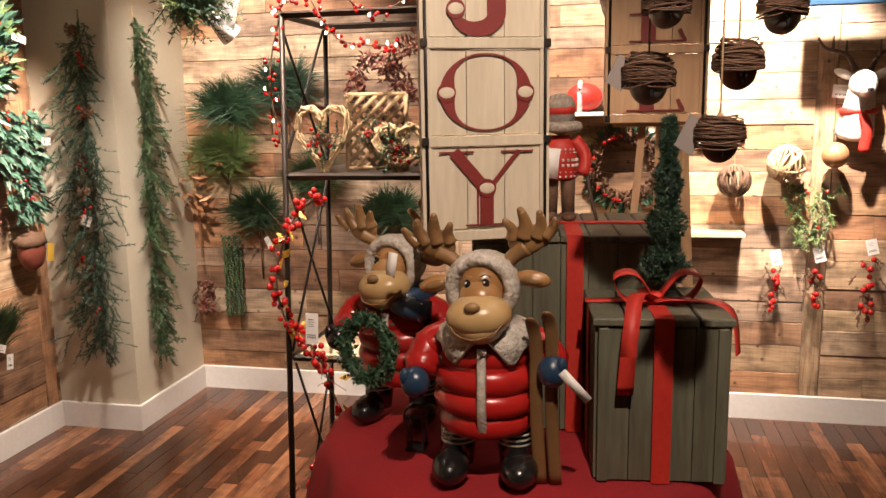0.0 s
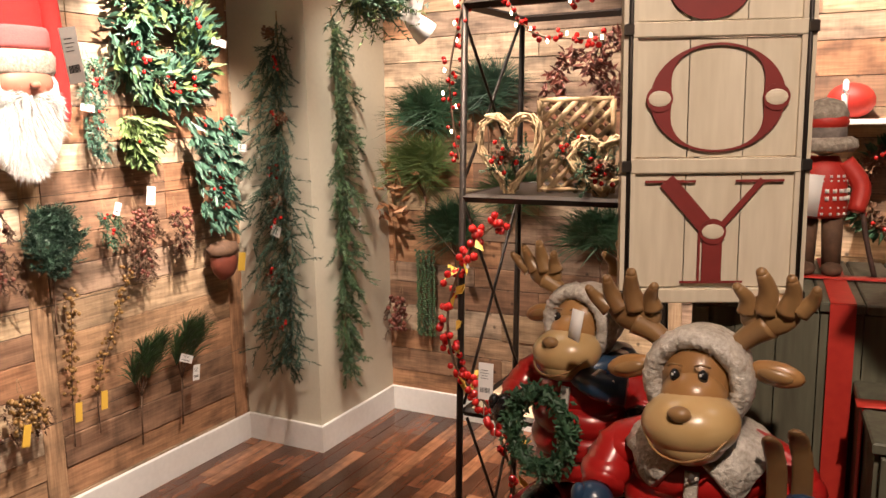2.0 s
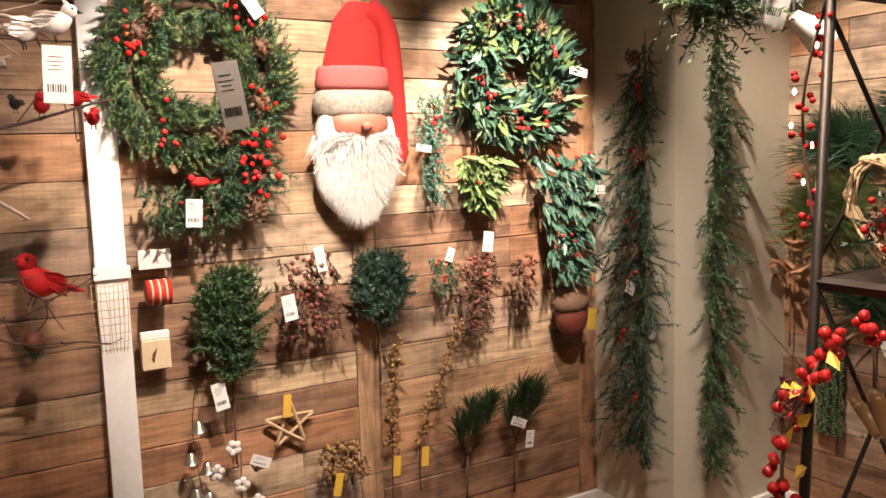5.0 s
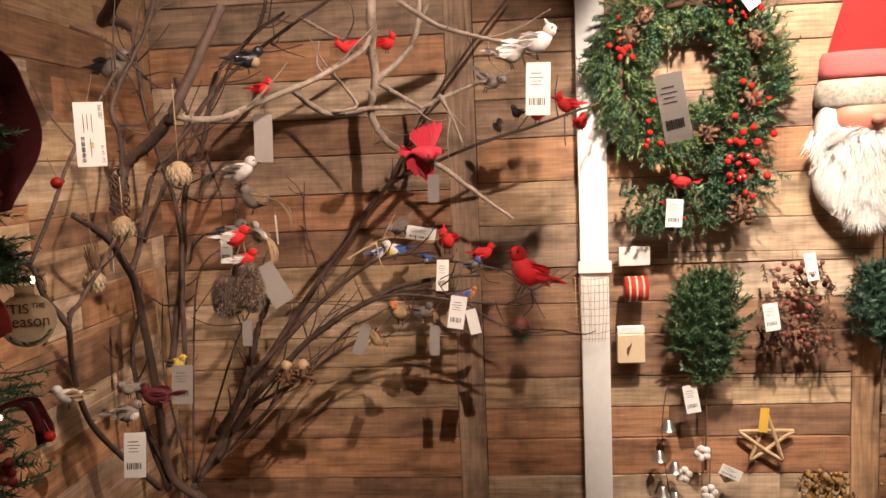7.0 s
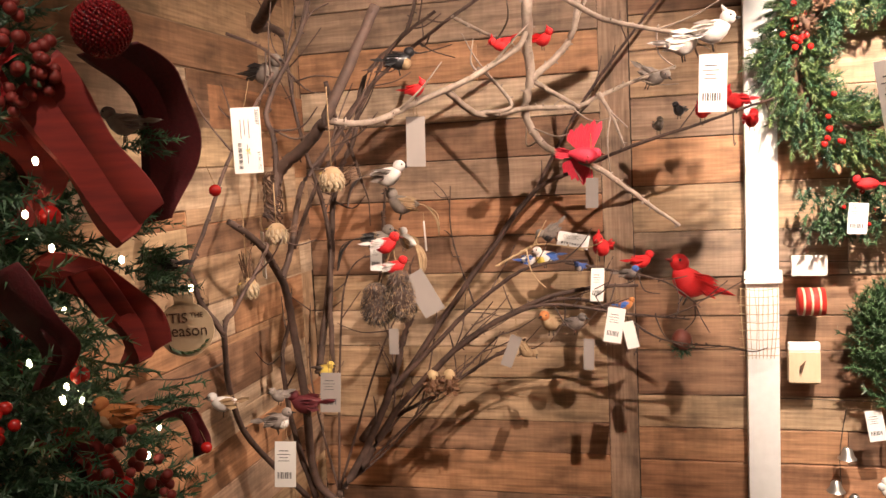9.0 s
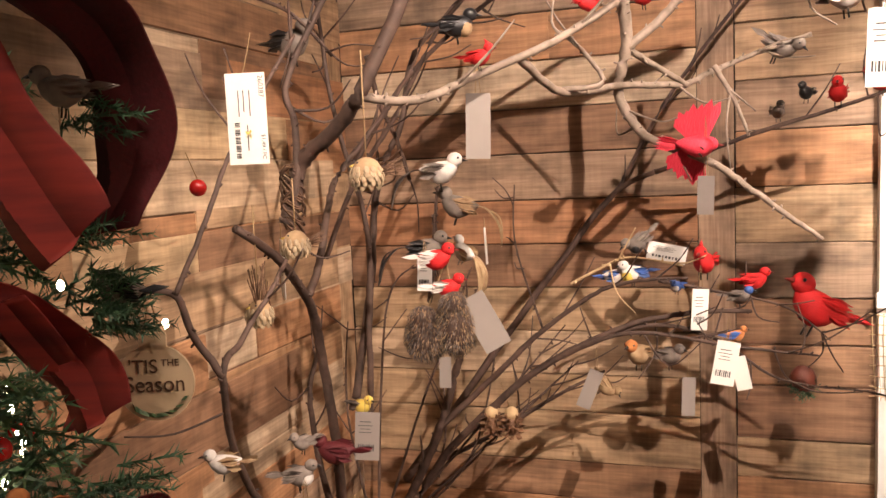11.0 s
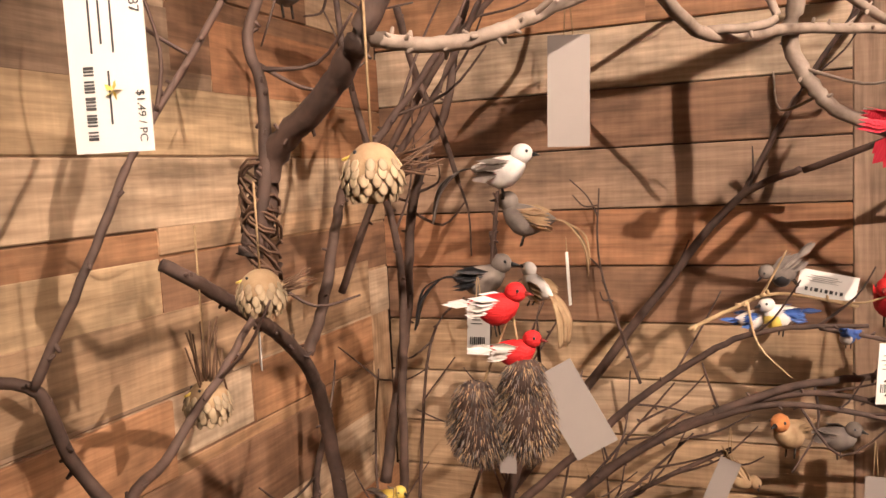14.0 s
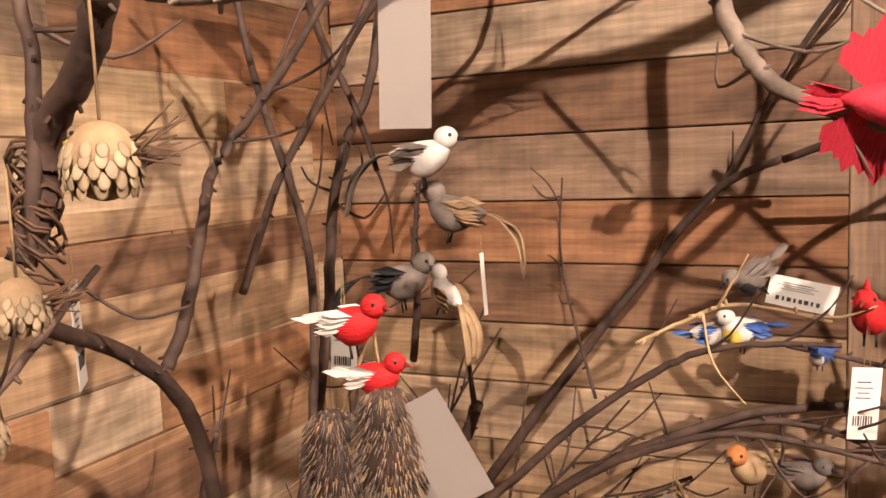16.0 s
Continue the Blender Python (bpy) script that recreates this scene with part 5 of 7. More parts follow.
chain = thing("trailing_plant", (FX, -0.69, 0.9), "hanging strands of a trailing succulent", "trailing plant", "", FACE)
g = Geo().use(PINEG)
for k in range(7):
    x = -0.05 + 0.016 * k
    for i in range(46):
        g.ball((x + random.gauss(0, 0.004), -0.03 - 0.01 * (k % 2), -0.01 * i), (0.008, 0.008, 0.006), 5, 4)
g.make("trailing_foliage", chain)
cop = thing("copper_branch", (FX - 0.02, -0.515, 1.18), "branch of copper coloured leaves", "leaf spray", "", FACE)
g = Geo().use(COPPER)
for i in range(34):
    p = Vector((random.gauss(-0.0, 0.06), -0.05, random.uniform(-0.14, 0.16)))
    g.leaf(p, (random.uniform(-1, 1), -0.3, random.uniform(-0.3, 1)), 0.09, 0.03, 0.2)
g.tube(bez([(0, -0.03, -0.4), (0.0, -0.04, 0), (-0.02, -0.05, 0.2)], 4), 0.004, seg=5)
g.make("leaves", cop)
bundle((FX, -0.535, 0.66), 0.2, 0.14, "cluster of copper berries on a stem", TWIG, RUST, 18, 60, None, 0.011, FACE, taper=0)
bundle((FX, -3.7, 1.22), 0.3, 0.3, "green leafy pick lit by a spotlight", LIME, RED, 90, 6, None, 0.008, FACE)
for oy, oz, s in ((-3.545, 0.8, 0.9), (-3.74, 0.82, 0.9), (-3.97, 0.86, 1.3)):
    ob = bundle((FX, oy, oz), 0.24 * s, 0.1 * s, "hanging spray of red berries with a white tag", TWIG, RED, 14, 12, ((0.0, -0.06, 0.08), 0.05, 0.075, -15), 0.014, FACE)
cw = thing("cone_wreath", (FX, -2.83, 1.28), "pine cone wreath with green leaves and red berries", "wreath", "", FACE)
for k in range(17):
    a = 2 * math.pi * k / 17
    g = Geo()
    cone_geo(g, (0, 0, 0), 0.038, 0.075, Matrix.Rotation(k * 1.1, 3, "Y"))
    g.make("pine_cone", cw).location = (0.16 * math.cos(a), -0.05, 0.16 * math.sin(a))
g = Geo().use(GREEN)
for i in range(90):
    a = random.uniform(0, 6.28)
    g.leaf((0.17 * math.cos(a), -0.06, 0.17 * math.sin(a)), Vector((math.cos(a), -0.4, math.sin(a))) + rnd(0.6), 0.07, 0.03)
g.make("leaves", cw)
berries(cw, [(0.16 * math.cos(a), -0.1, 0.16 * math.sin(a)) for a in (random.uniform(0, 6.28) for _ in range(20))], 0.01)

deer = Geo().use(WHITEF)
deer.ball((0, -0.12, 0.0), (0.075, 0.09, 0.085), 14, 9)
deer.ball((-0.01, -0.23, -0.03), (0.045, 0.075, 0.045), 12, 8)
deer.tube(bez([(0, -0.1, -0.03), (0, -0.06, -0.15), (0, -0.0, -0.28)], 4), 0.07, 0.11, 12)
for s in (-1, 1):
    deer.ball((s * 0.1, -0.1, 0.06), (0.06, 0.015, 0.025), 10, 6, Matrix.Rotation(radians(-25 * s), 3, "Y"))
deer.use(BARK)
for s in (-1, 1):
    deer.tube(bez([(s * 0.04, -0.1, 0.08), (s * 0.09, -0.08, 0.17), (s * 0.2, -0.07, 0.21), (s * 0.24, -0.07, 0.27)], 5), 0.016, 0.006, 7)
    deer.tube(bez([(s * 0.09, -0.08, 0.17), (s * 0.09, -0.08, 0.25)], 4), 0.011, 0.004, 6)
    deer.tube(bez([(s * 0.16, -0.07, 0.2), (s * 0.16, -0.08, 0.28)], 4), 0.01, 0.004, 6)
deer.use(BLACKF)
deer.ball((-0.01, -0.3, -0.03), (0.018, 0.012, 0.012), 8, 6)
for s in (-1, 1):
    deer.ball((s * 0.05, -0.17, 0.02), 0.009, 7, 5)
deer.use(RIBBON)
deer.tube([(0.085 * math.cos(a), -0.06 + 0.07 * math.sin(a), -0.15) for a in (2 * math.pi * k / 18 for k in range(19))], 0.022, seg=8)
deer.tube(bez([(0, -0.13, -0.16), (0.03, -0.15, -0.25), (0.02, -0.14, -0.38)], 4), 0.025, 0.035, 8)
one(deer, "deer_head", (FX, -3.88, 1.66), "white deer head with antlers and red scarf", "wall ornament", rot=FACE).scale = (0.8, 0.8, 0.8)

shelf = thing("wall_shelf", (FX - 0.09, -2.66, 1.545), "white painted wall shelf", "shelf", kind="structure")
g = Geo().use(WHITE)
g.box((0, 0, 0), (0.18, 0.3, 0.02), None, 0.003)
g.make("shelf_board", shelf, "", False)
cap = thing("red_parcel", (FX - 0.09, -2.63, 1.556), "red rounded parcel with a white ribbon", "parcel")
g = Geo().use(RIBBON)
g.ball((0, 0, 0.07), (0.07, 0.09, 0.07), 14, 9)
g.make("parcel_body", cap)
g = Geo().use(WHITE)
g.tube([(0.072 * math.cos(a), 0.02, 0.07 + 0.072 * math.sin(a)) for a in (2 * math.pi * k / 20 for k in range(21))], 0.012, seg=6)
g.make("white_band", cap)
low = slab("wall_ledge", (FX - 0.12, -3.4, 0.945), (FX, -2.45, 0.97), PLAQUE, "narrow pale wooden ledge", "ledge", 0.004)
for by, bz, br, m_, nm in ((-3.57, 1.3, 0.085, WICKER, "white and brown wicker ball ornament"), (-3.78, 1.34, 0.06, COPPER, "copper coloured ball ornament"), (-3.34, 1.22, 0.075, TWIG, "bird shaped twig ornament with white tips")):
    ob = thing("ball_ornament", (FX - 0.1, by, bz), nm, "ornament", "ornaments on the far wall")
    g = Geo().use(m_)
    if m_ is COPPER:
        g.ball((0, 0, 0), br, 16, 10)
    else:
        for k in range(20):
            q = Euler((random.uniform(0, 6), random.uniform(0, 6), random.uniform(0, 6))).to_matrix()
            g.tube([q @ Vector((br * math.cos(a), br * math.sin(a), 0)) for a in (2 * math.pi * j / 16 for j in range(17))], 0.006, seg=5)
    g.make("ball", ob)
    g = Geo().use(STRING)
    g.tube(bez([(0, 0, br), (0.03, 0, br + 0.06), (0.095, 0, br + 0.08)], 3), 0.002, seg=4)
    g.make("hook_cord", ob)
for ty, tz, tw, th in ((-3.82, 1.66, 0.1, 0.06), (-3.2, 1.44, 0.1, 0.05), (-2.92, 1.47, 0.1, 0.05)):
    ob = thing("price_card", (FX - 0.01, ty, tz), "white printed price card on the boards", "price card", "price cards", FACE)
    tag_part(ob, (0, -0.02, 0), tw, th, 4, 0, TAG, 0)
sign = thing("hanging_sign", (FX - 0.3, -3.78, 2.05), "grey framed board sign with pale lettering", "sign", "", FACE)
g = Geo().use(NAVY)
g.box((0, 0, 0.04), (0.42, 0.03, 0.2), None, 0.006)
g.make("sign_board", sign, "", False)
g = Geo().use(WHITE)
for k in range(5):
    g.box((0.05 + 0.028 * k, -0.017, -0.005), (0.018, 0.002, 0.02))
g.make("lettering", sign, "", False)
g = Geo().use(IRON)
for x in (-0.18, 0.18):
    g.tube([(x, 0, 0.13), (x, 0, H - 2.05)], 0.003, seg=5)
g.make("hanger", sign)

# ---- clump of greenery, lamp and strings overhead ----
over = thing("hanging_greenery", (1.887, -1.327, 1.930), "hanging evergreen and mistletoe clump with a tag", "hanging greenery")
for material, n in ((GREEN, 90), (LIME, 70)):
    g = Geo().use(material)
    for i in range(n):
        d = rnd(1) + Vector((0.2, -0.3, -0.2))
        g.sprig(rnd(0.06) + Vector((0, 0, 0.06)), d, random.uniform(0.08, 0.16), 22, 0.03, 0.004)
    g.make("foliage", over)
g = Geo().use(STRING)
g.tube([(0, 0, 0.05), (0, 0, H - 1.930)], 0.002, seg=4)
g.make("cord", over)
tag_part(over, (0.09, -0.12, 0.08), 0.06, 0.13, 15, -45)
for sx, sy, sz, tx, ty, tz in ((2.616, -1.087, 1.947, 3.116, -1.487, 1.4), (3.0, -3.2, 2.12, 3.4, -3.5, 1.6), (2.9, -2.75, 2.02, 3.38, -3.0, 1.7)):
    lamp = thing("spot_lamp", (sx, sy, sz), "white spot lamp head hanging from a thin stem", "spot lamp", "spot lamp heads")
    q = look((0, 0, 0), (tx - sx, ty - sy, tz - sz)).to_3x3()
    g = Geo().use(WHITE)
    g.grid([[q @ Vector((r * math.cos(a), r * math.sin(a), z)) for a in (2 * math.pi * k / 18 for k in range(18))] for z, r in ((0.09, 0.02), (0.05, 0.032), (-0.02, 0.05), (-0.045, 0.053))], caps=False)
    g.make("shade", lamp)
    g = Geo().use(LAMPGLOW)
    g.ball(q @ Vector((0, 0, -0.03)), (0.03, 0.03, 0.015), 12, 6)
    g.make("bulb", lamp)
    g = Geo().use(WHITE)
    g.tube([q @ Vector((0, 0, 0.085)), (q @ Vector((0, 0, 0.085))) + Vector((0, 0, H - sz - 0.09))], 0.005, seg=6)
    g.make("stem", lamp)
ht = thing("hanging_tag", (0.735, -1.41, 1.77), "large grey price tag hanging on a string", "price tag")
tag_part(ht, (0, 0, 0), 0.042, 0.1, -10, 10, TAG, 0)
g = Geo().use(STRING)
g.tube([(0, 0, -0.005), (0.0, 0.01, H - 1.77)], 0.0008, seg=4)
g.make("cord", ht)

# ---- the bare branch tree of the nook ----
branch_tree = thing("branch_tree", (-0.32, -0.55, 0), "bare brown branch tree standing in a pot", "branch tree")


def limb(pts, r0, r1, material=BARK, twigs=0, length=0.14):
    """One branch through a few points, with buds and side twigs."""
    base = Vector((-0.32, -0.55, 0))
    line = [p - base for p in bez(pts, 7)]
    g = Geo().use(material)
    for i in range(1, len(line) - 1):
        line[i] = line[i] + rnd(r0 * 0.12)
    g.tube(line, r0, r1, 9, 0.06)
    for i in range(2, len(line) - 1):
        if random.random() < 0.55:
            r = r0 + (r1 - r0) * i / len(line)
            d = rnd(1).normalized()
            g.tube([line[i], line[i] + d * (r + 0.006)], 0.003, 0.0015, 5)
    for k in range(twigs):
        i = random.randrange(len(line) // 3, len(line) - 1)
        d = (line[i + 1] - line[i]).normalized() * 0.8 + rnd(0.9)
        d.y *= 0.5
        a = line[i]
        ln_ = length * random.uniform(0.5, 1.2)
        b = a + d.normalized() * ln_ * 0.5 + rnd(0.015)
        c = b + (d + Vector((0, 0, 0.3))).normalized() * ln_ * 0.5 + rnd(0.02)
        g.tube(bez([a, b, c], 4), max(0.0022, r1 * 0.6), 0.0012, 5)
    g.make("branch", branch_tree)


g = Geo().use(WICKER)
g.grid([[(r * math.cos(a), r * math.sin(a), z) for a in (2 * math.pi * k / 24 for k in range(24))] for z, r in ((0, 0.13), (0.28, 0.17), (0.3, 0.18), (0.3, 0.15), (0.26, 0.145))])
g.make("pot", branch_tree, "brown woven pot")
BASE = (-0.32, -0.55, 0.25)
# thick wired branch with the broken stub
limb([(-0.292, -1.05, 1.583), (-0.284, -1.04, 1.617), (-0.268, -1.04, 1.671), (-0.207, -1.06, 1.713), (-0.158, -1.08, 1.752), (-0.132, -1.09, 1.783), (-0.042, -1.05, 1.972)], 0.0135, 0.010)
limb([(-0.286, -1.05, 1.578), (-0.269, -1.05, 1.666), (-0.273, -1.04, 1.738), (-0.287, -1.03, 1.803), (-0.22, -1, 1.944), (-0.197, -1, 2.007)], 0.0065, 0.0045, BARK, 5)
limb([(-0.354, -1.1, 1.581), (-0.339, -1.06, 1.554), (-0.334, -1, 1.517), (-0.364, -0.9, 1.472), (-0.378, -0.82, 1.412), (-0.395, -0.76, 1.322), (-0.391, -0.72, 1.121), (-0.422, -0.62, 0.862), (-0.34, -0.56, 0.7), BASE], 0.0065, 0.012)
limb([(-0.38, -0.82, 1.433), (-0.365, -0.8, 1.491), (-0.352, -0.78, 1.585), (-0.331, -0.78, 1.645), (-0.284, -0.76, 1.709), (-0.241, -0.75, 1.762), (-0.184, -0.74, 1.838)], 0.008, 0.004, BARK, 4)
limb([(-0.443, -0.5, 1.138), (-0.423, -0.47, 1.299), (-0.404, -0.46, 1.428), (-0.394, -0.45, 1.573), (-0.365, -0.45, 1.671), (-0.317, -0.45, 1.764), (-0.281, -0.44, 1.915), (-0.166, -0.44, 2.019), (-0.13, -0.44, 2.102)], 0.010, 0.005, BARK, 5)
limb([(-0.331, -0.6, 1.893), (-0.33, -0.55, 1.807), (-0.303, -0.52, 1.718), (-0.286, -0.5, 1.634)], 0.006, 0.004, BARK, 2)
limb([(-0.237, -0.5, 1.507), (-0.229, -0.5, 1.574), (-0.223, -0.5, 1.619)], 0.004, 0.003)
limb([(-0.275, -0.44, 1.355), (-0.24, -0.48, 1.487), (-0.236, -0.5, 1.557)], 0.006, 0.004)
limb([(-0.445, -0.42, 0.73), (-0.356, -0.4, 0.878), (-0.277, -0.4, 1.046), (-0.233, -0.4, 1.177), (-0.183, -0.42, 1.292)], 0.012, 0.009, BARK, 3)
limb([BASE, (-0.36, -0.45, 0.6), (-0.445, -0.42, 0.73)], 0.016, 0.013)
# low fan towards the post
limb([(-0.378, -0.4, 0.81), (-0.265, -0.4, 0.981), (-0.113, -0.42, 1.134), (-0.002, -0.42, 1.221), (0.157, -0.42, 1.301), (0.297, -0.42, 1.333), (0.415, -0.42, 1.338)], 0.011, 0.004, BARK, 7)
limb([(-0.277, -0.4, 1.046), (-0.138, -0.4, 1.177), (-0.029, -0.4, 1.28), (0.086, -0.41, 1.365), (0.171, -0.42, 1.398), (0.29, -0.43, 1.408)], 0.008, 0.003, BARK, 4)
limb([(-0.091, -0.4, 1.153), (0.04, -0.4, 1.24), (0.205, -0.42, 1.304), (0.343, -0.44, 1.284), (0.468, -0.42, 1.198), (0.648, -0.4, 1.172)], 0.007, 0.0015, BARK, 6)
limb([(-0.002, -0.42, 1.221), (0.171, -0.45, 1.294), (0.372, -0.45, 1.271), (0.538, -0.44, 1.253)], 0.006, 0.002, BARK, 6)
limb([(0.229, -0.4, 1.398), (0.358, -0.38, 1.37), (0.487, -0.36, 1.335), (0.57, -0.36, 1.267)], 0.004, 0.0015, BARK, 6)
limb([(-0.289, -0.38, 0.957), (-0.173, -0.3, 1.003), (-0.017, -0.3, 1.105), (0.1, -0.3, 1.171)], 0.007, 0.003, BARK, 6)
limb([(0.046, -0.42, 1.394), (0.105, -0.42, 1.425), (0.172, -0.42, 1.451), (0.28, -0.4, 1.43)], 0.003, 0.002, WICKER, 3)
# long pale branches above
limb([(-0.145, -1.07, 1.765), (-0.112, -1.06, 1.758), (-0.07, -1.05, 1.756), (-0.042, -1.04, 1.764), (-0.017, -1, 1.782), (0.073, -0.95, 1.821), (0.128, -0.9, 1.854), (0.191, -0.85, 1.9), (0.203, -0.8, 1.935)], 0.007, 0.0055, PALE, 3)
limb([(0.062, -0.95, 1.816), (0.108, -0.85, 1.77), (0.193, -0.73, 1.784), (0.292, -0.65, 1.786), (0.34, -0.6, 1.81), (0.418, -0.55, 1.841), (0.515, -0.5, 1.874)], 0.007, 0.004, PALE, 4)
limb([(0.203, -0.78, 2.147), (0.204, -0.77, 2.009), (0.199, -0.75, 1.918), (0.2, -0.73, 1.854), (0.185, -0.72, 1.782), (0.202, -0.72, 1.731), (0.238, -0.72, 1.691), (0.341, -0.72, 1.643), (0.4, -0.72, 1.597), (0.459, -0.72, 1.551), (0.508, -0.72, 1.513)], 0.013, 0.0035, PALE, 3)
limb([(0.202, -0.73, 1.847), (0.258, -0.72, 1.893), (0.293, -0.72, 1.938), (0.307, -0.72, 2.008), (0.306, -0.72, 2.103)], 0.008, 0.006, PALE, 3)
limb([(0.271, -0.8, 2.009), (0.357, -0.84, 1.948), (0.434, -0.87, 1.917), (0.507, -0.88, 1.898), (0.548, -0.88, 1.892)], 0.006, 0.003, PALE, 6)
limb([(0.199, -0.73, 1.848), (0.235, -0.7, 1.823), (0.298, -0.65, 1.784)], 0.006, 0.005, PALE)
limb([(0.343, -0.66, 1.812), (0.373, -0.68, 1.753), (0.396, -0.7, 1.689)], 0.005, 0.0025, PALE, 2)
limb([(0.002, -0.6, 2.021), (0.091, -0.65, 1.966), (0.151, -0.7, 1.935)], 0.005, 0.003, PALE, 2)
limb([(0.108, -0.85, 1.774), (0.169, -0.82, 1.783), (0.142, -0.82, 1.832), (0.101, -0.82, 1.871)], 0.005, 0.003, PALE, 1)
limb([(0.218, -0.2, 1.625), (0.41, -0.31, 1.695), (0.568, -0.31, 1.739), (0.693, -0.31, 1.777), (0.761, -0.31, 1.795)], 0.006, 0.0025, BARK, 4)
limb([(-0.478, -0.12, 0.793), (-0.245, -0.07, 1.12), (-0.052, -0.05, 1.378), (0.1, -0.06, 1.567), (0.214, -0.15, 1.627)], 0.012, 0.006, BARK, 2)
limb([(0.118, -0.06, 1.583), (0.228, -0.06, 1.781), (0.349, -0.06, 1.946), (0.513, -0.06, 2.14)], 0.006, 0.004, BARK, 4)
# high arching limb over the nook, out of view, set from its wall shadow
limb([(-0.46, -0.7, 2.02), (-0.26, -0.9, 2.1), (-0.02, -0.96, 2.15), (0.085, -0.96, 2.2), (0.25, -0.98, 2.23), (0.42, -1.0, 2.3)], 0.014, 0.011, BARK, 6)
limb([(-0.438, -0.6, 2.02), (-0.45, -0.64, 2.03), (-0.46, -0.7, 2.02)], 0.009, 0.011)
# left uprights and thin crossing shoots
limb([(-0.324, -1.2, 1.379), (-0.356, -1.22, 1.443), (-0.369, -1.24, 1.504), (-0.425, -1.3, 1.512)], 0.006, 0.0045)
limb([(-0.366, -0.8, 0.895), (-0.385, -1.05, 1.146), (-0.325, -1.2, 1.372), (-0.339, -1.12, 1.417), (-0.318, -1.05, 1.491), (-0.325, -0.95, 1.563)], 0.007, 0.003, BARK, 3)
limb([(-0.364, -1.24, 1.502), (-0.337, -1.2, 1.595), (-0.321, -1.16, 1.679), (-0.303, -1.1, 1.763), (-0.26, -1.05, 1.866)], 0.004, 0.003, BARK, 4)
limb([(-0.449, -0.6, 1.476), (-0.374, -0.6, 1.633), (-0.273, -0.6, 1.77), (-0.158, -0.6, 1.955), (-0.039, -0.6, 2.038)], 0.006, 0.004, BARK, 6)
limb([(-0.39, -0.55, 1.041), (-0.38, -0.55, 1.287), (-0.371, -0.55, 1.528), (-0.41, -0.6, 1.778), (-0.438, -0.6, 2.02)], 0.008, 0.004, BARK, 6)
limb([(-0.435, -0.6, 0.807), (-0.462, -0.65, 1.009), (-0.455, -0.7, 1.202), (-0.423, -0.7, 1.316)], 0.009, 0.004, BARK, 4)
limb([(-0.487, -0.8, 1.996), (-0.392, -0.8, 1.95), (-0.315, -0.8, 1.868)], 0.004, 0.003, BARK, 4)
limb([(-0.413, -0.5, 1.677), (-0.273, -0.5, 1.861), (-0.082, -0.5, 2.003), (0.126, -0.5, 2.12)], 0.006, 0.004, BARK, 6)
limb([(-0.053, -0.25, 1.261), (-0.146, -0.1, 1.448), (-0.148, -0.08, 1.605)], 0.003, 0.0015, BARK, 4, 0.06)
for tx, ty, ex, ey in ((700, 860, 750, 650), (650, 860, 640, 700), (740, 780, 860, 660), (800, 770, 880, 720), (640, 720, 720, 590), (560, 620, 600, 560), (480, 800, 470, 660)):
    limb([(-0.452, -0.4, 0.739), (-0.36 + (tx - 600) / 700, -0.36, 1.02 - (ty - 820) / 700), (-0.36 + (ex - 600) / 700, -0.3, 1.05 - (ey - 820) / 700)], 0.004, 0.0015, BARK, 4)
g = Geo().use(TWIG)
for k in range(26):
    c = Vector((-0.284, -1.04, 1.617)) + Vector((0, 0, random.uniform(-0.045, 0.05))) - Vector((-0.32, -0.55, 0))
    ph, R = random.uniform(0, 6), random.uniform(0.014, 0.019)
    g.tube([c + Vector((R * math.cos(a + ph), R * math.sin(a + ph), 0.02 * math.sin(a))) for a in (k2 * 0.6 for k2 in range(9))], 0.0016, seg=4)
g.make("wire_wrap", branch_tree, "dark wire wound round the branch")


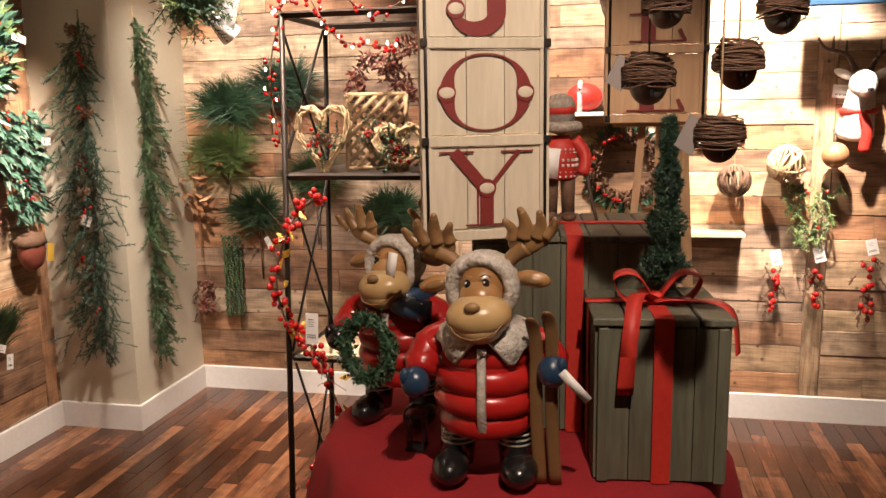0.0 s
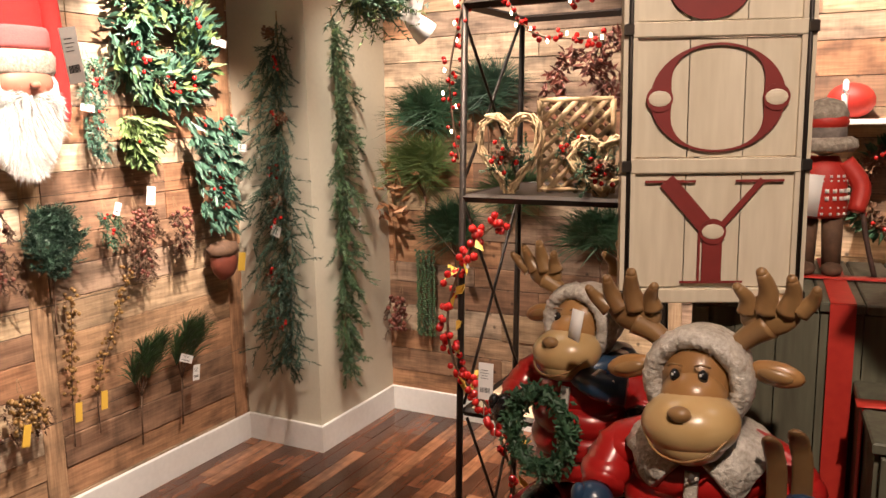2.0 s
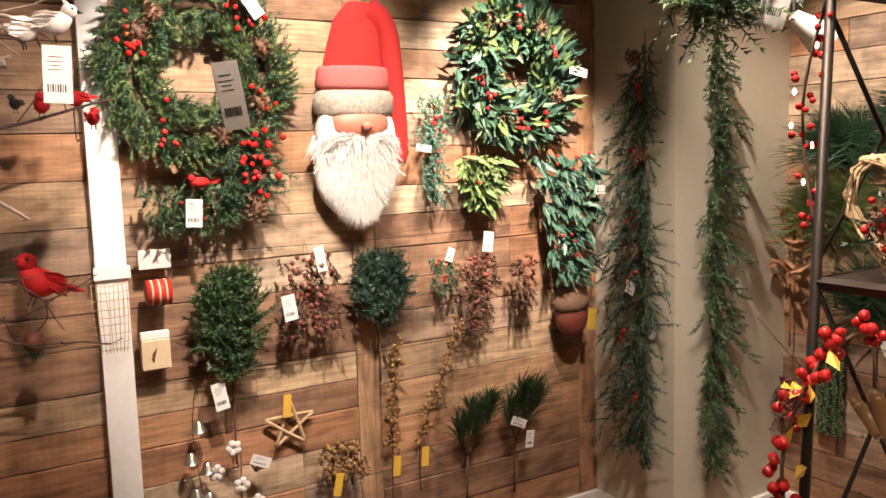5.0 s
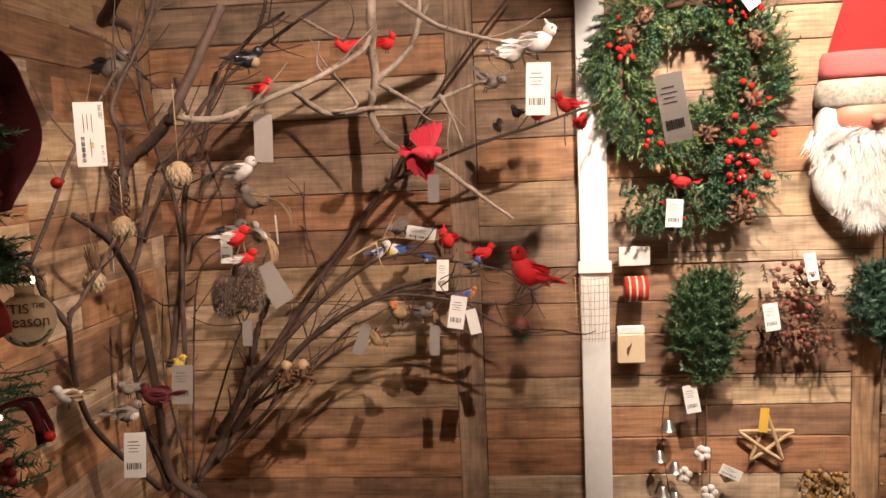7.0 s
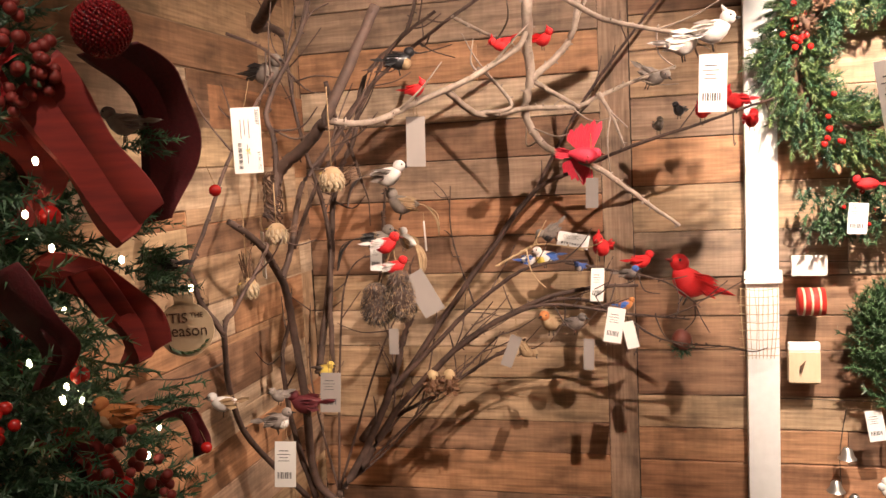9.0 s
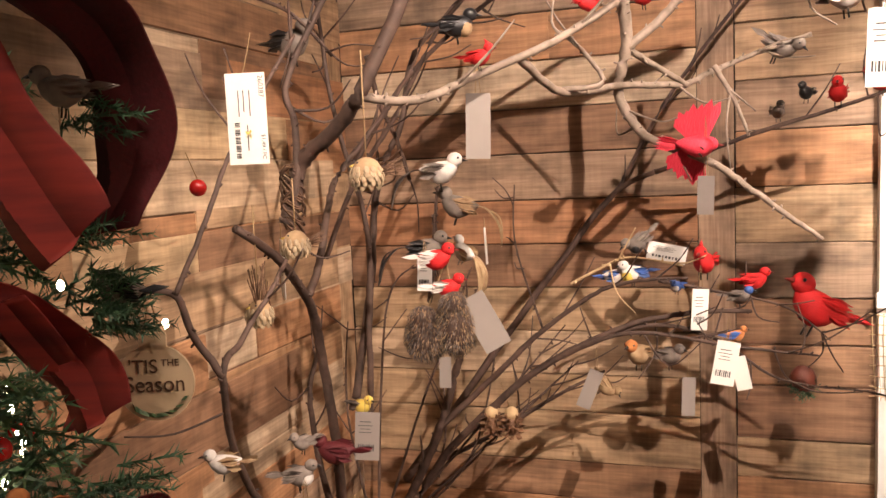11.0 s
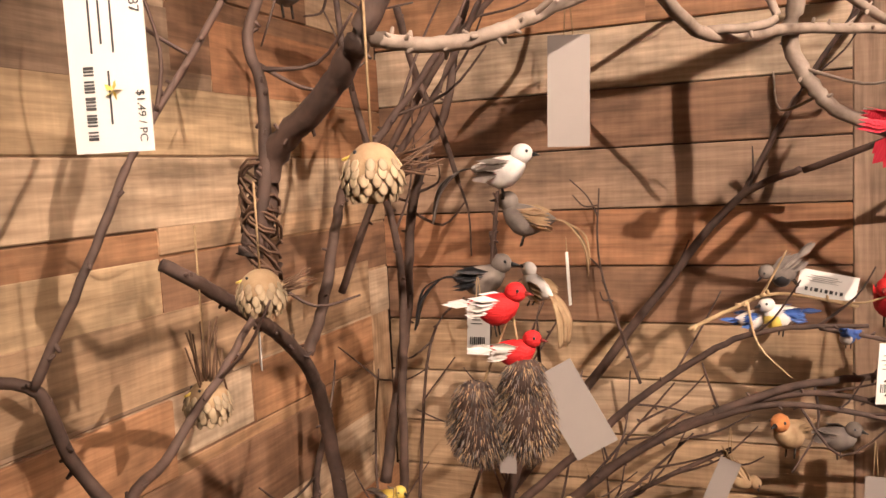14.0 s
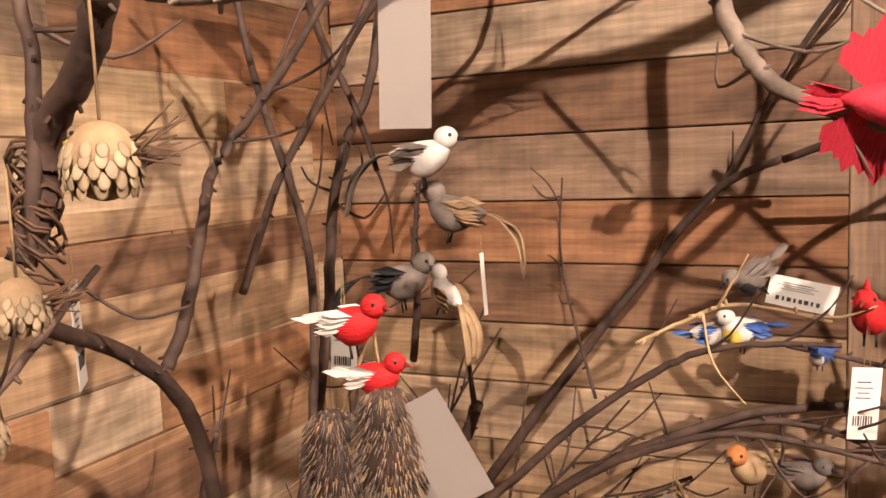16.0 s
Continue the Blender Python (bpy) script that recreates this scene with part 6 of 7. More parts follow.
# ---- clip-on birds ----
def bird(loc, length, body, label, tail=None, head=None, turn=0, pitch=0, long_tail=False, crest=False, breast=None, eye=True, spread=False, group="clip-on birds"):
    """A bird: beak towards -x, upright z, clipped to the branch under it."""
    ob = thing("ornament_bird", loc, label, "bird ornament", group, (0, pitch, turn))
    s = length
    g = Geo().use(body)
    rows = []
    for x, r, z in ((-0.30, 0.03, 0.06), (-0.24, 0.15, 0.04), (-0.12, 0.235, 0.0), (0.02, 0.25, -0.02), (0.16, 0.19, 0.0), (0.28, 0.1, 0.03), (0.36, 0.03, 0.05)):
        rows.append([(x * s, 0.72 * r * s * math.cos(a), (z + 0.82 * r * math.sin(a)) * s) for a in (2 * math.pi * k / 14 for k in range(14))])
    g.grid(rows)
    g.make("body", ob)
    g = Geo().use(head or body)
    g.ball((-0.26 * s, 0, 0.2 * s), (0.135 * s, 0.118 * s, 0.125 * s), 14, 10)
    if crest:
        g.tube([(-0.24 * s, 0, 0.28 * s), (-0.16 * s, 0, 0.42 * s)], 0.06 * s, 0.01 * s, 7)
    hd = g.make("head", ob)
    g = Geo().use(LETTER if body in (FEATHER, PINKF) else BLACKF)
    g.tube([(-0.38 * s, 0, 0.19 * s), (-0.49 * s, 0, 0.17 * s)], 0.035 * s, 0.004 * s, 7)
    g.make("beak", hd)
    if eye:
        for y in (-1, 1):
            g = Geo().use(BLACKF)
            g.ball((-0.32 * s, y * 0.1 * s, 0.23 * s), 0.022 * s, 7, 5)
            g.make("eye", hd)
    for y in (-1, 1):
        g = Geo().use(tail or body)
        for k in range(7):
            if spread:
                a = radians(42 + 10 * k)
                d, q = Vector((math.cos(a), y * math.sin(a), 0.12)), Vector((-math.sin(a), y * math.cos(a), 0.1)) * 0.085 * s
                b0, ln_ = Vector(((0.12 - 0.04 * k) * s, y * 0.1 * s, (0.08 + 0.004 * k) * s)), (0.42 + 0.04 * k + 0.05 * (k % 2)) * s
                g.face(b0 - q * 0.6, b0 + q * 0.6, b0 + d * ln_ * 0.75 + q, b0 + d * ln_ + q * 0.2, b0 + d * ln_ * 0.8 - q)
            else:
                g.leaf((-0.12 * s + 0.03 * k * s, y * 0.17 * s, (0.12 - 0.03 * k) * s), (1, y * 0.02, 0.05 - 0.03 * k), (0.42 - 0.02 * k) * s, 0.12 * s, 0.1)
        g.make("wing", ob)
    g = Geo().use(tail or body)
    for k in range(6):
        if long_tail:
            ph = random.uniform(-0.1, 0.1)
            q = bez([(0.28 * s, 0.02 * s * k, 0.04 * s), (0.5 * s, (0.03 * k - 0.08) * s, 0.02 * s), (0.75 * s, (0.04 * k - 0.1) * s, (-0.2 + ph) * s), (0.85 * s, (0.03 * k - 0.05) * s, (-0.55 + ph) * s)], 4)
            g.grid([[p + Vector((0, -w, 0)), p + Vector((0, w, 0)), p + Vector((0.002, w, 0.001)), p + Vector((0.002, -w, 0.001))] for p, w in zip(q, [0.02 * s + 0.03 * s * math.sin(3 * i / len(q)) for i in range(len(q))])])
        else:
            g.leaf((0.26 * s, (k - 2.5) * 0.025 * s, 0.03 * s), (1, (k - 2.5) * 0.06, 0.05), 0.42 * s, 0.11 * s, 0.08)
    g.make("tail", ob)
    if breast:
        g = Geo().use(breast)
        g.ball((-0.14 * s, 0, -0.05 * s), (0.16 * s, 0.17 * s, 0.17 * s), 12, 8)
        g.make("breast", ob)
    g = Geo().use(IRON)
    for y in (-1, 1):
        g.tube([(0.0, y * 0.06 * s, -0.2 * s), (-0.02 * s, y * 0.06 * s, -0.34 * s)], 0.014 * s, seg=5)
    g.make("clip", ob, "thin wire clip")
    return ob


R_ = "red feathered cardinal ornament clipped on a branch"
bird((0.012, -1, 1.816), 0.06, FEATHER, R_, crest=True, turn=170)
bird((0.143, -0.75, 1.925), 0.07, FEATHER, R_, turn=35, pitch=-25, crest=True)
bird((0.23, -0.73, 1.93), 0.07, FEATHER, R_, turn=150, crest=True)
ob = bird((0.313, -0.74, 1.675), 0.1, PINKF, "bright red feathered bird with spread wings", turn=195, pitch=-8, spread=True, group="")
ob.rotation_euler.x = radians(70)
b_ = bird((0.323, -0.37, 1.434), 0.115, FEATHER, "plump red cardinal with a white tag", turn=75, crest=True)
bird((0.424, -0.36, 1.393), 0.085, FEATHER, R_, turn=200, tail=FEATHER)
bird((0.548, -0.32, 1.328), 0.19, FEATHER, "large red feathered bird with frilled tail", turn=25, pitch=24)
bird((0.586, -0.33, 1.776), 0.095, FEATHER, R_, turn=80)
bird((0.669, -0.31, 1.796), 0.1, FEATHER, "red feathered cardinal with raised wings", turn=30, crest=True)
bird((0.707, -0.31, 1.745), 0.09, FEATHER, R_, turn=250)
bird((0.53, -0.3, 1.781), 0.07, BLACKF, "small dark feathered bird", turn=60)
bird((0.477, -0.28, 1.746), 0.07, GREYF, "small grey feathered bird", turn=100)
bird((0.515, -0.88, 1.876), 0.1, WHITEF, "white feathered bird on a pale branch", turn=200)
wb = bird((0.568, -0.89, 1.894), 0.11, WHITEF, "white crested feathered bird with a tag", turn=170, crest=True)
tag_part(wb, (0, -0.02, -0.04), 0.052, 0.11, 2, -170)
bird((0.462, -0.52, 1.853), 0.1, GREYF, "grey feathered bird on a pale branch", turn=150, pitch=-35)
bird((-0.093, -0.75, 1.908), 0.095, BLACKF, "round black and cream bird", turn=200, breast=TANF)
bird((-0.42, -0.75, 1.906), 0.13, GREYF, "grey bird with long dark tail", turn=160, tail=BLACKF, long_tail=False)
bird((-0.216, -0.5, 1.649), 0.125, WHITEF, "white bird with speckled wings and long tail feather", turn=195, tail=GREYF, long_tail=True)
gb = bird((-0.191, -0.46, 1.572), 0.125, GREYF, "grey bird with long brown tail feathers", turn=10, pitch=10, tail=TANF, long_tail=True)
bird((-0.256, -0.5, 1.482), 0.125, GREYF, "dark grey bird with long tail", turn=190, tail=BLACKF, long_tail=True)
bird((-0.135, -0.62, 1.488), 0.085, WHITEF, "white and black bird with a curled feather tail", turn=330, pitch=25, tail=TANF, long_tail=True)
bird((-0.112, -0.87, 1.504), 0.088, FEATHER, "red bird with white tail on a wire", turn=178, tail=WHITEF)
bird((-0.096, -0.86, 1.454), 0.078, FEATHER, "red bird with white tail on a wire", turn=178, tail=WHITEF)
tb = bird((0.185, -0.33, 1.474), 0.09, GREYF, "grey and black bird with upright tail and tag", turn=20, pitch=-40, breast=BLACKF)
bird((0.136, -0.4, 1.408), 0.075, WHITEF, "small painted blue and white bird", turn=215, tail=BLUEF, group="painted finches")
bird((0.178, -0.4, 1.415), 0.09, WHITEF, "small painted yellow breasted bird", turn=30, tail=BLUEF, breast=YELF, group="painted finches")
bird((0.267, -0.4, 1.387), 0.055, BLUEF, "small painted blue bird", turn=60, breast=WHITEF, group="painted finches")
bird((0.391, -0.42, 1.368), 0.07, GREYF, "grey bird with blue head", head=BLUEF, turn=170)
bird((0.383, -0.44, 1.291), 0.06, ORANGEF, "small orange and blue bird", turn=200, tail=BLUEF)
bird((0.188, -0.42, 1.243), 0.11, TANF, "fluffy robin with an orange head", head=ORANGEF, turn=60)
bird((0.251, -0.42, 1.24), 0.09, GREYF, "fluffy grey bird beside the robin", turn=150)
bird((0.114, -0.4, 1.162), 0.08, TANF, "small brown bird hanging head down", turn=200, pitch=-60)
pk = thing("nest_ornament", (0.525, -0.3, 1.164), "small red and green nest ornament", "nest ornament")
g = Geo().use(GREEN)
for i in range(40):
    g.sprig((0, 0, -0.015), rnd(1), 0.035, 10, 0.015, 0.002)
g.make("sprigs", pk)
g = Geo().use(RUST)
g.ball((0, 0, 0.005), (0.028, 0.025, 0.03), 10, 7, wob=0.15)
g.make("red_bird", pk)
bird((-0.385, -0.6, 1.154), 0.08, YELF, "small olive and yellow bird", turn=160, tail=GREYF)
bird((-0.356, -0.8, 1.125), 0.11, BURG, "dark wine red feathered bird", turn=10)
bird((-0.396, -0.85, 1.159), 0.07, GREYF, "small grey feathered bird", turn=60)
bird((-0.382, -0.9, 1.115), 0.09, GREYF, "grey and white bird with dark tail", turn=200, breast=WHITEF)


# birds made of thin wooden scales, hung on cord
def scale_bird(loc, r, label, turn, nest, cord):
    ob = thing("scale_bird", loc, label, "bird ornament", "wood scale birds", (0, 0, turn))
    g = Geo().use(TANF)
    g.ball((0, 0, 0.02 * r), (r * 0.93, r * 0.88, r * 1.02), 20, 14)
    g.make("body", ob)
    for row, (z, n) in enumerate(((0.38, 12), (0.14, 14), (-0.12, 14), (-0.38, 13), (-0.62, 10))):
        for k in range(n):
            a = 2 * math.pi * (k + 0.5 * (row % 2)) / n + random.gauss(0, 0.05)
            rr = math.sqrt(max(0.05, 1 - z * z)) * r
            g = Geo().use(SCALE)
            c = Vector((rr * math.cos(a), rr * 0.95 * math.sin(a), (z - 0.1) * r))
            m = Matrix.Rotation(a, 3, "Z") @ Matrix.Rotation(radians(-14 - 34 * z + random.gauss(0, 5)), 3, "Y")
            g.ball((0, 0, 0), (0.0012, r * 0.17, r * 0.24), 9, 6, m)
            g.make("wood_scale", ob).location = c
    g = Geo().use(YELF)
    g.tube([(-r * 0.7, 0, r * 0.58), (-r * 1.0, 0, r * 0.5)], r * 0.08, 0.001, 6)
    g.make("beak", ob)
    for y in (-1, 1):
        g = Geo().use(BLACKF)
        g.ball((-r * 0.5, y * r * 0.44, r * 0.72), r * 0.07, 7, 5)
        g.make("eye", ob)
    g = Geo().use(TWIG)
    for k in range(16):
        if nest == "up":
            d = Vector((random.gauss(0, 0.18), random.gauss(0, 0.18), 1))
            b0 = Vector((random.gauss(0, 0.3) * r, random.gauss(0, 0.3) * r, r * 0.3))
            g.tube([b0, b0 + d * r * random.uniform(1.6, 3.4)], r * 0.05, r * 0.04, 5)
        else:
            d = Vector((1, random.gauss(0, 0.25), 0.35 + random.gauss(0, 0.3)))
            b0 = Vector((r * 0.7, random.gauss(0, 0.2) * r, random.gauss(0.1, 0.2) * r))
            g.tube([b0, b0 + d * r * random.uniform(0.9, 1.7)], r * 0.045, r * 0.02, 5)
    g.make("twig_tail", ob)
    g = Geo().use(STRING)
    g.tube([(0, 0, r * 0.9), (0.0, 0, cord)], r * 0.05, seg=5)
    g.make("cord", ob)


scale_bird((-0.124, -1.12, 1.653), 0.0235, "round bird ornament of pale wood scales", 20, "side", 0.17)
scale_bird((-0.262, -1.08, 1.552), 0.0215, "round bird ornament of pale wood scales", 30, "side", 0.1)
scale_bird((-0.338, -1.07, 1.444), 0.022, "round bird ornament with an upright twig tail", 60, "up", 0.17)

# pair of shaggy owls on a string
owls = thing("owl_pair", (-0.115, -0.86, 1.385), "pair of shaggy brown feathered owls on string", "bird ornament")
for dx, dz, h in ((-0.025, -0.015, 0.05), (0.032, 0.005, 0.06)):
    g = Geo().use(BARK)
    g.ball((dx, 0, dz), (0.034, 0.028, h * 0.88), 14, 10)
    g.ball((dx, -0.008, dz + h * 0.62), (0.024, 0.022, 0.022), 12, 8)
    for i in range(4600):
        q = rnd(1).normalized()
        p = Vector((dx + q.x * 0.035, q.y * 0.029, dz + q.z * h * 0.89))
        if i % 4 == 0:
            p = Vector((dx + q.x * 0.025, -0.008 + q.y * 0.023, dz + h * 0.62 + q.z * 0.023))
        g.use(random.choice((GREYF, TANF, GREYF, TWIG, BLACKF, BARK, TANF)))
        g.needle(p, (q.x * 0.8, q.y * 0.8, -0.8 + q.z * 0.3), random.uniform(0.006, 0.01), 0.0009)
    g.make("owl", owls)
g = Geo().use(STRING)
g.tube(bez([(-0.02, 0, 0.03), (0.01, 0, 0.1), (0.02, 0, 0.13)], 4), 0.0016, seg=5)
g.tube(bez([(0.03, 0, 0.04), (0.02, 0, 0.1), (0.02, 0, 0.13)], 4), 0.0016, seg=5)
g.make("cord", owls)
tag_part(owls, (0.06, -0.01, 0.055), 0.048, 0.1, -28, 15, GREYTAG, 0.0, False)
tag_part(owls, (-0.03, 0.03, 0.12), 0.026, 0.062, 3, 10)

# cone-bodied birds hanging low
cb = thing("cone_birds", (-0.119, -0.42, 1.079), "pair of small pine cone birds on string", "bird ornament")
for dx in (-0.025, 0.022):
    g = Geo()
    cone_geo(g, (dx, 0, -0.01), 0.024, 0.05)
    g.use(WICKER)
    g.ball((dx, 0, 0.018), 0.016, 9, 6)
    g.make("cone_bird", cb)
g = Geo().use(STRING)
g.tube([(-0.02, 0, 0.02), (0, 0, 0.09), (0.02, 0, 0.02)], 0.001, seg=4)
g.make("cord", cb)


# loose tags on the branches
def loose_tag(loc, w, h, lean, turn, material, label, writing=True, hang=0.05):
    ob = thing("price_tag", loc, label, "price tag", "price tags on the branches")
    tag_part(ob, (0, 0, 0), w, h, lean, turn, material, hang, writing)
    return ob


bt = thing("price_tag", (-0.187, -1.32, 1.778), "large white printed price tag on a string", "price tag", "price tags on the branches", (0, 0, 15))
g = Geo().use(TAG)
g.box((0, 0, -0.053), (0.047, 0.0012, 0.106))
paper = g.make("paper", bt, "", False)
g = Geo().use(INK)
for k in range(22):
    if k % 5 != 3:
        g.box((-0.012, -0.0008, -0.058 - 0.0019 * k), (0.006, 0.0004, 0.001 + 0.0006 * (k % 3 == 0)))
g.make("barcode", paper, "black barcode", False)
for k, (x, z0, z1) in enumerate(((0.004, -0.02, -0.05), (-0.003, -0.02, -0.045), (-0.009, -0.02, -0.05), (0.0, -0.06, -0.09))):
    g = Geo().use(INK)
    g.box((x, -0.0008, (z0 + z1) / 2), (0.0011, 0.0004, z0 - z1))
    g.make("small_print", paper, "", False)
text_part("260387", 0.0085, (0.018, -0.0009, -0.016), (90, 90, 0), INK, paper, "number_print", 0.0001)
text_part("$1.49 / PC", 0.0068, (0.018, -0.0009, -0.086), (90, 90, 0), INK, paper, "price_print", 0.0001)
g = Geo().use(YELF)
for k in range(5):
    g.leaf((0.002, -0.0012, -0.071), (math.cos(k * 1.257), 0, math.sin(k * 1.257)), 0.006, 0.004, 0.0)
g.make("star_sticker", paper, "small yellow star sticker", False)
g = Geo().use(STRING)
g.tube(bez([(-0.003, 0, -0.004), (0.004, 0, 0.02), (0.01, 0, 0.045)], 4), 0.0007, seg=4)
g.make("loop", bt)

GT, WT = "blank grey price tag on a beaded loop", "white printed price tag on a loop"
loose_tag((-0.005, -0.95, 1.769), 0.038, 0.1, 2, 15, GREYTAG, GT, False, 0.04)
loose_tag((0.327, -0.74, 1.625), 0.027, 0.065, 2, 5, GREYTAG, GT, False, 0.1)
loose_tag((0.366, -0.58, 1.309), 0.042, 0.085, 10, 5, TAG, WT, True, 0.05)
loose_tag((0.385, -0.45, 1.249), 0.03, 0.07, -12, 5, TAG, WT, False, 0.05)
loose_tag((0.316, -0.45, 1.388), 0.035, 0.085, 4, 25, TAG, WT)
loose_tag((0.108, -0.5, 1.223), 0.03, 0.085, 22, 5, GREYTAG, GT, False)
loose_tag((0.291, -0.5, 1.216), 0.026, 0.08, 2, 5, GREYTAG, GT, False)
loose_tag((-0.328, -0.7, 1.174), 0.05, 0.1, 4, 15, GREYTAG, GT)
loose_tag((-0.316, -1, 1.104), 0.045, 0.1, 4, 15, TAG, WT)
loose_tag((-0.096, -0.6, 1.535), 0.006, 0.075, -4, 70, TAG, "thin white tag seen edge on", False, 0.02)
loose_tag((0.249, -0.32, 1.468), 0.085, 0.04, 12, 5, TAG, WT, True, 0.0)
loose_tag((-0.223, -0.5, 1.243), 0.026, 0.07, 2, 10, GREYTAG, GT, False)
loose_tag((-0.359, -0.95, 1.548), 0.035, 0.1, -4, 128, TAG, WT, True, 0.03)

# ---- the big decorated tree ----
TX, TY = -0.6, -1.62
xmas = thing("christmas_tree", (TX, TY, 0), "lit green christmas tree with red ribbons and ornaments", "christmas tree")
g = Geo().use(TWIG)
g.tube([(0, 0, 0), (0, 0, 2.5)], 0.03, 0.012, 9)
g.make("trunk", xmas)


def tree_r(z):
    return 0.42 * max(0.0, (2.6 - z) / 2.1)


for material, n in ((GREEN, 700), (PINEG, 420), (BLUEG, 300)):
    g = Geo().use(material)
    for i in range(n):
        z = random.uniform(0.35, 2.45)
        a = random.uniform(0, 6.28)
        R = tree_r(z)
        q = random.uniform(0.45, 0.92)
        if TX + R * math.cos(a) < WX + 0.1:
            continue
        g.sprig((R * q * math.cos(a), R * q * math.sin(a), z), (math.cos(a), math.sin(a), random.uniform(-0.3, 0.5)), random.uniform(0.09, 0.16), 42, 0.028, 0.0032, 0.8)
    g.make("needles", xmas)
g = Geo().use(GREEN)
for i in range(800):
    z, a = random.uniform(0.5, 2.3), random.uniform(-1.1, 2.2)
    R = tree_r(z) * random.uniform(0.2, 0.6)
    g.sprig((R * math.cos(a), R * math.sin(a), z), Vector((math.cos(a), math.sin(a), 0.1)) + rnd(0.8), random.uniform(0.08, 0.13), 34, 0.028, 0.0035, 0.8)
for i in range(950):
    z = random.uniform(1.02, 1.95)
    x = random.uniform(-0.1, 0.3 - 0.16 * (z - 1.1)) - 0.04
    g.sprig((x, random.uniform(-0.02, 0.2), z), Vector((0.6, -0.5, 0.1)) + rnd(0.9), random.uniform(0.06, 0.11), 34, 0.022, 0.0028, 0.8)
g.make("inner_needles", xmas)
for i in range(70):
    z, a = random.uniform(0.7, 2.3), random.uniform(-0.9, 1.2)
    R = tree_r(z) * 0.97
    g = Geo().use(BULB)
    g.ball((0, 0, 0), (0.0035, 0.0035, 0.006), 7, 5)
    g.make("light_bulb", xmas).location = (R * math.cos(a), R * math.sin(a), z)
for i in range(16):
    z, a = random.uniform(0.9, 2.1), random.uniform(-0.6, 1.7)
    R = tree_r(z) * 0.98
    berries(xmas, [Vector((R * math.cos(a), R * math.sin(a), z)) + rnd(0.022) for _ in range(6)], 0.008)

berries(xmas, [Vector(q) - Vector((TX, TY, 0)) + rnd(0.03) for q in ((-0.334, -1.62, 1.829), (-0.32, -1.6, 1.801), (-0.353, -1.62, 1.888), (-0.371, -1.6, 1.782), (-0.289, -1.55, 1.283), (-0.263, -1.5, 1.222)) for _ in range(9)], 0.0085, LETTER)
for q in ((-0.31, -1.5, 1.555), (-0.355, -1.55, 1.393), (-0.394, -1.55, 1.359), (-0.351, -1.52, 1.259), (-0.296, -1.5, 1.259), (-0.262, -1.4, 1.496), (-0.299, -1.46, 1.29), (-0.381, -1.6, 1.631), (-0.356, -1.6, 1.702), (-0.325, -1.5, 1.589), (-0.361, -1.58, 1.582), (-0.344, -1.45, 1.446)):
    g = Geo().use(BULB)
    g.ball((0, 0, 0), (0.004, 0.004, 0.006), 8, 6)
    g.make("light_bulb", xmas).location = Vector(q) - Vector((TX, TY, 0))

g = Geo().use(GREEN)
for q in ((-0.244, -1.45, 1.729), (-0.295, -1.42, 1.594), (-0.244, -1.46, 1.556), (-0.238, -1.47, 1.518), (-0.255, -1.45, 1.328), (-0.232, -1.46, 1.514), (-0.294, -1.46, 1.268), (-0.276, -1.45, 1.21)):
    for k in range(7):
        g.sprig(Vector(q) - Vector((TX, TY, 0)) + rnd(0.02) - Vector((0.05, 0.02, 0)), (1, random.uniform(-0.4, 0.8), random.uniform(-0.4, 0.4)), random.uniform(0.05, 0.085), 40, 0.02, 0.002, 0.8)
g.make("needles", xmas)


def swirl(pts, w, material, name, wd=(0.3, 0.5, 1)):
    g = Geo().use(material)
    q = bez(pts, 7)
    d = Vector(wd).normalized()
    rows = []
    for i, p in enumerate(q):
        ww = d * w / 2 * (1 + 0.1 * math.sin(i * 0.45))
        p = p - Vector((TX, TY, 0))
        rows.append([p - ww, p - ww * 0.3 + Vector((0.006, 0, 0)), p + ww * 0.3 - Vector((0.004, 0, 0)), p + ww, p + ww - Vector((0.002, 0.001, 0)), p - ww - Vector((0.002, 0.001, 0))])
    g.grid(rows)
    g.make(name, xmas)


swirl([(-0.265, -1.55, 1.85), (-0.237, -1.5, 1.811), (-0.244, -1.45, 1.75), (-0.27, -1.42, 1.675), (-0.312, -1.43, 1.603)], 0.085, BURG, "ribbon", (1, 0.2, 0.15))
swirl([(-0.344, -1.6, 1.817), (-0.308, -1.58, 1.741), (-0.277, -1.56, 1.671), (-0.238, -1.55, 1.607)], 0.09, PLAID, "ribbon", (1, 0.3, 0.9))
swirl([(-0.338, -1.7, 1.566), (-0.296, -1.7, 1.509), (-0.277, -1.68, 1.462), (-0.316, -1.66, 1.413)], 0.06, BURG, "ribbon", (1, 0, 0.4))
swirl([(-0.335, -1.55, 1.546), (-0.324, -1.5, 1.471), (-0.31, -1.47, 1.43), (-0.324, -1.47, 1.395)], 0.05, PLAID, "ribbon", (1, 0.2, 0.3))
swirl([(-0.273, -1.5, 1.317), (-0.257, -1.45, 1.31), (-0.255, -1.42, 1.264), (-0.252, -1.42, 1.237)], 0.03, BURG, "ribbon", (1, 0.2, 0.6))
swirl([(-0.46, -1.62, 1.78), (-0.41, -1.56, 1.74), (-0.385, -1.55, 1.67), (-0.42, -1.57, 1.6)], 0.075, PLAID, "ribbon", (1, 0.3, 0.5))
swirl([(-0.4, -1.58, 1.56), (-0.345, -1.53, 1.53), (-0.3, -1.49, 1.47), (-0.285, -1.48, 1.41)], 0.07, PLAID, "ribbon", (1, 0.2, 0.6))
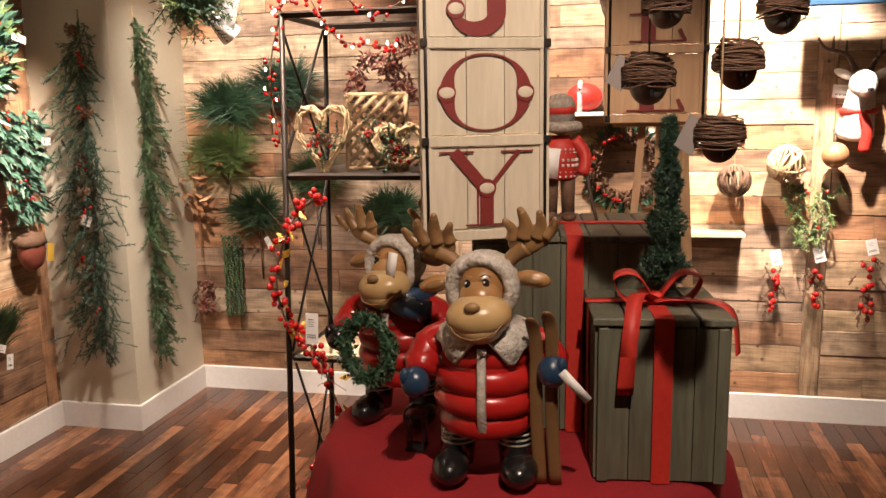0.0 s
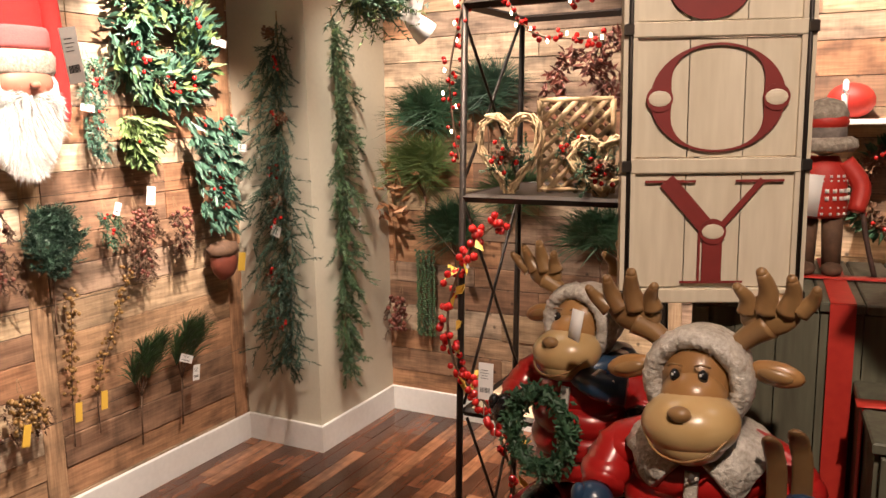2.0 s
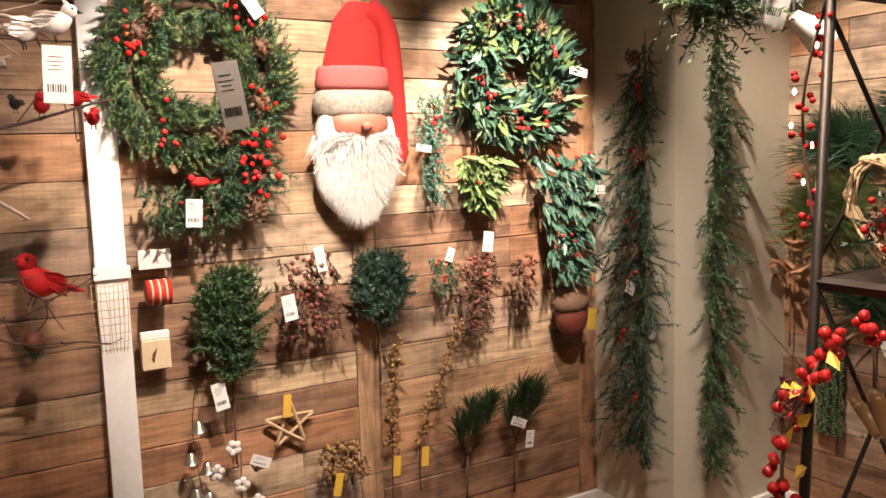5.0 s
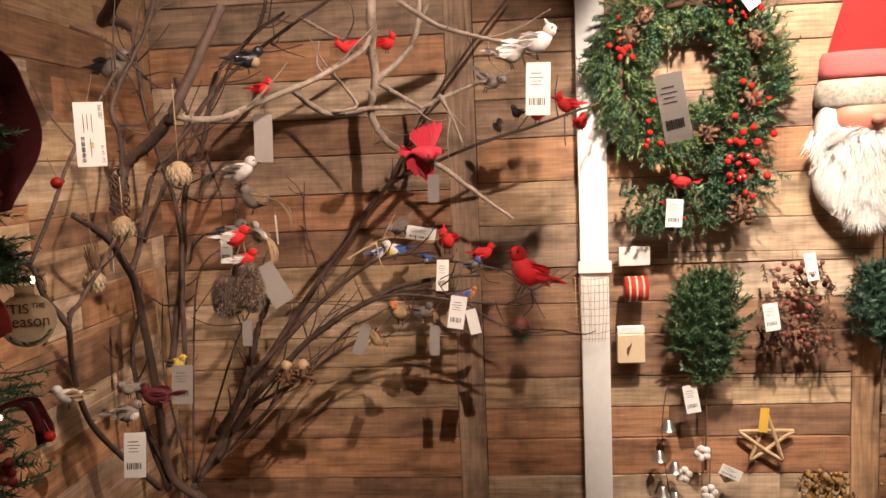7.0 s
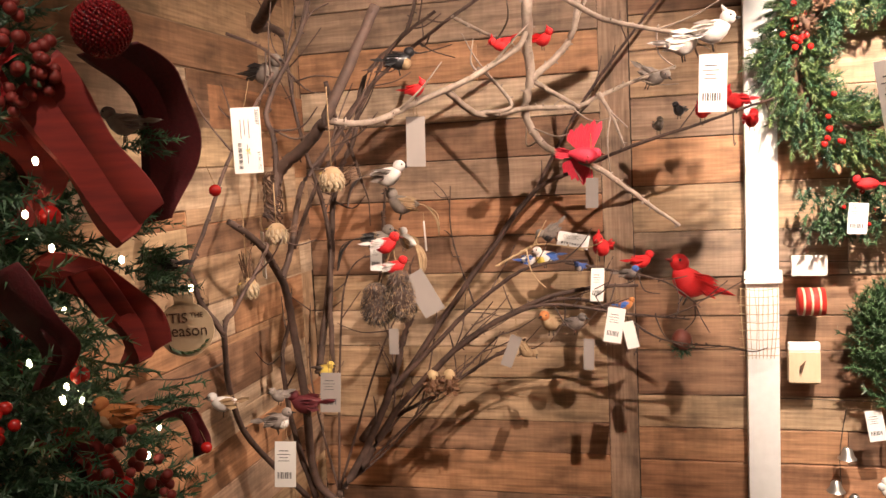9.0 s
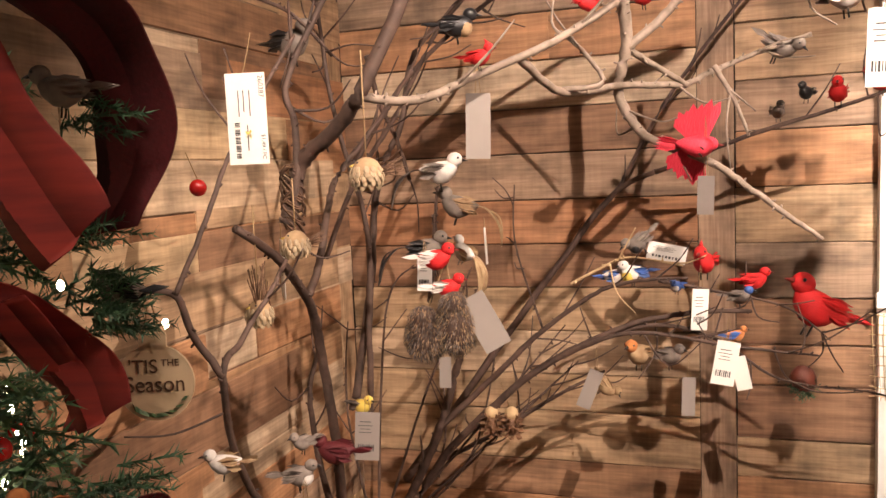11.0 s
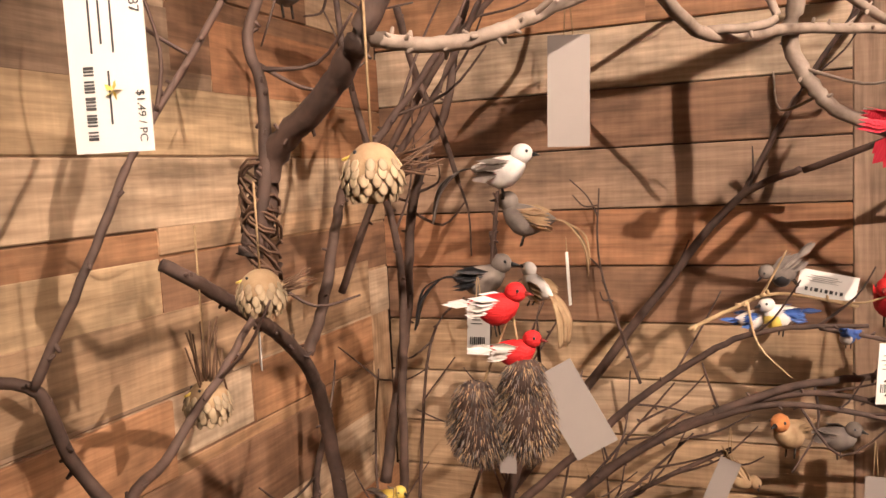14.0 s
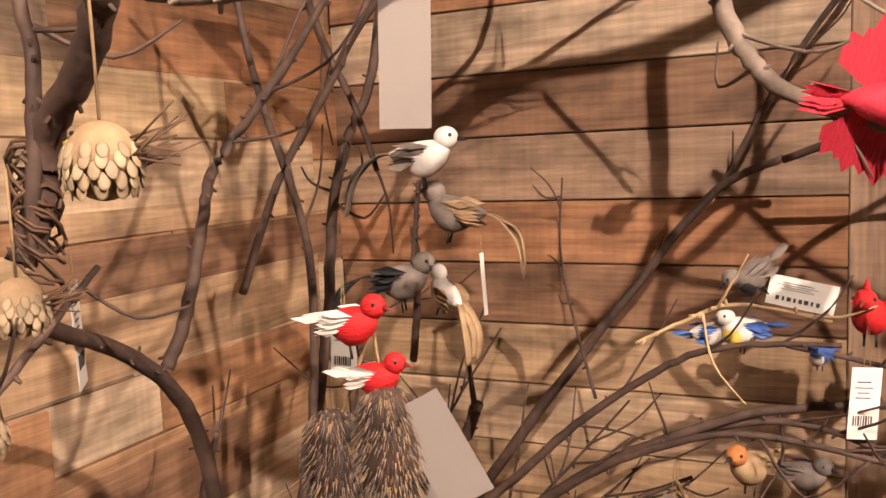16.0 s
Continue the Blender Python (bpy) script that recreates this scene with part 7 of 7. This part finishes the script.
swirl([(-0.43, -1.58, 1.3), (-0.4, -1.54, 1.29), (-0.36, -1.53, 1.24), (-0.35, -1.53, 1.17)], 0.07, PLAID, "ribbon", (1, 0.2, 0.6))
for fq, fr in (((-0.45, -1.56, 1.475), 0.085), ((-0.4, -1.6, 1.84), 0.07), ((-0.3, -1.5, 1.16), 0.06)):
    flower = thing("poinsettia", fq, "dark red cloth poinsettia set in the christmas tree", "artificial flower", "poinsettias in the tree")
    for k in range(11):
        a, lay = k * 2.4, k % 2
        d = Vector((math.cos(a), -0.45 - 0.3 * lay, math.sin(a)))
        g = Geo().use(CLOTH if k % 3 else FELT)
        g.leaf((0, -0.004 * lay, 0), d, fr * (1.0 - 0.25 * lay), fr * 0.5, 0.18)
        g.make("petal", flower)
    for k in range(3):
        g = Geo().use(GREEN)
        g.leaf((0, 0.006, 0), (math.cos(2.1 * k - 0.5), -0.25, math.sin(2.1 * k - 0.5)), fr * 1.35, fr * 0.5, 0.15)
        g.make("green_leaf", flower)
    berries(flower, [Vector((0, -0.02, 0)) + rnd(0.008) for _ in range(5)], 0.004, GOLD, "bud")
ob = thing("beaded_ball", (-0.235, -1.6, 1.866), "dark red beaded ball on the tree", "ball ornament", "ornaments on the tree")
g = Geo().use(GLITTER)
for i in range(520):
    z = 1 - 2 * (i + 0.5) / 520
    a = i * 2.39996
    r = math.sqrt(1 - z * z)
    g.ball((0.036 * r * math.cos(a), 0.036 * r * math.sin(a), 0.036 * z), 0.0028, 5, 4)
g.ball((0, 0, 0), 0.036, 14, 9)
g.make("beaded_surface", ob)
for q, r_ in (((-0.246, -1.42, 1.244), 0.009), ((-0.206, -1.4, 1.648), 0.0095), ((-0.375, -1.56, 1.626), 0.015), ((-0.36, -1.55, 1.394), 0.014), ((-0.33, -1.52, 1.215), 0.018)):
    ob = thing("red_ball", q, "small glossy red ball on the tree", "ball ornament", "ornaments on the tree")
    g = Geo().use(RED)
    g.ball((0, 0, 0), r_, 14, 9)
    g.make("ball", ob)
    g = Geo().use(STRING)
    g.tube([(0, 0, r_), (-0.01, -0.004, r_ + 0.03)], 0.0006, seg=4)
    g.make("hook", ob)
bird((-0.28, -1.58, 1.347), 0.085, ORANGEF, "fluffy orange robin in the christmas tree", turn=20, breast=TANF)
bird((-0.44, -1.6, 1.345), 0.08, GREYF, "grey and white bird in the christmas tree", turn=160, breast=WHITEF)
bird((-0.279, -1.45, 1.539), 0.075, GREYF, "black and grey bird in the christmas tree", turn=20, tail=BLACKF)
bird((-0.285, -1.5, 1.751), 0.08, GREYF, "small brown bird in the christmas tree", turn=20)
bird((-0.368, -1.15, 1.231), 0.075, WHITEF, "cream bird beside the christmas tree", turn=30, tail=TANF)
plaque = thing("round_plaque", (-0.258, -1.43, 1.436), "round pale wooden plaque with brown lettering", "plaque", "", (0, 0, 18))
g = Geo().use(PLAQUE)
g.tube([(0, 0.002, 0), (0, -0.002, 0)], 0.043, seg=40)
g.box((0, 0, 0.046), (0.03, 0.004, 0.02), None, 0.001)
disc = g.make("disc", plaque, "", False)
LETB = mat("brown_ink", (0.1, 0.05, 0.025), None, 0.7)
text_part("'TIS", 0.022, (-0.012, -0.0026, 0.018), (90, 0, 0), LETB, disc, "lettering", 0.0002)
text_part("THE", 0.011, (0.018, -0.0026, 0.022), (90, 0, 0), LETB, disc, "lettering", 0.0002)
text_part("Season", 0.026, (0, -0.0026, -0.002), (90, 0, 0), LETB, disc, "lettering", 0.0002, 0.92)
g = Geo().use(PINEG)
for k in range(14):
    a = radians(-90 + (k - 6.5) * 8)
    g.leaf((0.034 * math.cos(a), -0.003, 0.034 * math.sin(a)), (math.cos(a + 1.2), -0.02, math.sin(a + 1.2)), 0.011, 0.005, 0)
g.make("leaf_print", disc, "painted holly leaves")
g = Geo().use(STRING)
g.tube(bez([(-0.01, 0, 0.05), (0, 0, 0.09), (0.01, 0, 0.05)], 4), 0.001, seg=4)
g.make("cord", plaque)

# ---- boards and strips, last ----
rng = random.Random(5)
UNIT = {}


def board(name, parent, length, height, depth, material, at, rot):
    """A board whose length lies along its own x; alike boards share one mesh."""
    key = (round(length, 2), round(height, 3), depth, material.name)
    if key not in UNIT:
        g = Geo().use(material)
        g.box((0, 0, 0), (key[0], depth, key[1]), None, 0.002)
        me_ob = g.make(name, parent, "", False)
        UNIT[key] = me_ob.data
        ob = me_ob
    else:
        ob = new(name, UNIT[key])
        ob.parent = parent
    ob.matrix_parent_inverse = parent.matrix_world.inverted()
    ob.matrix_basis = pose(*at, *rot)
    return ob


def clad(parent, start, end, place, rot, uprights=()):
    """Rows of boards of several widths between uprights."""
    edges = [start] + [e for u in uprights for e in (u - 0.046, u + 0.046)] + [end]
    for u in uprights:
        board("upright_board", parent, H, 0.088, 0.02, BARN, place(u, H / 2), (0, 90, rot))
    for a, b in zip(edges[::2], edges[1::2]):
        z = 0.0
        while z < H:
            h = rng.choice((0.105, 0.12, 0.125, 0.14))
            h = min(h, H - z) if H - z > 0.04 else H - z
            u = a
            while u < b - 0.01:
                ln_ = min(b - u, rng.choice((0.6, 0.8, 0.95, 1.2, 1.5)))
                if b - u - ln_ < 0.2:
                    ln_ = b - u
                p = place(u + ln_ / 2, z + h / 2, rng.uniform(-0.0035, 0.0035))
                board("plank", parent, ln_ - 0.003, h - 0.0025, 0.022, BARN, p, (0, 0, rot))
                u += ln_
            z += h


bpy.context.view_layer.update()
clad(wall_north, WX, PX + 0.02, lambda u, z, d=0.0: (u, 0.011 + d, z), 0, (0.355, 1.62, 2.66))
clad(wall_east, -YB * -1, PY + 0.02, lambda u, z, d=0.0: (CX + 0.011 + d, u, z), 90, (-3.75, -1.95))
clad(wall_west, -2.3, 0.0, lambda u, z, d=0.0: (WX - 0.011 + d, u, z), 90, (-0.05, -1.6))

# parquet: strips along x, the nearest as pieces, the rest joined
W_, L_ = 0.07, 0.5
rest = Geo().use(PARQUET_FIELD)
near = 0
y = YB
row = 0
while y < 0:
    x = XB
    first = True
    while x < CX - 0.01:
        ln_ = rng.uniform(0.1, 0.5) if first else rng.choice((0.35, 0.45, 0.5, 0.6))
        first = False
        ln_ = min(ln_, CX - x)
        c = (x + ln_ / 2, y + W_ / 2, -0.006 + rng.uniform(-0.0004, 0.0004))
        if x > 0.9 and x < CX and (y > -2.1 or (y < -3.1 and y > -4.6 and x > 2.2)) and near < 300 and not (c[0] > PX and y > PY):
            board("parquet_strip", floor, ln_ - 0.002, 0.012, W_ - 0.0015, PARQUET, c, (0, 0, 0))
            near += 1
        else:
            rest.box(c, (ln_ - 0.002, W_ - 0.0015, 0.012), None, 0.0)
        x += ln_
    y += W_
joined = rest.make("parquet_field", None, "", False)
tagged(joined, kind="stuff")
joined.parent = floor
joined.matrix_parent_inverse = floor.matrix_world.inverted()
